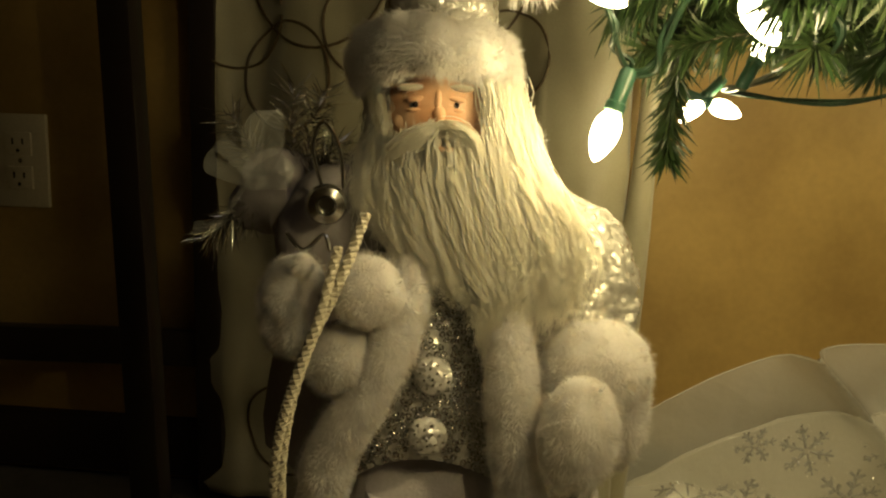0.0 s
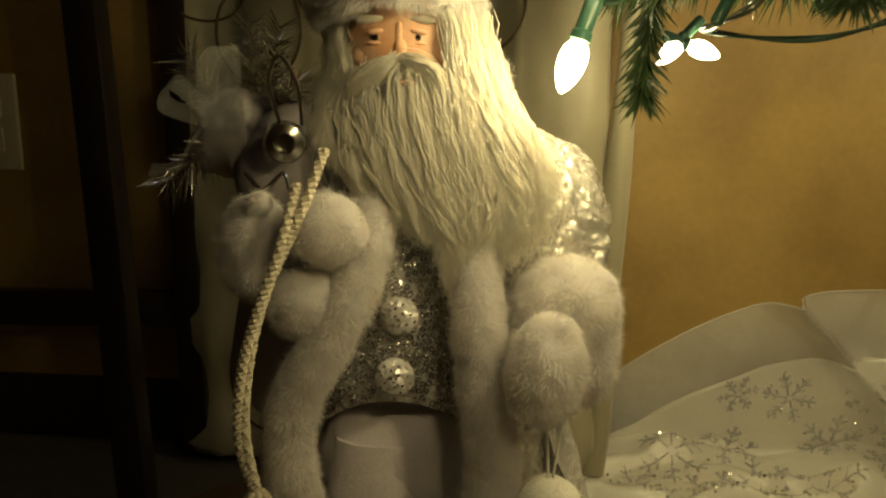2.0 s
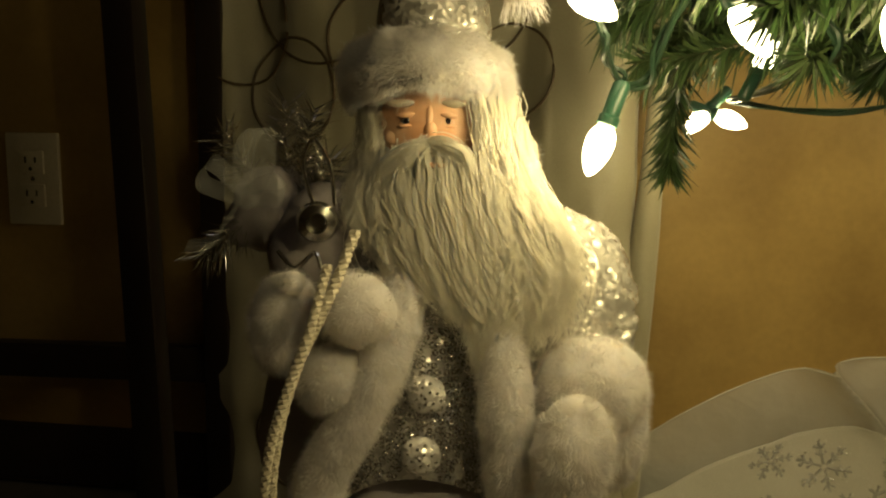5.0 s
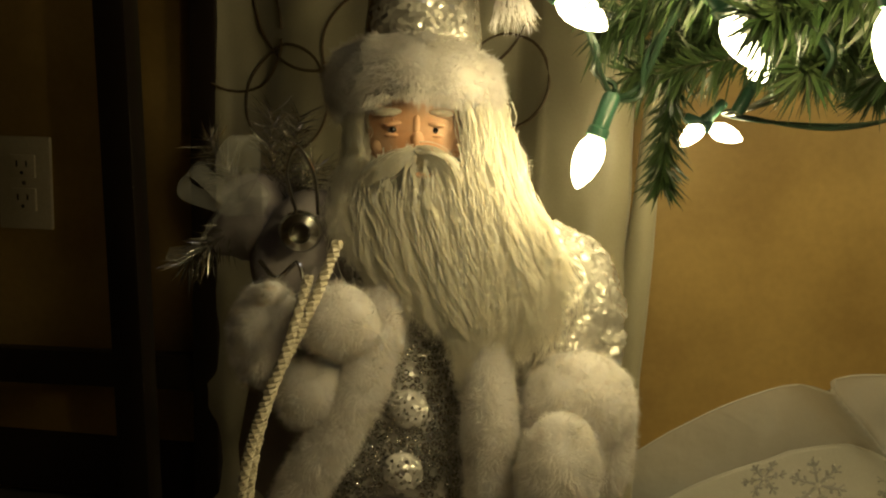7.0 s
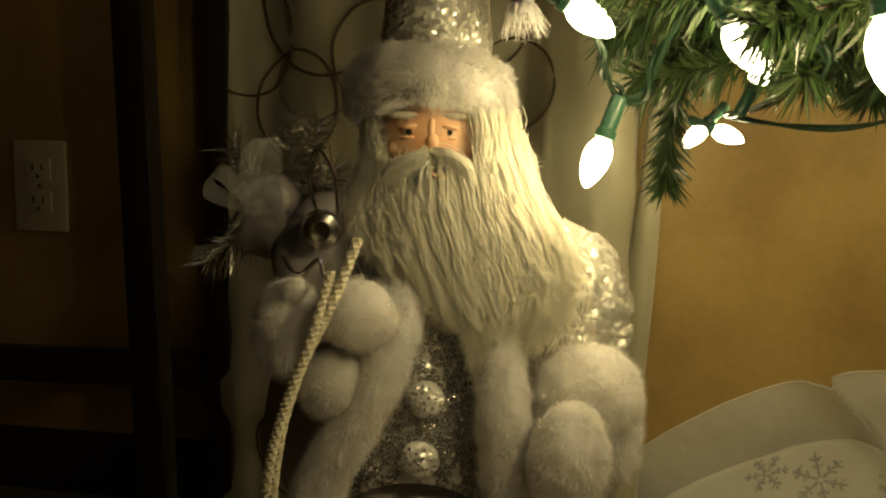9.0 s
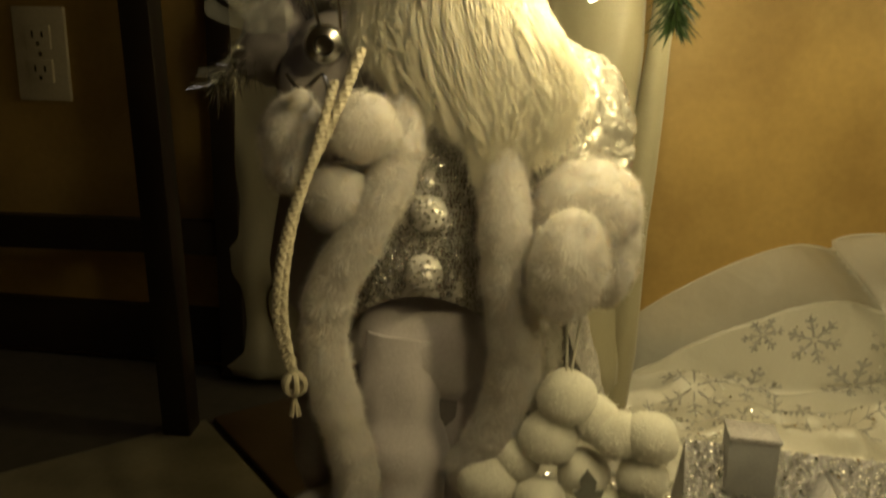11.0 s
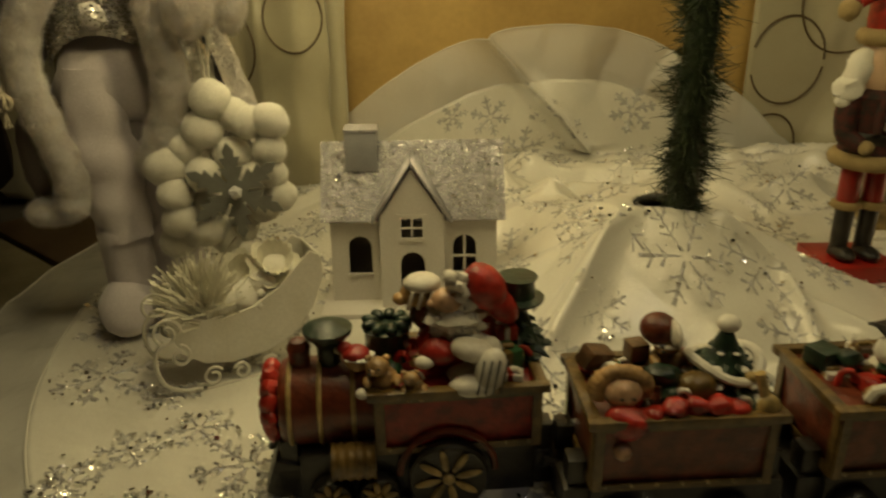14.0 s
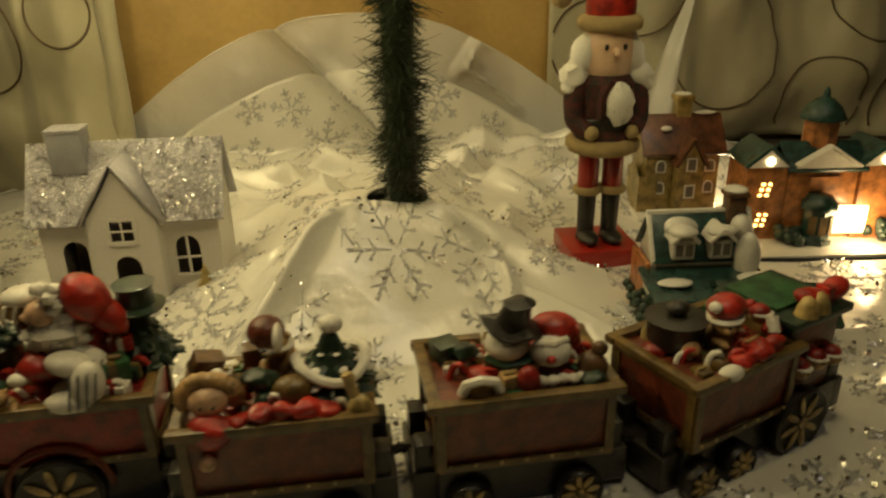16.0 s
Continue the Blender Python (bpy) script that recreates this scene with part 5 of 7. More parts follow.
tube(bm, smooth_path([(0.0, -0.015, -0.040), (-0.012, -0.018, -0.055), (-0.022, -0.02, -0.075)], 5), 0.0007, seg=5)
part("stem_wire", bm, SILVER, flake)

# ---------------------------------------------------------------- ornamental sleigh
sleigh = thing("sleigh_ornament", "white enamel sleigh ornament filled with ivory feathers and flowers", "sleigh", (0.112, 0.325, 0.004), 20)
sleigh.scale = (1.0, 1.0, 1.14)
bm = bmesh.new()
prof = [(-0.052, 0.066), (-0.058, 0.056), (-0.056, 0.044), (-0.048, 0.030), (-0.034, 0.020), (-0.012, 0.016), (0.015, 0.018), (0.038, 0.026), (0.056, 0.044), (0.066, 0.066), (0.064, 0.082), (0.056, 0.086), (0.046, 0.078), (0.030, 0.064), (0.008, 0.054), (-0.016, 0.050), (-0.034, 0.053), (-0.044, 0.060)]
for y in (-0.022, 0.020):
    plate(bm, prof, [], 0.002, Matrix.Translation((0, y, 0)))
part("side_panel", bm, ENAMEL, sleigh)
bm = bmesh.new()
line = smooth_path([(x, 0, z) for x, z in prof[:11]], 4)
rows = [[bm.verts.new((p.x, y, p.z + 0.001)) for y in (-0.021, 0.021)] for p in line]
for a, b in zip(rows, rows[1:]):
    bm.faces.new((a[0], a[1], b[1], b[0]))
ob = part("shell", bm, ENAMEL, sleigh, angle=180)
sol = ob.modifiers.new("thick", "SOLIDIFY")
sol.thickness = 0.0015


def curl(cx, cz, r, turns, start, y, n=26):
    return [(cx + r * (1 - 0.62 * k / n) * math.cos(start + turns * 2 * math.pi * k / n), y, cz + r * (1 - 0.62 * k / n) * math.sin(start + turns * 2 * math.pi * k / n)) for k in range(n)]


for y in (-0.026, 0.026):
    bm = bmesh.new()
    run = smooth_path([(0.066, y, 0.016), (0.05, y, 0.005), (0.0, y, 0.003), (-0.045, y, 0.004), (-0.066, y, 0.014), (-0.070, y, 0.034), (-0.062, y, 0.046)], 5)
    tube(bm, run, 0.0016, seg=7)
    part("runner", bm, ENAMEL, sleigh)
    for cx, cz, r, t, s in ((-0.060, 0.050, 0.011, 1.3, 0.0), (-0.052, 0.032, 0.008, -1.2, 1.5), (-0.030, 0.011, 0.0075, 1.3, 0.5), (-0.008, 0.010, 0.0065, -1.3, 2.6), (0.014, 0.010, 0.0065, 1.3, 0.5), (0.036, 0.013, 0.0075, -1.3, 2.6)):
        bm = bmesh.new()
        tube(bm, curl(cx, cz, r, t, s, y), 0.0013, seg=6)
        part("scroll", bm, ENAMEL, sleigh)
rnd = random.Random(31)
verts, faces = [], []
for k in range(1300):
    a = rnd.uniform(0.35, 2.9)
    where_x = rnd.choice((-0.030, -0.026))
    root = Vector((where_x + rnd.gauss(0, 0.004), rnd.gauss(0, 0.007), 0.042 + 0.3 * abs(where_x) + rnd.gauss(0, 0.003)))
    way = Vector((math.cos(a) * 0.8 - 0.2, rnd.gauss(-0.15, 0.35), math.sin(a) * 0.8)).normalized()
    e = root + way * rnd.uniform(0.020, 0.040)
    s = way.cross(Vector((rnd.gauss(0, 1), 1, rnd.gauss(0, 1)))).normalized() * 0.0006
    b = len(verts)
    verts += [root - s, root + s, e + s, e - s]
    faces.append((b, b + 1, b + 2, b + 3))
tagged(raw("feather_tuft", verts, faces, FEATHER, sleigh, "ivory feather tuft"), kind="stuff")


def petal_flower(c, size, parent, n=7, tilt=0.0):
    bm = bmesh.new()
    for ringn, (rad, lift) in enumerate(((1.0, 0.35), (0.65, 0.75))):
        for k in range(n):
            a = 2 * math.pi * k / n + ringn * 0.4
            m = Matrix.Translation(c) @ pose(0, 0, 0, 55 + tilt, 0, 0) @ Matrix.Rotation(a, 4, "Z")
            vs = []
            for i, (u, w) in enumerate(((0.1, 0.12), (0.4, 0.34), (0.75, 0.38), (1.0, 0.1))):
                for s in (-1, 0, 1):
                    vs.append(bm.verts.new(m @ Vector((size * rad * u, size * w * s, size * lift * u * u * (1.1 if s else 0.85)))))
            for i in range(3):
                for k2 in range(2):
                    bm.faces.new((vs[3 * i + k2], vs[3 * i + k2 + 1], vs[3 * i + k2 + 4], vs[3 * i + k2 + 3]))
    return part("flower", bm, FEATHER, parent, "ivory silk flower", angle=180)


petal_flower((0.032, 0.002, 0.070), 0.022, sleigh, 9, -15)
petal_flower((0.008, 0.008, 0.066), 0.020, sleigh, 9, 0)
for cx, cy, cz, cr in ((-0.012, -0.006, 0.055, 0.013), (0.004, -0.006, 0.055, 0.013), (0.020, -0.002, 0.060, 0.013), (-0.006, 0.010, 0.060, 0.012), (0.036, 0.004, 0.068, 0.012)):
    bm = bmesh.new()
    ell(bm, (cx, cy, cz), (cr * 1.2, cr, cr), seg=16, lump=0.3, freq=90)
    part("cotton_tuft", bm, POM, sleigh, "white cotton tuft")
for c in ((0.016, -0.016, 0.060), (0.022, -0.018, 0.056), (0.013, -0.02, 0.053)):
    bm = bmesh.new()
    ell(bm, c, 0.0032, seg=12)
    part("berry", bm, POM, sleigh, "pearl berry")

# ---------------------------------------------------------------- white card house
house = thing("card_house", "white cardboard house with silver glitter roof, chimney and gable", "toy house", (0.270, 0.438, 0.005), -8)
HW, HF, EAVE, RIDGE = 0.077, -0.032, 0.094, 0.152
bm = bmesh.new()
box(bm, (0.002, -0.004, 0.004), (0.176, 0.118, 0.008), bevel=0.0008)
part("base_board", bm, CARD, house)
bm = bmesh.new()
win_l = arch(-0.050, 0.036, 0.0215, 0.037)
win_r = arch(0.047, 0.036, 0.0215, 0.037)
plate(bm, rect(-HW, 0.008, HW, EAVE), [win_l, win_r, rect(-0.026, 0.0085, 0.024, 0.092)], 0.002, Matrix.Translation((0, HF, 0)))
part("front_wall", bm, CARD, house, angle=30)
bm = bmesh.new()
plate(bm, rect(-HW, 0.008, HW, EAVE), [], 0.002, Matrix.Translation((0, 0.032, 0)))
part("rear_wall", bm, CARD, house, angle=30)
for x in (-HW, HW - 0.002):
    bm = bmesh.new()
    m = Matrix.Translation((x + 0.002, 0, 0)) @ Matrix.Rotation(math.pi / 2, 4, "Z")
    plate(bm, [(-0.030, 0.008), (0.032, 0.008), (0.032, EAVE), (0.0, RIDGE - 0.004), (-0.030, EAVE)], [], 0.002, m)
    part("gable_end", bm, CARD, house, angle=30)
# porch with gable
bm = bmesh.new()
square = rect(-0.0115, 0.077, 0.0095, 0.097)
plate(bm, [(-0.030, 0.008), (0.028, 0.008), (0.028, 0.096), (-0.001, 0.141), (-0.030, 0.096)], [arch(-0.001, 0.0095, 0.022, 0.054), square], 0.002, Matrix.Translation((0, HF - 0.018, 0)))
part("porch_front", bm, CARD, house, angle=30)
for x in (-0.030, 0.026):
    bm = bmesh.new()
    box(bm, (x + 0.001, HF - 0.007, 0.054), (0.002, 0.018, 0.092))
    part("porch_side", bm, CARD, house)
bm = bmesh.new()
plate(bm, rect(-0.0145, 0.074, 0.0125, 0.100), [rect(-0.0105, 0.0778, -0.0018, 0.0862), rect(-0.0002, 0.0778, 0.0085, 0.0862), rect(-0.0105, 0.0878, -0.0018, 0.0962), rect(-0.0002, 0.0878, 0.0085, 0.0962)], 0.0012, Matrix.Translation((0, HF - 0.0195, 0)))
part("window_frame", bm, CARD, house, angle=30)
for x in (-0.050, 0.047):
    bm = bmesh.new()
    if x > 0:
        box(bm, (x, HF + 0.0005, 0.054), (0.0022, 0.0014, 0.036))
        box(bm, (x, HF + 0.0005, 0.052), (0.0210, 0.0014, 0.0020))
    box(bm, (x, HF - 0.001, 0.0352), (0.0235, 0.003, 0.0016))
    part("window_frame", bm, CARD, house)
# dark sheet behind the openings, coloured for the shade inside the house
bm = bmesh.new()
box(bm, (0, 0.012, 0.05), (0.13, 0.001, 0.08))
part("dark_interior_sheet", bm, WINDARK, house, "dark sheet for the shaded interior")
# roof
slope = math.degrees(math.atan2(RIDGE - EAVE, 0.036))
for sg, nm in ((-1, "roof_panel"), (1, "roof_panel")):
    bm = bmesh.new()
    ln = math.hypot(RIDGE - EAVE + 0.006, 0.041)
    box(bm, (0, sg * 0.0195, (RIDGE + EAVE) / 2 - 0.001), (0.168, ln, 0.0026), rot=(-sg * slope, 0, 0))
    part(nm, bm, ROOFGLIT, house, "silver glitter roof")
for sg in (-1, 1):
    bm = bmesh.new()
    vs = [bm.verts.new(v) for v in ((-0.001, HF - 0.022, 0.1465), (-0.001 + sg * 0.0345, HF - 0.022, 0.092), (-0.001 + sg * 0.0345, HF + 0.004, 0.092), (-0.001, -0.006, 0.1465))]
    bm.faces.new(vs if sg > 0 else vs[::-1])
    ob = part("gable_roof", bm, ROOFGLIT, house, "silver glitter gable roof")
    sol = ob.modifiers.new("thick", "SOLIDIFY")
    sol.thickness, sol.offset = 0.0024, 1
bm = bmesh.new()
box(bm, (-0.046, -0.006, 0.149), (0.029, 0.024, 0.036), bevel=0.0006)
ch = part("chimney", bm, CARDGREY, house, "grey card chimney")
bm = bmesh.new()
box(bm, (-0.046, -0.006, 0.1682), (0.0305, 0.0255, 0.003), bevel=0.0006)
part("chimney_cap", bm, ROOFGLIT, ch, "glitter chimney cap")

rnd = random.Random(77)
where = []
for k in range(4600):
    x, t = rnd.uniform(-0.083, 0.083), rnd.random()
    where.append(Vector((x, -0.0395 * (1 - t) - 0.0015, EAVE - 0.005 + (RIDGE - EAVE + 0.006) * t + 0.0025)))
verts, faces = flecks(where, 0.0008, rnd)
tagged(raw("glitter", verts, faces, MIRROR, house, "loose silver glitter"), kind="stuff")
verts, faces = flecks([p + Vector((0, -0.0004, 0.0006)) for p in where[::6]], 0.0012, rnd)
tagged(raw("glitter", verts, faces, SPARK, house, "bright silver glitter"), kind="stuff")

brush = thing("bottle_brush_tree", "small gold bottle-brush tree in front of the card house", "toy tree", (0.326, 0.372, 0.013))
rnd = random.Random(41)
verts, faces = [], []
for k in range(900):
    z = 0.042 * rnd.random() ** 1.2
    r = 0.0155 * (1 - z / 0.045) + 0.001
    a = rnd.uniform(0, 6.28)
    p = Vector((0, 0, z + 0.003))
    e = Vector((r * math.cos(a), r * math.sin(a), z + 0.001 + rnd.gauss(0, 0.002)))
    s = Vector((-math.sin(a), math.cos(a), 0)) * 0.0005
    b = len(verts)
    verts += [p - s, p + s, e + s, e - s]
    faces.append((b, b + 1, b + 2, b + 3))
tagged(raw("bristles", verts, faces, STRAW, brush), kind="stuff")
bm = bmesh.new()
cyl(bm, (0, 0, -0.0), (0, 0, 0.046), 0.0012, seg=8)
cyl(bm, (0, 0, -0.0), (0, 0, 0.003), 0.007, seg=14)
part("stem", bm, STRAW, brush)

# ---------------------------------------------------------------- resin train
def spoked_wheel(parent, x, y, z, r, spokes):
    bm = bmesh.new()
    m = Matrix.Translation((x, y, z)) @ pose(0, 0, 0, 90, 0, 0)
    lathe(bm, [(r * 0.3, -0.006), (r * 0.96, -0.006), (r, -0.004), (r, 0.002), (r * 0.94, 0.0035), (r * 0.86, 0.002), (r * 0.3, 0.001)], None, seg=24, m=m)
    w = part("wheel", bm, NEARBLACK, parent, "sooty resin wheel")
    bm = bmesh.new()
    for k in range(spokes):
        a = 2 * math.pi * k / spokes + 0.2
        ell(bm, (x + 0.52 * r * math.cos(a), y - 0.0025, z + 0.52 * r * math.sin(a)), (r * 0.34, 0.0016, r * (0.15 if r < 0.02 else 0.10)), rot=(0, -math.degrees(a), 0), seg=10)
    ell(bm, (x, y - 0.003, z), (r * 0.16, 0.003, r * 0.16), seg=10)
    part("spokes", bm, GOLD, w, "gold painted spokes")


def head(bm, c, r, skin, hat=None, brim=None, way=(-1, -0.5, 0)):
    """Toy head with cap; material slots are given by number."""
    c = Vector(c)
    d = Vector(way).normalized()
    ell(bm, c, r, skin, seg=14)
    ell(bm, c + d * r * 0.95, r * 0.22, skin, seg=8)
    if hat is not None:
        ell(bm, c + Vector((0, 0, r * 0.55)) - d * r * 0.15, (r * 1.02, r * 1.02, r * 0.8), hat, seg=14)
        ell(bm, c + Vector((0, 0, r * 1.0)) - d * r * 1.0, (r * 0.55, r * 0.55, r * 0.6), hat, seg=12)
        ell(bm, c + Vector((0, 0, r * 0.45)) + d * r * 0.1, (r * 1.12, r * 1.12, r * 0.28), brim, seg=14, lump=0.2, freq=200)
        ell(bm, c - d * r * 1.5 + Vector((0, 0, r * 0.7)), r * 0.35, brim, seg=8)


def bear(bm, c, r, fur, nose, rest=()):
    c = Vector(c)
    ell(bm, c, (r * 1.1, r, r * 1.2), fur, seg=14, lump=0.1, freq=150)
    ell(bm, c + Vector((-r * 0.3, -r * 0.4, r * 1.55)), r * 0.85, fur, seg=14)
    ell(bm, c + Vector((-r * 0.7, -r * 1.0, r * 1.45)), r * 0.38, fur, seg=10)
    ell(bm, c + Vector((-r * 0.85, -r * 1.3, r * 1.5)), r * 0.14, nose, seg=8)
    for s in (-1, 1):
        ell(bm, c + Vector((-r * 0.55 + s * r * 0.32, -r * 1.16, r * 1.80)), r * 0.12, nose, seg=6)
        ell(bm, c + Vector((-r * 0.3 + s * r * 0.6, -r * 0.1, r * 2.2)), r * 0.3, fur, seg=8)
        ell(bm, c + Vector((s * r * 1.0, -r * 0.7, r * 0.3)), (r * 0.35, r * 0.7, r * 0.35), fur, seg=10)
        ell(bm, c + Vector((s * r * 0.6, -r * 0.9, -r * 0.8)), (r * 0.42, r * 0.8, r * 0.42), fur, seg=10)


def cone_tree(bm, c, r, h, green, snow):
    c = Vector(c)
    for k in range(4):
        f = 1 - k * 0.22
        rr = r * f
        lathe(bm, [(rr, 0), (rr * 0.85, h * 0.10), (rr * 0.45, h * 0.34), (rr * 0.1, h * 0.36)], c + Vector((0, 0, h * 0.21 * k)), green, 11)
        for j in range(10):
            a = j * 0.628 + 0.3 * k
            out = Vector((math.cos(a), math.sin(a), 0))
            base = c + Vector((0, 0, h * (0.21 * k + 0.12)))
            tube(bm, [base + out * rr * 0.45, base + out * rr * 0.85 + Vector((0, 0, -h * 0.05)), base + out * rr * 1.22 + Vector((0, 0, -h * 0.13))], [rr * 0.16, rr * 0.17, rr * 0.02], green, 5)
        for j in range(6):
            a = j * 1.05 + k
            ell(bm, c + Vector((rr * 0.98 * math.cos(a), rr * 0.98 * math.sin(a), h * 0.21 * k + h * 0.06)), (rr * 0.22, rr * 0.22, rr * 0.10), snow, seg=7, lump=0.3, freq=200)


def parcel(bm, c, s, mi, band, turn=0):
    box(bm, c, s, mi, rot=(0, 0, turn), bevel=0.0008)
    box(bm, c, (s[0] * 0.22, s[1] * 1.03, s[2] * 1.03), band, rot=(0, 0, turn))
    ell(bm, (c[0] - s[0] * 0.15, c[1], c[2] + s[2] * 0.62), (s[0] * 0.24, s[1] * 0.14, s[2] * 0.16), band, seg=8)
    ell(bm, (c[0] + s[0] * 0.15, c[1], c[2] + s[2] * 0.62), (s[0] * 0.24, s[1] * 0.14, s[2] * 0.16), band, seg=8)


def heap(parent, x0, x1, y0, y1, z, seed, mats):
    """Small mixed toys that fill the wagon up to its rim."""
    r = random.Random(seed)
    for k in range(48):
        bm = bmesh.new()
        c = (r.uniform(x0, x1), r.uniform(y0, y1), z + r.uniform(-0.004, 0.010))
        kind = r.random()
        if kind < 0.4:
            ell(bm, c, (r.uniform(0.005, 0.008), r.uniform(0.005, 0.008), r.uniform(0.005, 0.009)), rot=(r.uniform(0, 90), 0, r.uniform(0, 90)), seg=12, lump=0.3, freq=170)
            part("toy", bm, r.choice(mats), parent)
        elif kind < 0.7:
            bm.free()
            bm = bmesh.new()
            parcel(bm, c, (0.011, 0.009, 0.010), 0, 1, r.uniform(0, 90))
            part("parcel", bm, [r.choice(mats), GOLD], parent)
        else:
            tube(bm, smooth_path([(c[0], c[1], c[2] - 0.008), (c[0] + 0.003, c[1], c[2] + 0.006), (c[0] + 0.007, c[1] - 0.002, c[2] + 0.009), (c[0] + 0.010, c[1] - 0.002, c[2] + 0.003)], 3), 0.0022, seg=8)
            part("candy_stick", bm, r.choice((WHITE, BRIGHTRED)), parent)


def wagon_body(parent, x0, x1, w, z0, z1, side):
    """Tapered box with an overhanging ochre rim and framed panels."""
    bm = bmesh.new()
    v = box(bm, ((x0 + x1) / 2, 0, (z0 + z1) / 2), (x1 - x0, 2 * w, z1 - z0), bevel=0.0015)
    for q in bm.verts:
        f = (q.co.z - z0) / (z1 - z0)
        q.co.x += (q.co.x - (x0 + x1) / 2) * 0.06 * (f - 0.5)
        q.co.y *= 1 + 0.08 * (f - 0.5)
        q.co += Vector((noise.noise(q.co * 90), noise.noise(q.co * 90 + Vector((5, 0, 0))), 0)) * 0.0008
    part("body", bm, side, parent)
    for sy in (-1, 1):
        bm = bmesh.new()
        plate(bm, rect(x0 - 0.001, z0 + 0.001, x1 + 0.001, z1), [rect(x0 + 0.0042, z0 + 0.005, x1 - 0.0042, z1 - 0.004)], 0.0016, Matrix.Translation((0, sy * (w + 0.0012) - 0.0008, 0)))
        part("side_frame", bm, OCHRE, parent, "ochre panel frame")
    for sx in (x0 - 0.0012, x1 + 0.0012):
        bm = bmesh.new()
        plate(bm, rect(-w, z0 + 0.001, w, z1), [rect(-w + 0.006, z0 + 0.007, w - 0.006, z1 - 0.005)], 0.0016, Matrix.Translation((sx + 0.0008, 0, 0)) @ Matrix.Rotation(math.pi / 2, 4, "Z"))
        part("end_frame", bm, OCHRE, parent, "ochre panel frame")
    bm = bmesh.new()
    for cx, cy, sx, sy in (((x0 + x1) / 2, -w - 0.001, x1 - x0 + 0.012, 0.007), ((x0 + x1) / 2, w + 0.001, x1 - x0 + 0.012, 0.007), (x0 - 0.0015, 0, 0.007, 2 * w), (x1 + 0.0015, 0, 0.007, 2 * w)):
        box(bm, (cx, cy, z1 + 0.0015), (sx, sy, 0.0055), bevel=0.0012)
    part("rim", bm, OCHRE, parent, "ochre rim")
    bm = bmesh.new()
    for k in range(7):
        ell(bm, (x0 + 0.006 + (x1 - x0 - 0.012) * k / 6, -w - 0.0022, z0 + 0.0045), 0.0012, seg=6)
    part("rivets", bm, GOLD, parent)


def chassis(parent, x0, x1, w, z0, z1):
    bm = bmesh.new()
    box(bm, ((x0 + x1) / 2, 0, (z0 + z1) / 2), (x1 - x0, 2 * w, z1 - z0), bevel=0.002)
    frame_ob = part("chassis", bm, NEARBLACK, parent, "dark sooty chassis")
    for end, out in ((x0, -1), (x1, 1)):
        bm = bmesh.new()
        box(bm, (end + out * 0.007, 0, z0 + 0.014), (0.016, 0.054, 0.024), bevel=0.002)
        part("buffer_beam", bm, NEARBLACK, frame_ob)
        for sy in (-0.017, 0.017):
            bm = bmesh.new()
            box(bm, (end + out * 0.0065, sy, z0 + 0.032), (0.011, 0.014, 0.022), bevel=0.0015)
            part("buffer", bm, NEARBLACK, frame_ob)
        bm = bmesh.new()
        tube(bm, [(end + out * 0.012, 0, z0 + 0.024), (end + out * 0.020, 0, z0 + 0.027), (end + out * 0.021, 0.003, z0 + 0.021)], 0.0026, seg=6)
        part("coupling_hook", bm, NEARBLACK, frame_ob)


TOYS = [BROWN, TAN, RED, BRIGHTRED, GREEN, DKGREEN, OCHRE, WHITE, GOLD]

# locomotive
loco = thing("toy_locomotive", "maroon resin toy steam locomotive carrying Santa and toys", "toy train", (0.230, 0.168, 0.002), -4, "toy train")
chassis(loco, -0.066, 0.078, 0.030, 0.004, 0.040)
wagon_body(loco, -0.018, 0.078, 0.033, 0.040, 0.080, RED)
bm = bmesh.new()
m = Matrix.Translation((-0.078, 0, 0.060)) @ pose(0, 0, 0, 0, 90, 0)
lathe(bm, [(0.020, 0.0), (0.026, 0.002), (0.0275, 0.006), (0.0275, 0.062)], None, seg=26, m=m)
part("boiler", bm, MAROON, loco, "maroon boiler", angle=60)
for x in (-0.070, -0.052, -0.032):
    bm = bmesh.new()
    tube(bm, [(x, 0.0278 * math.cos(a), 0.060 + 0.0278 * math.sin(a)) for a in [2 * math.pi * k / 28 for k in range(28)]], 0.0016, seg=6, closed=True)
    part("boiler_band", bm, GOLD, loco, "gold boiler band")
bm = bmesh.new()
for k in range(14):
    a = 2 * math.pi * k / 14
    ell(bm, (-0.082, 0.018 * math.cos(a), 0.062 + 0.018 * math.sin(a)), (0.006, 0.0075, 0.0075), seg=10, lump=0.3, freq=200)
part("wreath", bm, BRIGHTRED, loco, "red wreath on the boiler front")
bm = bmesh.new()
lathe(bm, [(0.0085, 0.084), (0.007, 0.087), (0.0072, 0.098), (0.009, 0.101), (0.0145, 0.107), (0.015, 0.110), (0.012, 0.1115), (0.004, 0.115)], (-0.046, 0, 0), seg=20)
part("chimney", bm, [DKGREEN], loco, "flared green chimney")
bm = bmesh.new()
lathe(bm, [(0.0072, 0.082), (0.0065, 0.094), (0.0075, 0.098), (0.005, 0.1025), (0.001, 0.104)], (-0.064, 0, 0), seg=16)
part("steam_dome", bm, MAROON, loco)
bm = bmesh.new()
tube(bm, [(-0.046 + 0.026 * t, -0.0345, 0.038) for t in (0, 0.1, 0.2, 0.3, 0.4, 0.5, 0.6, 0.7, 0.8, 0.9, 1)], [0.0105 if k % 2 else 0.0118 for k in range(11)], seg=16)
part("steam_cylinder", bm, [OCHRE], loco, "gold banded steam cylinder")
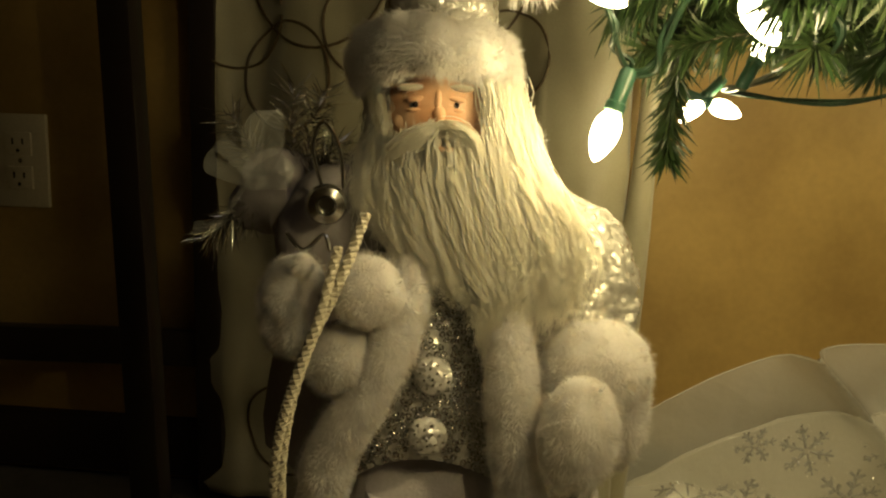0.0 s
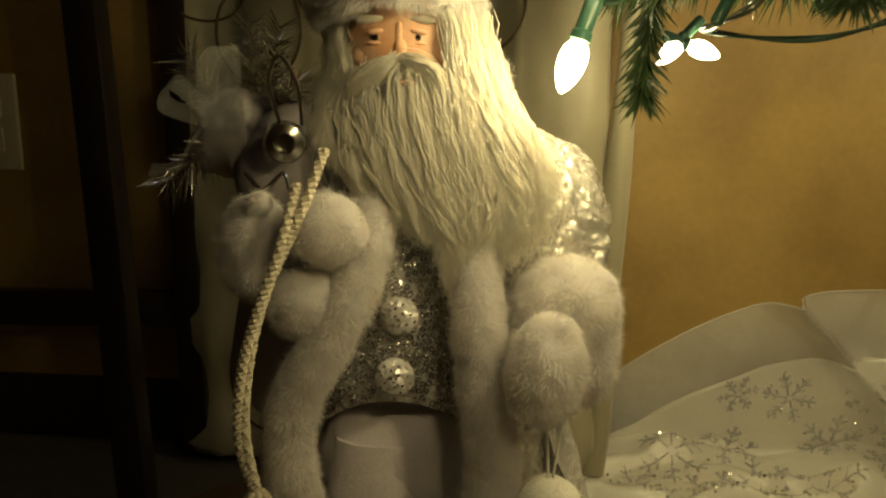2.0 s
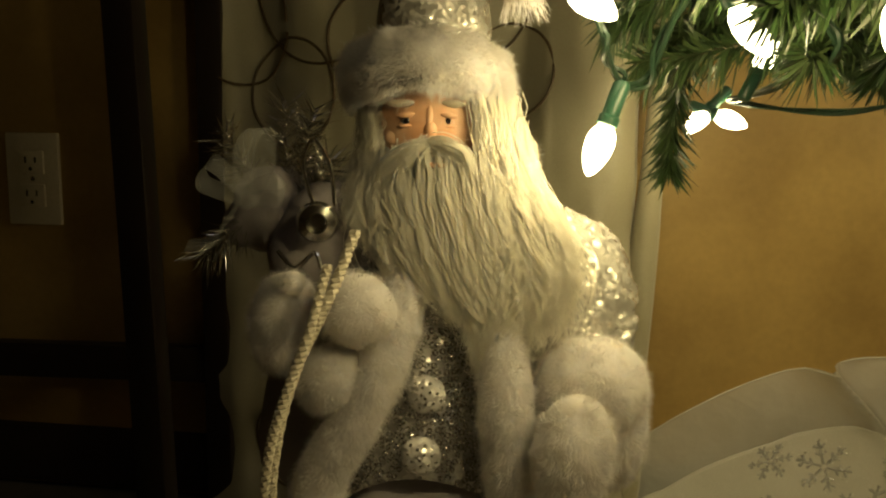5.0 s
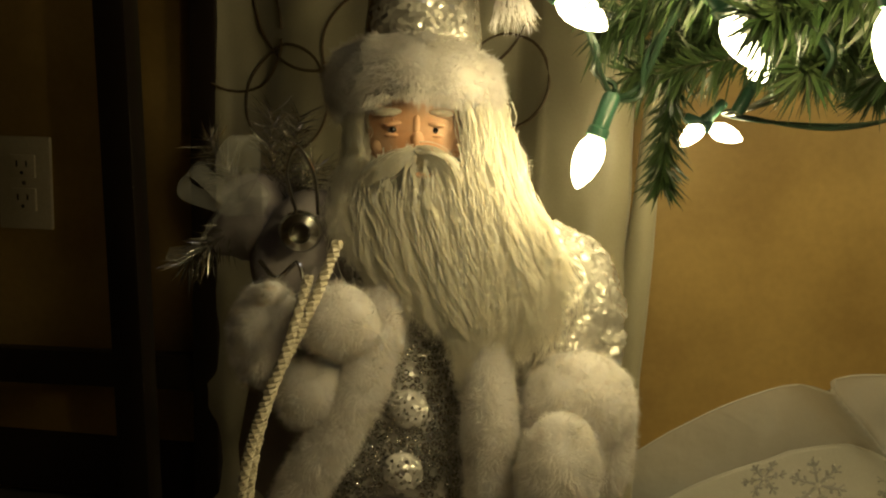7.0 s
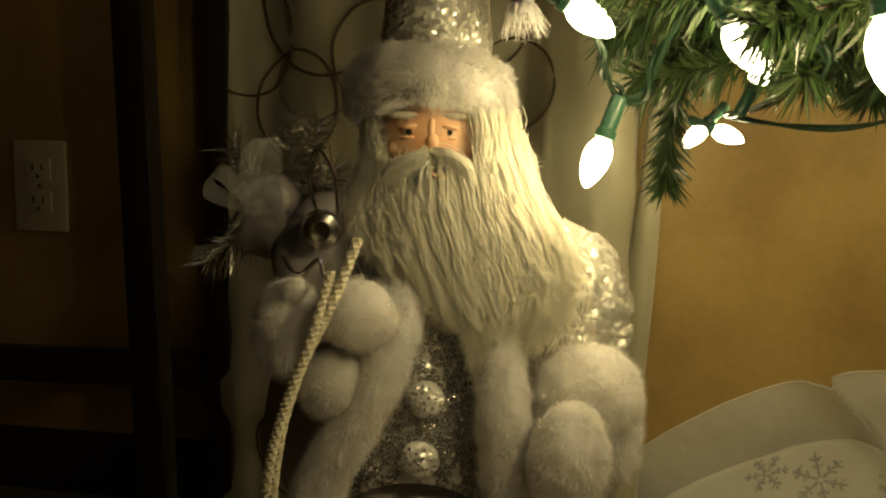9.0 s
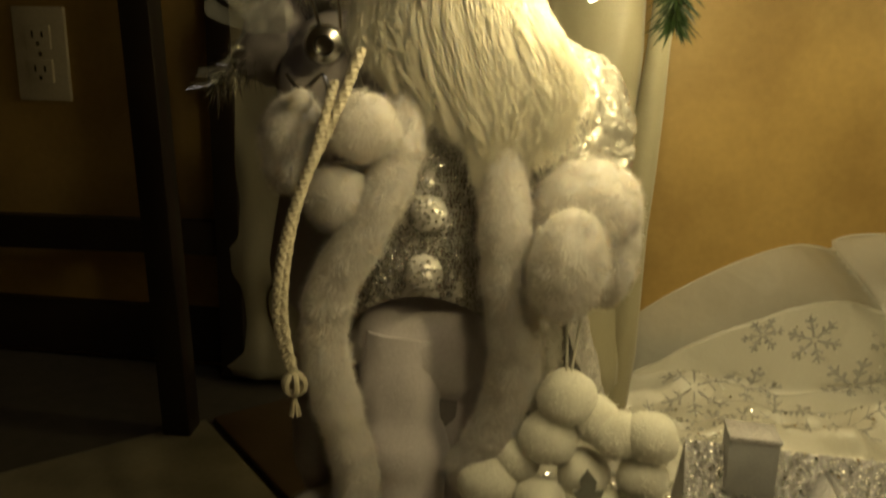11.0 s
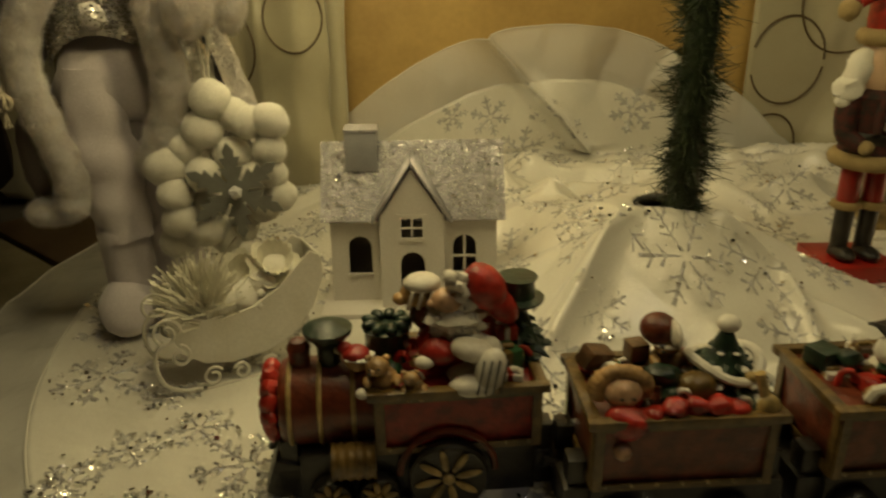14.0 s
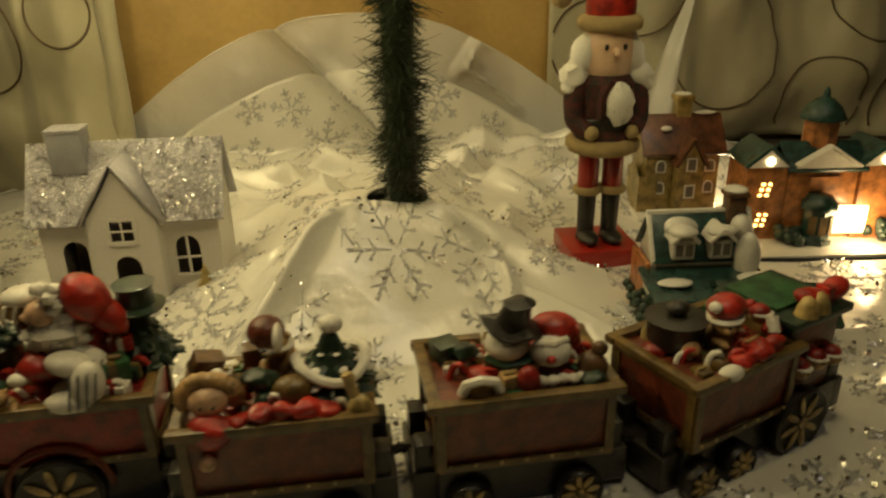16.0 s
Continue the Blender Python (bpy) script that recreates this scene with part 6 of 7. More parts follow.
bm = bmesh.new()
box(bm, (-0.074, 0, 0.020), (0.024, 0.054, 0.026), rot=(0, 18, 0), bevel=0.004)
part("cowcatcher", bm, NEARBLACK, loco)
bm = bmesh.new()
tube(bm, [(0.023 + 0.029 * math.cos(a), -0.0345, 0.026 + 0.029 * math.sin(a)) for a in [math.pi * k / 12 for k in range(13)]], 0.0022, seg=7)
part("wheel_arch", bm, MAROON, loco)
for x, z, r, n in ((-0.048, 0.0135, 0.0135, 8), (-0.019, 0.0135, 0.0135, 8), (0.023, 0.024, 0.0245, 8)):
    spoked_wheel(loco, x, -0.037, z, r, n)
    spoked_wheel(loco, x, 0.037, z, r, n)
heap(loco, -0.010, 0.072, -0.026, 0.026, 0.080, 3, TOYS)
bm = bmesh.new()  # seated figure
ell(bm, (0.028, 0.002, 0.100), (0.020, 0.017, 0.022), 0, lump=0.15, freq=120)
ell(bm, (0.042, 0.004, 0.106), (0.016, 0.015, 0.022), 0, lump=0.15, freq=120)
ell(bm, (0.020, -0.016, 0.104), (0.012, 0.009, 0.010), 0, rot=(0, 30, 0), lump=0.2, freq=140)
ell(bm, (0.011, -0.022, 0.100), (0.006, 0.005, 0.005), 2)
for dy in (-0.022, -0.007):
    ell(bm, (0.040, dy, 0.108), (0.014, 0.009, 0.009), 2, rot=(0, 24, 0), lump=0.1)
    ell(bm, (0.049, dy - 0.009, 0.096), (0.0095, 0.0095, 0.019), 2, rot=(0, 8, 0), lump=0.1)
    ell(bm, (0.040, dy - 0.009, 0.084), (0.016, 0.0085, 0.0080), 2, lump=0.12, freq=120)
    for k in range(4):
        box(bm, (0.042 + 0.0045 * k, dy - 0.0178, 0.097), (0.0008, 0.0016, 0.028), 4, rot=(0, 8, 0))
for k in range(34):
    # curls of the beard and of the cap's edge
    a, q = k * 2.39, 0.0032 * math.sqrt(k % 20)
    if k < 20:
        ell(bm, (0.032 + 1.2 * q * math.cos(a), -0.012 + 0.3 * q, 0.123 + q * math.sin(a)), 0.0046, 1, seg=9, lump=0.5, freq=240)
    else:
        ell(bm, (0.030 + 0.0035 * math.cos(a) + 0.010 * (k - 20) / 14, -0.006 + 0.004 * math.sin(a), 0.134 + 0.030 * (33 - k) / 14), 0.0048, 1, seg=9, lump=0.5, freq=240)
ell(bm, (0.032, -0.004, 0.124), (0.017, 0.013, 0.014), 1, lump=0.3, freq=160)
ell(bm, (0.026, -0.006, 0.141), (0.010, 0.009, 0.010), 3)
ell(bm, (0.017, -0.008, 0.140), 0.003, 3)
ell(bm, (0.049, -0.003, 0.148), (0.013, 0.013, 0.020), 5, rot=(0, -16, 0), lump=0.12, freq=100)
ell(bm, (0.059, -0.002, 0.132), (0.009, 0.010, 0.017), 5, rot=(0, -24, 0), lump=0.12, freq=100)
fuzz(bm, 2200, 0.0026, (1,), 1, 12, 0.0005)
part("santa_figure", bm, [RED, WHITE, WHITE, FLESH, NEARBLACK, BRIGHTRED], loco, "small seated Santa figure")
bm = bmesh.new()
ell(bm, (0.010, 0.008, 0.140), (0.012, 0.011, 0.011), 0, lump=0.1)
ell(bm, (0.012, 0.008, 0.149), (0.0125, 0.0115, 0.008), 1, lump=0.2)
for k in range(3):
    tube(bm, [(0.006 + 0.006 * k, -0.003, 0.147), (0.004 + 0.006 * k, -0.0045, 0.139), (0.003 + 0.006 * k, -0.002, 0.132)], 0.0012, 1, 6)
ell(bm, (-0.001, 0.006, 0.137), (0.005, 0.005, 0.005), 0)
ell(bm, (0.014, 0.010, 0.122), (0.010, 0.010, 0.014), 2)
part("child_figure", bm, [TAN, WHITE, MAROON], loco, "small toy figure in pale striped cap")
bm = bmesh.new()
bear(bm, (-0.014, -0.022, 0.088), 0.0085, 0, 1)
part("teddy_bear", bm, [TAN, NEARBLACK], loco, "tan teddy bear")
bm = bmesh.new()
bear(bm, (0.004, -0.028, 0.084), 0.006, 0, 1)
part("teddy_bear", bm, [TAN, NEARBLACK], loco, "tan teddy bear")
bm = bmesh.new()
head(bm, (-0.028, -0.012, 0.098), 0.0085, 2, 0, 1, (1, -0.4, 0))
ell(bm, (-0.026, -0.030, 0.082), 0.0042, 1, seg=10)
part("toy_head", bm, [RED, WHITE, TAN], loco, "small head in red cap")
bm = bmesh.new()
lathe(bm, [(0.010, 0.088), (0.014, 0.094), (0.014, 0.106), (0.016, 0.110), (0.012, 0.112)], (-0.010, 0.012, 0), seg=16)
for k in range(9):
    ell(bm, (-0.010 + 0.011 * math.cos(k * 0.7), 0.012 + 0.011 * math.sin(k * 0.7), 0.114), (0.006, 0.004, 0.004), rot=(0, 0, k * 40), seg=8)
part("planter", bm, DKGREEN, loco, "dark green planter")
bm = bmesh.new()
cone_tree(bm, (0.070, 0.012, 0.084), 0.021, 0.056, 0, 0)
part("toy_fir", bm, [DKGREEN], loco, "dark green toy fir")
bm = bmesh.new()
lathe(bm, [(0.0165, 0.128), (0.0170, 0.130), (0.0115, 0.132), (0.0105, 0.143), (0.0125, 0.148), (0.003, 0.149)], (0.072, 0.012, 0), seg=18)
part("toy_hat", bm, DKGREEN, loco, "dark green toy hat")
bm = bmesh.new()
parcel(bm, (0.058, -0.016, 0.096), (0.020, 0.016, 0.016), 0, 1, 25)
part("parcel", bm, [GREEN, OCHRE], loco, "green wrapped parcel")
bm = bmesh.new()
parcel(bm, (0.062, -0.026, 0.086), (0.014, 0.010, 0.010), 0, 1, -15)
part("parcel", bm, [WHITE, RED], loco, "white parcel with red band")
bm = bmesh.new()
parcel(bm, (0.062, 0.0, 0.108), (0.014, 0.012, 0.012), 0, 1, 10)
part("parcel", bm, [RED, WHITE], loco, "red parcel with white band")


def wagon(at, turn, label, x0=-0.050, x1=0.050, w=0.034):
    th = thing("toy_wagon", label, "toy train", at, turn, "toy train")
    chassis(th, x0, x1, 0.030, 0.006, 0.036)
    wagon_body(th, x0, x1, w, 0.036, 0.080, MAROON)
    return th


car = wagon((0.379, 0.116, 0.002), -6, "maroon resin toy wagon with doll, bear and toy fir")
for x in (-0.032, 0.032):
    spoked_wheel(car, x, -0.036, 0.0135, 0.0145, 8)
    spoked_wheel(car, x, 0.036, 0.0135, 0.0145, 8)
heap(car, -0.044, 0.044, -0.026, 0.028, 0.081, 8, TOYS)
bm = bmesh.new()
for k in range(16):
    a = math.radians(-20 + 220 * k / 15)
    ell(bm, (-0.034 + 0.0135 * math.cos(a), -0.018, 0.098 + 0.0125 * math.sin(a)), 0.0055, 0, seg=9, lump=0.3, freq=200)
ell(bm, (-0.034, -0.022, 0.097), (0.011, 0.009, 0.011), 1)
ell(bm, (-0.037, -0.031, 0.098), 0.0012, 3, seg=6)
ell(bm, (-0.030, -0.031, 0.098), 0.0012, 3, seg=6)
ell(bm, (-0.032, -0.030, 0.080), (0.014, 0.010, 0.011), 2, lump=0.3, freq=120)
for x, z, rr in ((-0.018, 0.084, 0.008), (-0.006, 0.089, 0.0085), (0.006, 0.090, 0.008), (0.018, 0.089, 0.009), (0.029, 0.085, 0.008)):
    ell(bm, (x, -0.030, z), (rr, rr * 0.8, rr * 0.75), 2, rot=(0, x * 900, 20), lump=0.45, freq=140)
ell(bm, (-0.036, -0.037, 0.064), 0.005, 1, seg=10)
part("rag_doll", bm, [TAN, FLESH, BRIGHTRED, NEARBLACK], car, "rag doll in red dress")
bm = bmesh.new()
bear(bm, (0.004, 0.014, 0.096), 0.010, 0, 1)
ell(bm, (-0.004, 0.014, 0.122), (0.011, 0.011, 0.012), 2)
ell(bm, (0.001, 0.011, 0.113), (0.011, 0.011, 0.003), 3)
ell(bm, (0.003, 0.006, 0.122), (0.003, 0.011, 0.010), 3)
part("teddy_bear", bm, [TAN, NEARBLACK, MAROON, WHITE], car, "teddy bear in maroon and white cap")
bm = bmesh.new()
cone_tree(bm, (0.032, 0.002, 0.082), 0.027, 0.044, 0, 1)
tube(bm, [(0.032 + 0.020 * math.cos(a), 0.002 + 0.020 * math.sin(a), 0.102 + 0.005 * math.sin(2 * a + 1)) for a in [2 * math.pi * k / 24 for k in range(24)]], 0.0034, 1, 8, closed=True)
ell(bm, (0.033, 0.004, 0.131), 0.007, 1, lump=0.2)
ell(bm, (0.041, -0.016, 0.100), 0.004, 2, seg=8)
part("toy_fir", bm, [DKGREEN, WHITE, GOLD], car, "toy fir with white garland")
bm = bmesh.new()
ell(bm, (0.010, -0.016, 0.094), (0.012, 0.010, 0.012), seg=14, lump=0.15)
part("toy_drum", bm, OCHRE, car)
bm = bmesh.new()
ell(bm, (-0.008, -0.010, 0.100), (0.011, 0.008, 0.009), seg=14, lump=0.35, freq=150)
part("holly_sprig", bm, DKGREEN, car)
bm = bmesh.new()
box(bm, (-0.040, 0.016, 0.098), (0.018, 0.014, 0.016), rot=(10, 20, 20), bevel=0.003)
box(bm, (-0.014, 0.020, 0.100), (0.012, 0.012, 0.014), rot=(0, 0, 10), bevel=0.001)
part("toy_block", bm, BROWN, car)
bm = bmesh.new()
ell(bm, (0.046, -0.030, 0.084), (0.007, 0.005, 0.008), seg=12)
tube(bm, [(0.044, -0.028, 0.090), (0.040, -0.026, 0.104)], 0.003, seg=8)
part("gold_horn", bm, GOLD, car, "gold toy horn")

car = wagon((0.517, 0.103, 0.002), -5, "maroon resin toy wagon with snowmen and teddy bear", -0.051, 0.051)
for x in (-0.033, 0.033):
    spoked_wheel(car, x, -0.036, 0.0135, 0.0145, 8)
    spoked_wheel(car, x, 0.036, 0.0135, 0.0145, 8)
heap(car, -0.044, 0.044, -0.026, 0.028, 0.080, 15, TOYS)
bm = bmesh.new()
ell(bm, (-0.004, 0.0, 0.088), (0.014, 0.012, 0.012), 0, lump=0.1)
ell(bm, (-0.005, -0.005, 0.106), (0.0135, 0.0125, 0.0125), 0)
ell(bm, (-0.010, -0.012, 0.107), (0.003, 0.004, 0.003), 3, seg=8)
tube(bm, [(-0.017, -0.006, 0.096), (-0.008, -0.013, 0.094), (0.004, -0.012, 0.094), (0.010, -0.004, 0.096)], 0.0042, 2, 8)
m = Matrix.Translation((-0.002, 0.0, 0.115)) @ pose(0, 0, 0, 0, 14, 0)
lathe(bm, [(0.005, 0.003), (0.0185, 0.001), (0.019, 0.003), (0.0105, 0.006), (0.0085, 0.018), (0.010, 0.022), (0.003, 0.0225)], None, 1, 18, m)
for v in bm.verts:
    if v.co.z > 0.113:
        v.co.z += 0.003 * math.sin(v.co.x * 240) + 0.0025 * math.cos(v.co.y * 260)
part("snowman", bm, [WHITE, NEARBLACK, GREEN, RED], car, "snowman in battered black hat")
bm = bmesh.new()
ell(bm, (0.021, -0.004, 0.084), (0.014, 0.011, 0.010), 0, lump=0.15)
ell(bm, (0.020, -0.010, 0.100), (0.0125, 0.0115, 0.0115), 0)
ell(bm, (0.017, -0.0215, 0.101), 0.0030, 1, seg=8)
ell(bm, (0.027, 0.004, 0.109), (0.015, 0.012, 0.012), 1, rot=(0, 25, 0), lump=0.15)
for k in range(7):
    ell(bm, (0.006 + 0.006 * k, -0.024 + 0.001 * (k % 2), 0.085), 0.0042, 0, seg=8, lump=0.3, freq=200)
ell(bm, (0.036, 0.004, 0.098), (0.007, 0.008, 0.012), 1)
tube(bm, [(0.010, -0.011, 0.109), (0.020, -0.016, 0.110), (0.029, -0.010, 0.108)], 0.003, 0, 8)
tube(bm, [(0.012, -0.014, 0.090), (0.022, -0.016, 0.089), (0.030, -0.011, 0.090)], 0.003, 2, 8)
part("snowman", bm, [WHITE, BRIGHTRED, MAROON, NEARBLACK], car, "snowman in orange-red cap")
bm = bmesh.new()
ell(bm, (-0.026, -0.026, 0.086), (0.010, 0.008, 0.009), 0)
tube(bm, [(-0.036, -0.030, 0.088), (-0.034, -0.031, 0.096), (-0.026, -0.032, 0.099), (-0.018, -0.031, 0.096), (-0.015, -0.030, 0.087)], 0.0034, 1, 8)
part("teddy_bear", bm, [TAN, WHITE], car, "teddy bear in pale hood")
bm = bmesh.new()
ell(bm, (0.003, -0.026, 0.090), (0.007, 0.006, 0.012), 0, lump=0.2)
ell(bm, (-0.006, -0.031, 0.080), (0.008, 0.005, 0.006), 1)
part("stocking", bm, [RED, GREEN], car, "red and green stocking")
bm = bmesh.new()
ell(bm, (0.043, -0.018, 0.088), (0.009, 0.009, 0.014), seg=12, lump=0.1)
ell(bm, (0.047, -0.018, 0.104), (0.005, 0.004, 0.006), seg=10)
part("toy_squirrel", bm, BROWN, car, "brown toy animal")
bm = bmesh.new()
box(bm, (-0.038, 0.014, 0.092), (0.016, 0.016, 0.014), rot=(0, 0, 20), bevel=0.001)
ell(bm, (-0.028, 0.004, 0.096), (0.009, 0.007, 0.007), lump=0.35, freq=150)
part("holly_box", bm, DKGREEN, car)

car = thing("toy_caboose", "maroon resin toy caboose with green roof and bear in red cap", "toy train", (0.664, 0.101, 0.002), 16, "toy train")
chassis(car, -0.066, 0.078, 0.030, 0.006, 0.036)
wagon_body(car, -0.066, 0.020, 0.034, 0.036, 0.080, MAROON)
bm = bmesh.new()
box(bm, (0.048, 0.0, 0.062), (0.048, 0.054, 0.056), bevel=0.003)
part("cabin", bm, MAROON, car)
bm = bmesh.new()
box(bm, (0.048, 0.0, 0.0925), (0.060, 0.064, 0.006), bevel=0.002)
cabin_roof = part("roof", bm, DKGREEN, car, "dark green cabin roof")
bm = bmesh.new()
box(bm, (0.046, 0.006, 0.0965), (0.046, 0.040, 0.003), bevel=0.001)
part("roof_panel", bm, GREEN, cabin_roof, "lighter green roof panel")
for x, z, r, n in ((-0.057, 0.0135, 0.0135, 8), (-0.024, 0.0135, 0.0135, 8), (0.032, 0.024, 0.0245, 8)):
    spoked_wheel(car, x, -0.037, z, r, n)
    spoked_wheel(car, x, 0.037, z, r, n)
heap(car, -0.058, 0.012, -0.026, 0.028, 0.081, 22, TOYS)
bm = bmesh.new()
lathe(bm, [(0.016, 0.084), (0.018, 0.090), (0.018, 0.104), (0.020, 0.107), (0.012, 0.109)], (-0.040, 0.010, 0), seg=18)
ell(bm, (-0.040, 0.010, 0.114), (0.008, 0.007, 0.006), seg=10)
part("black_kettle", bm, NEARBLACK, car, "black toy kettle")
bm = bmesh.new()
bear(bm, (-0.016, -0.006, 0.088), 0.010, 0, 1)
ell(bm, (-0.016, -0.006, 0.116), (0.013, 0.011, 0.010), 2)
ell(bm, (-0.028, -0.008, 0.120), 0.0045, 3, seg=10)
ell(bm, (-0.018, -0.008, 0.108), (0.012, 0.011, 0.0032), 3)
for x, y, z, rr in ((-0.026, -0.031, 0.086, 0.008), (-0.012, -0.031, 0.090, 0.009), (0.002, -0.029, 0.090, 0.008), (0.010, -0.022, 0.096, 0.007)):
    ell(bm, (x, y, z), (rr, rr * 0.8, rr * 0.8), 2, lump=0.45, freq=140)
ell(bm, (-0.040, -0.034, 0.084), (0.009, 0.006, 0.006), 3)
tube(bm, [(0.006, -0.026, 0.096), (0.010, -0.020, 0.106)], 0.004, 3, 8)
part("teddy_bear", bm, [TAN, NEARBLACK, BRIGHTRED, WHITE], car, "teddy bear in red cap and coat")
bm = bmesh.new()
head(bm, (0.010, -0.012, 0.102), 0.007, 0, 1, 2, (0.3, -1, 0))
part("toy_head", bm, [TAN, RED, WHITE], car, "small head in red cap")
bm = bmesh.new()
for s in (-1, 1):
    ell(bm, (0.060 + s * 0.012, -0.020, 0.103), (0.013, 0.008, 0.006), rot=(0, -12 * s, 12 * s), seg=14, lump=0.15)
box(bm, (0.060, -0.021, 0.103), (0.007, 0.010, 0.010), bevel=0.001)
part("bow", bm, BRIGHTRED, car, "red bow")
for x in (0.046, 0.058):
    bm = bmesh.new()
    lathe(bm, [(0.0075, 0.0955), (0.0065, 0.1005), (0.004, 0.1065), (0.001, 0.1085)], (x - 0.010, -0.026, 0), seg=14)
    part("bell", bm, GOLD, car, "gold bell")
bm = bmesh.new()
for x, z in ((0.028, 0.068), (0.044, 0.070), (0.060, 0.068)):
    head(bm, (x, -0.034, z - 0.006), 0.006, 0, 1, 2, (0, -1, 0))
part("toy_head", bm, [TAN, RED, WHITE], car)

# the loads sit low in the wagons
LOADS = ("santa_figure", "child_figure", "teddy_bear", "toy_head", "planter", "toy_fir", "parcel", "rag_doll", "toy_drum", "holly_sprig", "toy_block", "snowman", "stocking", "toy_squirrel", "holly_box", "black_kettle", "toy", "toy_hat", "candy_stick")
for ob in list(scene.objects):
    if ob.parent and ob.parent.name.split(".")[0] in ("toy_locomotive", "toy_wagon", "toy_caboose") and ob.name.split(".")[0] in LOADS:
        for v in ob.data.vertices:
            if v.co.z > 0.078:
                v.co.z = 0.078 + (v.co.z - 0.078) * 0.78

# ---------------------------------------------------------------- nutcracker
bm = bmesh.new()
N = Matrix.Translation((0.716, 0.402, 0.008)) @ pose(0, 0, 0, 0, 0, -8)
box(bm, (0, 0, 0.009), (0.072, 0.072, 0.018), 0, bevel=0.0015)
for x in (-0.0125, 0.0125):
    ell(bm, (x, -0.010, 0.024), (0.0105, 0.018, 0.007), 1, seg=16)
    lathe(bm, [(0.0095, 0.020), (0.0085, 0.03), (0.0095, 0.068), (0.009, 0.070)], (x, 0, 0), 1, 18)
    lathe(bm, [(0.009, 0.07), (0.0105, 0.074), (0.0105, 0.118), (0.009, 0.122)], (x, 0, 0), 0, 18)
    tube(bm, [(x + 0.0105 * math.cos(a), 0.0105 * math.sin(a), 0.073) for a in [2 * math.pi * k / 16 for k in range(16)]], 0.0045, 2, 8, closed=True)
lathe(bm, [(0.026, 0.116), (0.031, 0.120), (0.029, 0.132), (0.0245, 0.142), (0.026, 0.165), (0.027, 0.182), (0.020, 0.190)], (0, 0, 0), 3, 24)
tube(bm, [(0.029 * math.cos(a), 0.029 * math.sin(a), 0.121) for a in [2 * math.pi * k / 24 for k in range(24)]], 0.008, 2, 10, closed=True)
lathe(bm, [(0.0265, 0.138), (0.0275, 0.140), (0.0275, 0.147), (0.026, 0.149)], (0, 0, 0), 1, 22)
for s in (-1, 1):
    tube(bm, smooth_path([(s * 0.025, 0, 0.180), (s * 0.0315, -0.003, 0.165), (s * 0.031, -0.009, 0.145), (s * 0.022, -0.022, 0.138)], 4), [0.0105, 0.0108, 0.011, 0.011, 0.011, 0.0105, 0.010, 0.010, 0.0095, 0.009, 0.0085, 0.008, 0.0075], 3, 12)
    ell(bm, (s * 0.020, -0.026, 0.137), 0.0070, 2, seg=12, lump=0.15)
ell(bm, (0.005, -0.029, 0.164), (0.013, 0.009, 0.021), 4, lump=0.2, freq=150)
tube(bm, [(-0.004, -0.024, 0.186), (-0.012, -0.026, 0.170), (-0.012, -0.026, 0.150)], [0.006, 0.005, 0.004], 3, 8)
lathe(bm, [(0.018, 0.186), (0.0225, 0.192), (0.0235, 0.215), (0.022, 0.232), (0.018, 0.236)], (0, 0, 0), 5, 24)
ell(bm, (0.0, -0.0255, 0.212), (0.0035, 0.007, 0.0045), 5, seg=10)
for s in (-1, 1):
    ell(bm, (s * 0.0088, -0.0222, 0.216), (0.0022, 0.0018, 0.0030), 1, seg=8)
    ell(bm, (s * 0.023, 0.002, 0.206), (0.013, 0.015, 0.025), 4, rot=(0, s * -18, 0), lump=0.25, freq=110)
    ell(bm, (s * 0.031, 0.000, 0.188), (0.014, 0.014, 0.013), 4, rot=(0, s * 25, 0), lump=0.35, freq=110)
    ell(bm, (s * 0.036, -0.003, 0.180), (0.009, 0.008, 0.007), 4, rot=(0, s * 35, 0), lump=0.4, freq=140)
ell(bm, (0, 0.014, 0.206), (0.02, 0.010, 0.026), 4, lump=0.2)
tube(bm, [(0.0235 * math.cos(a), 0.0235 * math.sin(a), 0.236) for a in [2 * math.pi * k / 24 for k in range(24)]], 0.0075, 2, 10, closed=True)
lathe(bm, [(0.022, 0.236), (0.0235, 0.250), (0.022, 0.272), (0.016, 0.284), (0.006, 0.289)], (0, 0, 0), 6, 22)
tube(bm, smooth_path([(-0.004, 0, 0.280), (-0.024, -0.004, 0.276), (-0.040, -0.006, 0.266)], 5), [0.011 - 0.0006 * k for k in range(11)], 6, 12)
ell(bm, (-0.049, -0.007, 0.260), 0.0095, 2, lump=0.2, freq=140)
fuzz(bm, 1500, 0.004, (2, 4), 2, 9, 0.0003)
for f in bm.faces:
    if f.material_index == 2 and len(f.verts) == 3 and f.calc_center_median().z > 0.18 and f.calc_center_median().z < 0.228:
        f.material_index = 4
bmesh.ops.transform(bm, matrix=N, verts=bm.verts[:])
tagged(part("nutcracker", bm, [REDPAINT, NEARBLACK, GOLDFUR, PLAID, POM, PALESKIN, BRIGHTRED]), "wooden nutcracker soldier in red plaid coat on red base", "nutcracker")

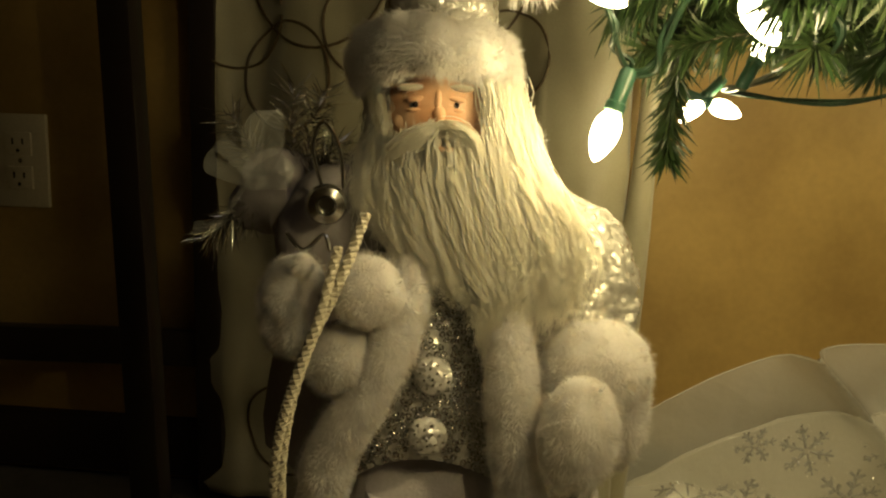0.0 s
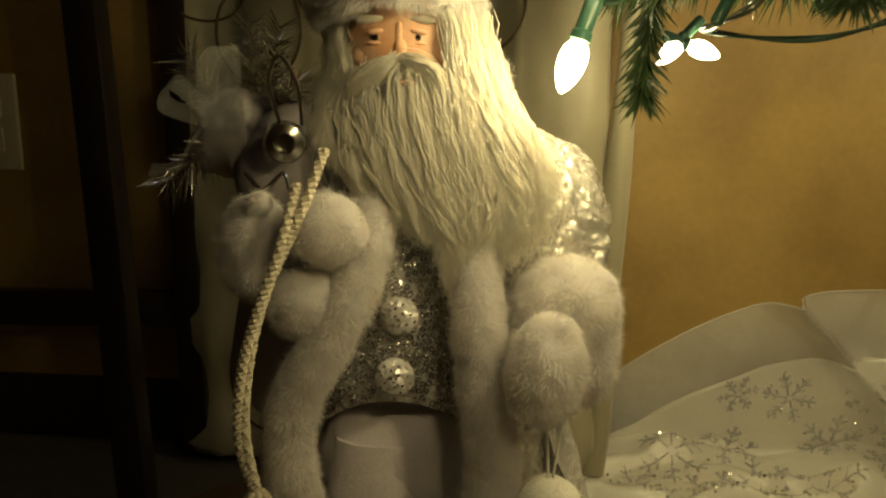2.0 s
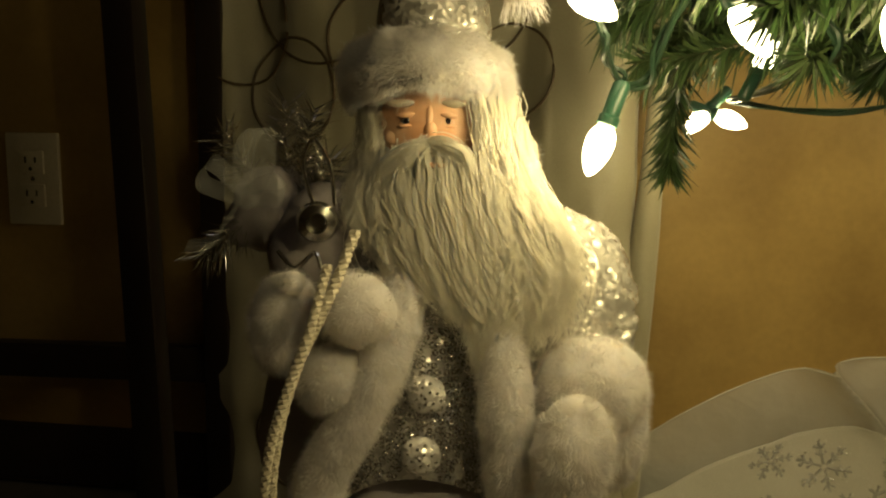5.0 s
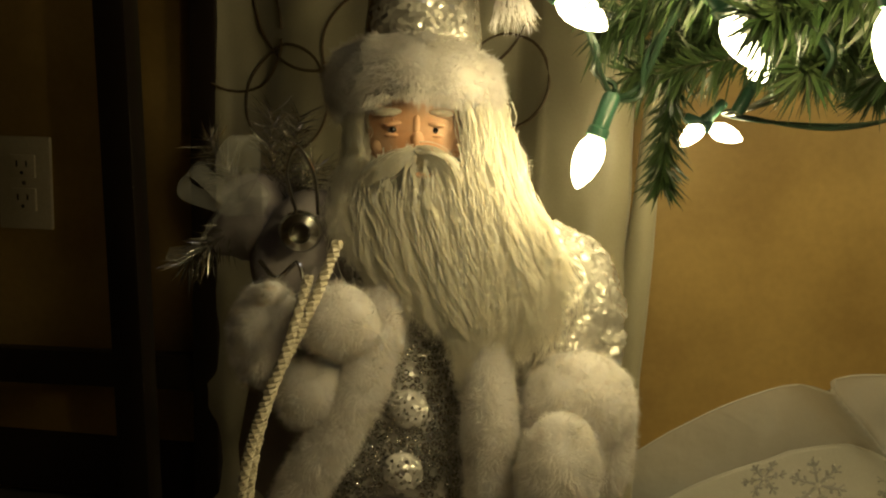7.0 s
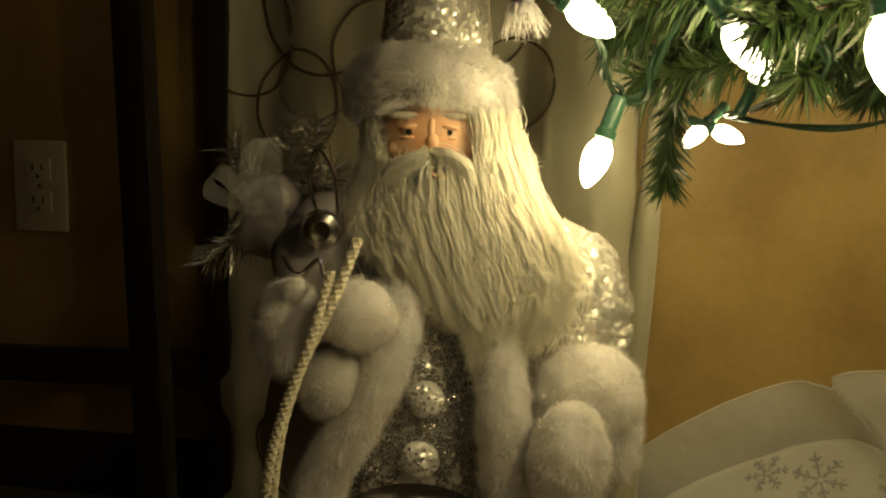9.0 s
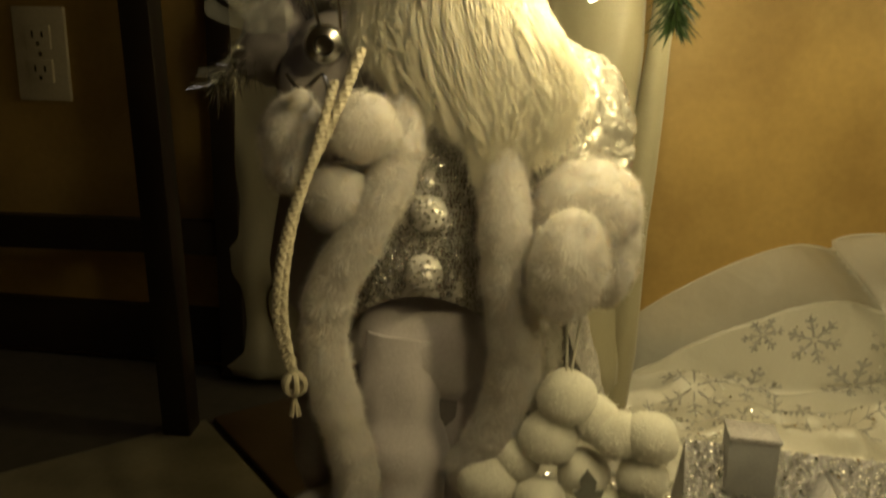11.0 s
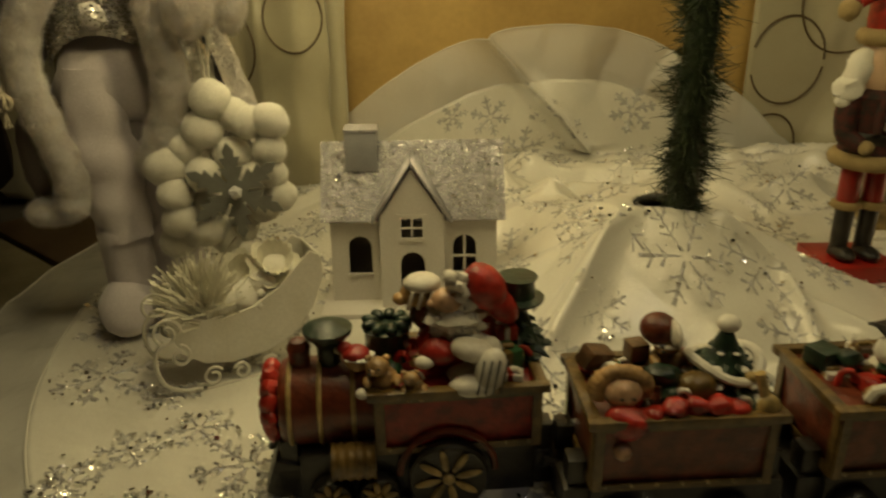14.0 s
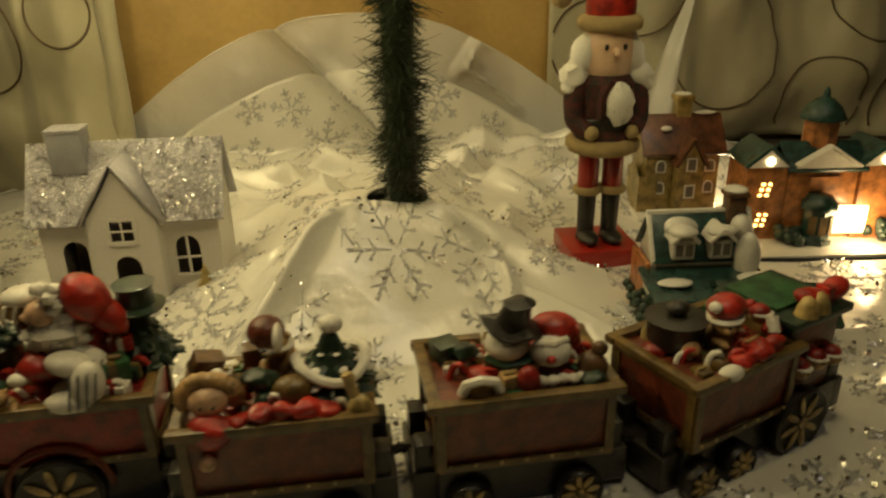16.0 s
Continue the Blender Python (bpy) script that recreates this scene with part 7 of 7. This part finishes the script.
# ---------------------------------------------------------------- ceramic village
def gable_roof(bm, cx, cy, w, d, z0, z1, mi, thick=0.004, over=0.004, along="x"):
    """Two slopes with the ridge along x or y."""
    for s in (-1, 1):
        half = (d if along == "x" else w) / 2 + over
        run = (w if along == "x" else d) / 2 + over
        ln = math.hypot(half, z1 - z0)
        ang = math.degrees(math.atan2(z1 - z0, half))
        if along == "x":
            box(bm, (cx, cy + s * half / 2, (z0 + z1) / 2), (2 * run, ln, thick), mi, rot=(-s * ang, 0, 0), bevel=0.001)
        else:
            box(bm, (cx + s * half / 2, cy, (z0 + z1) / 2), (ln, 2 * run, thick), mi, rot=(0, s * ang, 0), bevel=0.001)


def house_block(bm, cx, cy, w, d, h, peak, mi, along="x"):
    vs = []
    hx, hy = w / 2, d / 2
    base = [(-hx, -hy), (hx, -hy), (hx, hy), (-hx, hy)]
    lo = [bm.verts.new((cx + x, cy + y, 0)) for x, y in base]
    hi = [bm.verts.new((cx + x, cy + y, h)) for x, y in base]
    for k in range(4):
        bm.faces.new((lo[k], lo[(k + 1) % 4], hi[(k + 1) % 4], hi[k])).material_index = mi
    if along == "x":
        p = [bm.verts.new((cx - hx, cy, peak)), bm.verts.new((cx + hx, cy, peak))]
        bm.faces.new((hi[3], hi[0], p[0])).material_index = mi
        bm.faces.new((hi[1], hi[2], p[1])).material_index = mi
    else:
        p = [bm.verts.new((cx, cy - hy, peak)), bm.verts.new((cx, cy + hy, peak))]
        bm.faces.new((hi[0], hi[1], p[0])).material_index = mi
        bm.faces.new((hi[2], hi[3], p[1])).material_index = mi
    bm.faces.new(lo[::-1]).material_index = mi


def pane(parent, c, s, material, label, arched=False, turn=0):
    """Window with its frame and sill, standing on a wall that faces -y."""
    bm = bmesh.new()
    m = Matrix.Translation(c) @ Matrix.Rotation(radians(turn), 4, "Z")
    out = arch(0, -s[1] / 2, s[0], s[1]) if arched else rect(-s[0] / 2, -s[1] / 2, s[0] / 2, s[1] / 2)
    f = 1.35
    big = [(x * f, z * (1 + 0.35 * s[0] / s[1])) for x, z in out]
    plate(bm, big, [out], 0.002, m @ Matrix.Translation((0, -0.002, 0)))
    w = part("window", bm, SNOW, parent)
    bm = bmesh.new()
    plate(bm, out, [], 0.0008, m @ Matrix.Translation((0, -0.0010, 0)))
    part("pane", bm, material, w, label)


# tall cottage
cott = thing("ceramic_cottage", "yellow ceramic village cottage with russet roof and chimney", "toy house", (0.868, 0.512, 0.012), -12, "ceramic village")
for blk in ((0.0, 0.0, 0.086, 0.056, 0.072, 0.106, 0, "x"), (0.004, -0.030, 0.030, 0.03, 0.060, 0.088, 0, "y"), (-0.040, -0.006, 0.022, 0.05, 0.045, 0.055, 0, "x")):
    bm = bmesh.new()
    house_block(bm, *blk)
    part("wall_block", bm, YELLOWW, cott, "yellow glazed wall")
bm = bmesh.new()
gable_roof(bm, 0.0, 0.0, 0.086, 0.056, 0.070, 0.110, 0, 0.005, 0.006, "x")
gable_roof(bm, 0.004, -0.030, 0.030, 0.034, 0.060, 0.092, 0, 0.004, 0.004, "y")
part("roof", bm, ROOFBR, cott, "russet tiled roof")
bm = bmesh.new()
box(bm, (0.004, 0.004, 0.112), (0.018, 0.018, 0.034), bevel=0.002)
box(bm, (0.004, 0.004, 0.130), (0.023, 0.023, 0.007), bevel=0.003)
part("chimney", bm, YELLOWW, cott)
bm = bmesh.new()
for c, r in (((-0.02, -0.018, 0.098), (0.006, 0.004, 0.003)), ((0.03, 0.0, 0.112), (0.012, 0.006, 0.002)), ((0.004, 0.004, 0.134), (0.010, 0.010, 0.002))):
    ell(bm, c, r, lump=0.3)
part("snow_patch", bm, SNOW, cott, "white snow patch")
for x, z in ((0.004, 0.030), (0.004, 0.062)):
    pane(cott, (x, -0.0455, z), (0.009, 0.013), WINDARK, "dark window pane")
for x, z in ((-0.026, 0.030), (0.032, 0.030), (0.032, 0.056), (-0.026, 0.056)):
    pane(cott, (x, -0.0285, z), (0.009, 0.012), WINDARK, "dark window pane", True)
bm = bmesh.new()
box(bm, (0, -0.008, -0.004), (0.110, 0.088, 0.010), bevel=0.004)
part("snow_base", bm, SNOW, cott)

# snow-roofed inn with a low arcade
inn = thing("ceramic_inn", "ceramic village inn with snowy green roof, dormers and arcade", "toy house", (0.748, 0.268, 0.006), -12, "ceramic village")
inn.scale = (0.86, 0.86, 0.86)
bm = bmesh.new()
house_block(bm, 0.004, 0.022, 0.096, 0.052, 0.058, 0.096, 0, "x")
part("wall", bm, SNOW, inn, "white glazed wall")
bm = bmesh.new()
gable_roof(bm, 0.004, 0.022, 0.096, 0.052, 0.056, 0.100, 0, 0.004, 0.005, "x")
roof = part("roof", bm, TEALROOF, inn, "dark green roof")
bm = bmesh.new()
for x in (-0.048, 0.056):
    box(bm, (x, 0.007, 0.078), (0.005, 0.052, 0.005), rot=(55, 0, 0), bevel=0.001)
box(bm, (0.004, 0.022, 0.101), (0.108, 0.006, 0.004), bevel=0.001)
box(bm, (0.004, -0.006, 0.056), (0.108, 0.005, 0.004), bevel=0.001)
ell(bm, (0.046, -0.010, 0.058), (0.014, 0.012, 0.030), lump=0.3)
ell(bm, (0.044, 0.004, 0.086), (0.012, 0.012, 0.014), lump=0.3)
ell(bm, (-0.020, 0.006, 0.089), (0.018, 0.012, 0.010), rot=(55, 0, 0), lump=0.3)
ell(bm, (0.050, -0.026, 0.044), (0.020, 0.014, 0.006), lump=0.3)
ell(bm, (-0.034, -0.038, 0.048), (0.016, 0.009, 0.003), lump=0.3)
part("roof_snow", bm, SNOW, roof, "thick white snow")
for x in (-0.020, 0.018):
    bm = bmesh.new()
    box(bm, (x, -0.002, 0.072), (0.022, 0.024, 0.020), bevel=0.001)
    gable_roof(bm, x, -0.002, 0.022, 0.026, 0.080, 0.094, 0, 0.004, 0.003, "y")
    ell(bm, (x, -0.008, 0.090), (0.015, 0.012, 0.006), lump=0.3)
    d = part("dormer", bm, SNOW, inn, "snowy dormer")
    for k in (-0.005, 0.005):
        bm = bmesh.new()
        box(bm, (x + k, -0.0145, 0.072), (0.007, 0.0012, 0.012))
        part("pane", bm, WINDARK, d, "dark dormer pane")
bm = bmesh.new()
box(bm, (0.040, 0.020, 0.104), (0.018, 0.018, 0.028), bevel=0.001)
box(bm, (0.040, 0.020, 0.119), (0.023, 0.022, 0.005), bevel=0.002)
part("chimney", bm, [BROWN], inn, "brown chimney")
bm = bmesh.new()
ell(bm, (0.040, 0.020, 0.123), (0.012, 0.011, 0.004), lump=0.3)
part("chimney_snow", bm, SNOW, inn)
bm = bmesh.new()
plate(bm, rect(-0.056, 0.0, 0.012, 0.040), [arch(-0.042, 0.010, 0.012, 0.024), arch(-0.020, 0.006, 0.016, 0.028), arch(0.002, 0.001, 0.014, 0.030)], 0.004, Matrix.Translation((0, -0.056, 0)))
box(bm, (-0.054, -0.030, 0.020), (0.004, 0.050, 0.040))
box(bm, (0.010, -0.030, 0.020), (0.004, 0.050, 0.040))
part("arcade", bm, SNOW, inn, "white arcade with arches")
bm = bmesh.new()
box(bm, (0.0, -0.032, 0.043), (0.122, 0.066, 0.006), rot=(8, 0, 0), bevel=0.002)
part("arcade_roof", bm, TEALROOF, inn, "dark teal arcade roof")
bm = bmesh.new()
r = random.Random(2)
for k in range(26):
    ell(bm, (-0.062 + r.gauss(0, 0.005), -0.030 + r.gauss(0, 0.014), 0.010 + 0.022 * r.random()), 0.005, seg=8, lump=0.3)
part("shrub", bm, DKGREEN, inn, "dark green shrub")
bm = bmesh.new()
box(bm, (-0.052, 0.020, 0.030), (0.004, 0.052, 0.05))
part("side_wall", bm, BRICKO, inn, "brick end wall")

barn = thing("ceramic_barn", "low ceramic barn with dark green roof and pale green panel", "toy house", (0.778, 0.205, 0.010), -20, "ceramic village")
bm = bmesh.new()
house_block(bm, 0.0, 0.0, 0.075, 0.060, 0.026, 0.040, 0, "x")
part("wall", bm, SNOW, barn)
bm = bmesh.new()
gable_roof(bm, 0.0, 0.0, 0.080, 0.064, 0.026, 0.044, 0, 0.005, 0.005, "x")
part("roof", bm, DKGREEN, barn, "dark green roof")
bm = bmesh.new()
box(bm, (0.0, -0.018, 0.0405), (0.054, 0.030, 0.002), rot=(26, 0, 0), bevel=0.0006)
part("roof_panel", bm, LEAFROOF, barn, "pale green roof panel")

# lit building
lit = thing("lit_village_house", "orange brick ceramic village house lit from inside", "toy house", (0.953, 0.410, 0.008), -14, "ceramic village")
bm = bmesh.new()
box(bm, (0.012, -0.030, 0.0), (0.170, 0.120, 0.008), bevel=0.003)
part("snow_base", bm, SNOW, lit, "white snow base")
bm = bmesh.new()
tube(bm, [(-0.073, -0.089, 0.0005), (-0.02, -0.0925, 0.0), (0.05, -0.0925, 0.0), (0.097, -0.089, 0.0005)], 0.0022, seg=6)
part("base_edge", bm, BLACK, lit)
for cx, w, d, h in ((-0.048, 0.044, 0.050, 0.086), (0.012, 0.074, 0.048, 0.080), (0.072, 0.044, 0.056, 0.086)):
    bm = bmesh.new()
    box(bm, (cx, -0.018, h / 2), (w, d, h), bevel=0.001)
    part("wall_block", bm, BRICKO, lit, "orange glazed brick wall")
bm = bmesh.new()
lathe(bm, [(0.018, 0.095), (0.018, 0.128), (0.015, 0.130)], (0.016, -0.012, 0), 0, 8)
part("cupola", bm, BRICKO, lit, "orange brick cupola")
for cx in (-0.048, 0.072):
    bm = bmesh.new()
    gable_roof(bm, cx, -0.018, 0.044, 0.054, 0.085, 0.106, 0, 0.004, 0.002, "y")
    part("wing_roof", bm, TEALROOF, lit, "dark green roof")
bm = bmesh.new()
gable_roof(bm, 0.014, -0.018, 0.076, 0.052, 0.080, 0.104, 0, 0.004, 0.004, "x")
part("main_roof", bm, TEALROOF, lit, "dark green roof")
bm = bmesh.new()
lathe(bm, [(0.024, 0.128), (0.024, 0.131), (0.019, 0.140), (0.010, 0.148), (0.004, 0.151), (0.003, 0.158), (0.0005, 0.161)], (0.016, -0.012, 0), 0, 8)
part("cupola_roof", bm, TEALROOF, lit, "dark green domed roof")
for cx in (-0.048, 0.072):
    bm = bmesh.new()
    plate(bm, [(cx - 0.021, 0.085), (cx + 0.021, 0.085), (cx, 0.104)], [], 0.003, Matrix.Translation((0, -0.0465, 0)))
    part("gable_front", bm, SNOW, lit, "pale gable front")
    bm = bmesh.new()
    cyl(bm, (cx, -0.0485, 0.092), (cx, -0.0475, 0.092), 0.0048, seg=14)
    part("round_window", bm, PALEGLOW, lit, "glowing round window")
    for z, hgt in ((0.060, 0.013), (0.026, 0.013)):
        for k in range(2):
            for j in range(3):
                bm = bmesh.new()
                box(bm, (cx - 0.0035 + 0.007 * k + 0.0012 * (j - 1), -0.0436, z - 0.006 + 0.006 * j), (0.0036, 0.001, 0.0028))
                part("pane", bm, WINGLOW, lit, "glowing amber pane")
bm = bmesh.new()
plate(bm, [(-0.020, 0.084), (0.046, 0.084), (0.013, 0.104)], [], 0.004, Matrix.Translation((0, -0.0485, 0)))
gable_roof(bm, 0.013, -0.047, 0.064, 0.010, 0.086, 0.107, 0, 0.003, 0.001, "y")
part("centre_gable", bm, SNOW, lit, "pale centre gable")
bm = bmesh.new()
lathe(bm, [(0.018, 0.0), (0.018, 0.006), (0.015, 0.008), (0.015, 0.036), (0.019, 0.038), (0.019, 0.044), (0.012, 0.052), (0.002, 0.054)], (0.008, -0.052, 0.004), seg=8)
porch = part("porch", bm, TEALROOF, lit, "grey-green round porch")
for k in range(3):
    a = math.radians(-130 + 40 * k)
    bm = bmesh.new()
    box(bm, (0.008 + 0.0152 * math.cos(a), -0.052 + 0.0152 * math.sin(a), 0.026), (0.008, 0.001, 0.020), rot=(0, 0, math.degrees(a) + 90))
    part("pane", bm, OCHRE, porch, "amber porch pane")
# the panel's brightness is put into its material as a glow
bm = bmesh.new()
box(bm, (0.046, -0.046, 0.026), (0.034, 0.006, 0.030), bevel=0.001)
part("bright_panel", bm, PALEGLOW, lit, "bright front panel with glow in its material")
bm = bmesh.new()
box(bm, (0.014, -0.0445, 0.066), (0.032, 0.002, 0.014))
part("balcony_panel", bm, BRICKO, lit)
bm = bmesh.new()
r = random.Random(6)
for k in range(16):
    ell(bm, (-0.020 + r.gauss(0, 0.006), -0.056 + r.gauss(0, 0.004), 0.010 + 0.008 * r.random()), 0.006, seg=8, lump=0.3)
for k in range(14):
    ell(bm, (0.080 + r.gauss(0, 0.006), -0.054 + r.gauss(0, 0.004), 0.010 + 0.014 * r.random()), 0.006, seg=8, lump=0.3)
part("shrub", bm, DKGREEN, lit, "dark green shrub")
# unseen point light before the facade, added to stand for the house's glow
lamp("house_spill", (0.992, 0.322, 0.034), 0.13, (1.0, 0.72, 0.34), 0.012)
# hidden light behind the house for the bright cloth there
lamp("house_spill", (0.925, 0.500, 0.05), 0.16, (1.0, 0.78, 0.42), 0.012)

# ---------------------------------------------------------------- floor tiles, laid diagonally
bm = bmesh.new()
TS = 0.330
box(bm, (0, 0, -0.004), (TS - 0.008, TS - 0.008, 0.008), bevel=0.0022)
bmesh.ops.triangulate(bm, faces=[])
me = bpy.data.meshes.new("tile")
bm.to_mesh(me)
bm.free()
me.materials.append(TILE)
me2 = me.copy()
me2.materials.clear()
me2.materials.append(TILE2)
ang = math.radians(40.5)
ax, ay = Vector((math.cos(ang), math.sin(ang), 0)), Vector((-math.sin(ang), math.cos(ang), 0))
corner = Vector((-0.037, 0.502, 0))
for i in range(-9, 9):
    for j in range(-9, 9):
        c = corner + ax * TS * (i + 0.5) + ay * TS * (j + 0.5)
        if not (-1.95 < c.x < 2.75 and -2.3 < c.y < 0.75):
            continue
        t = new("tile", me if (i + j) % 2 else me2)
        t.matrix_basis = Matrix.Translation(c) @ Matrix.Rotation(ang, 4, "Z")
        t.parent = floor
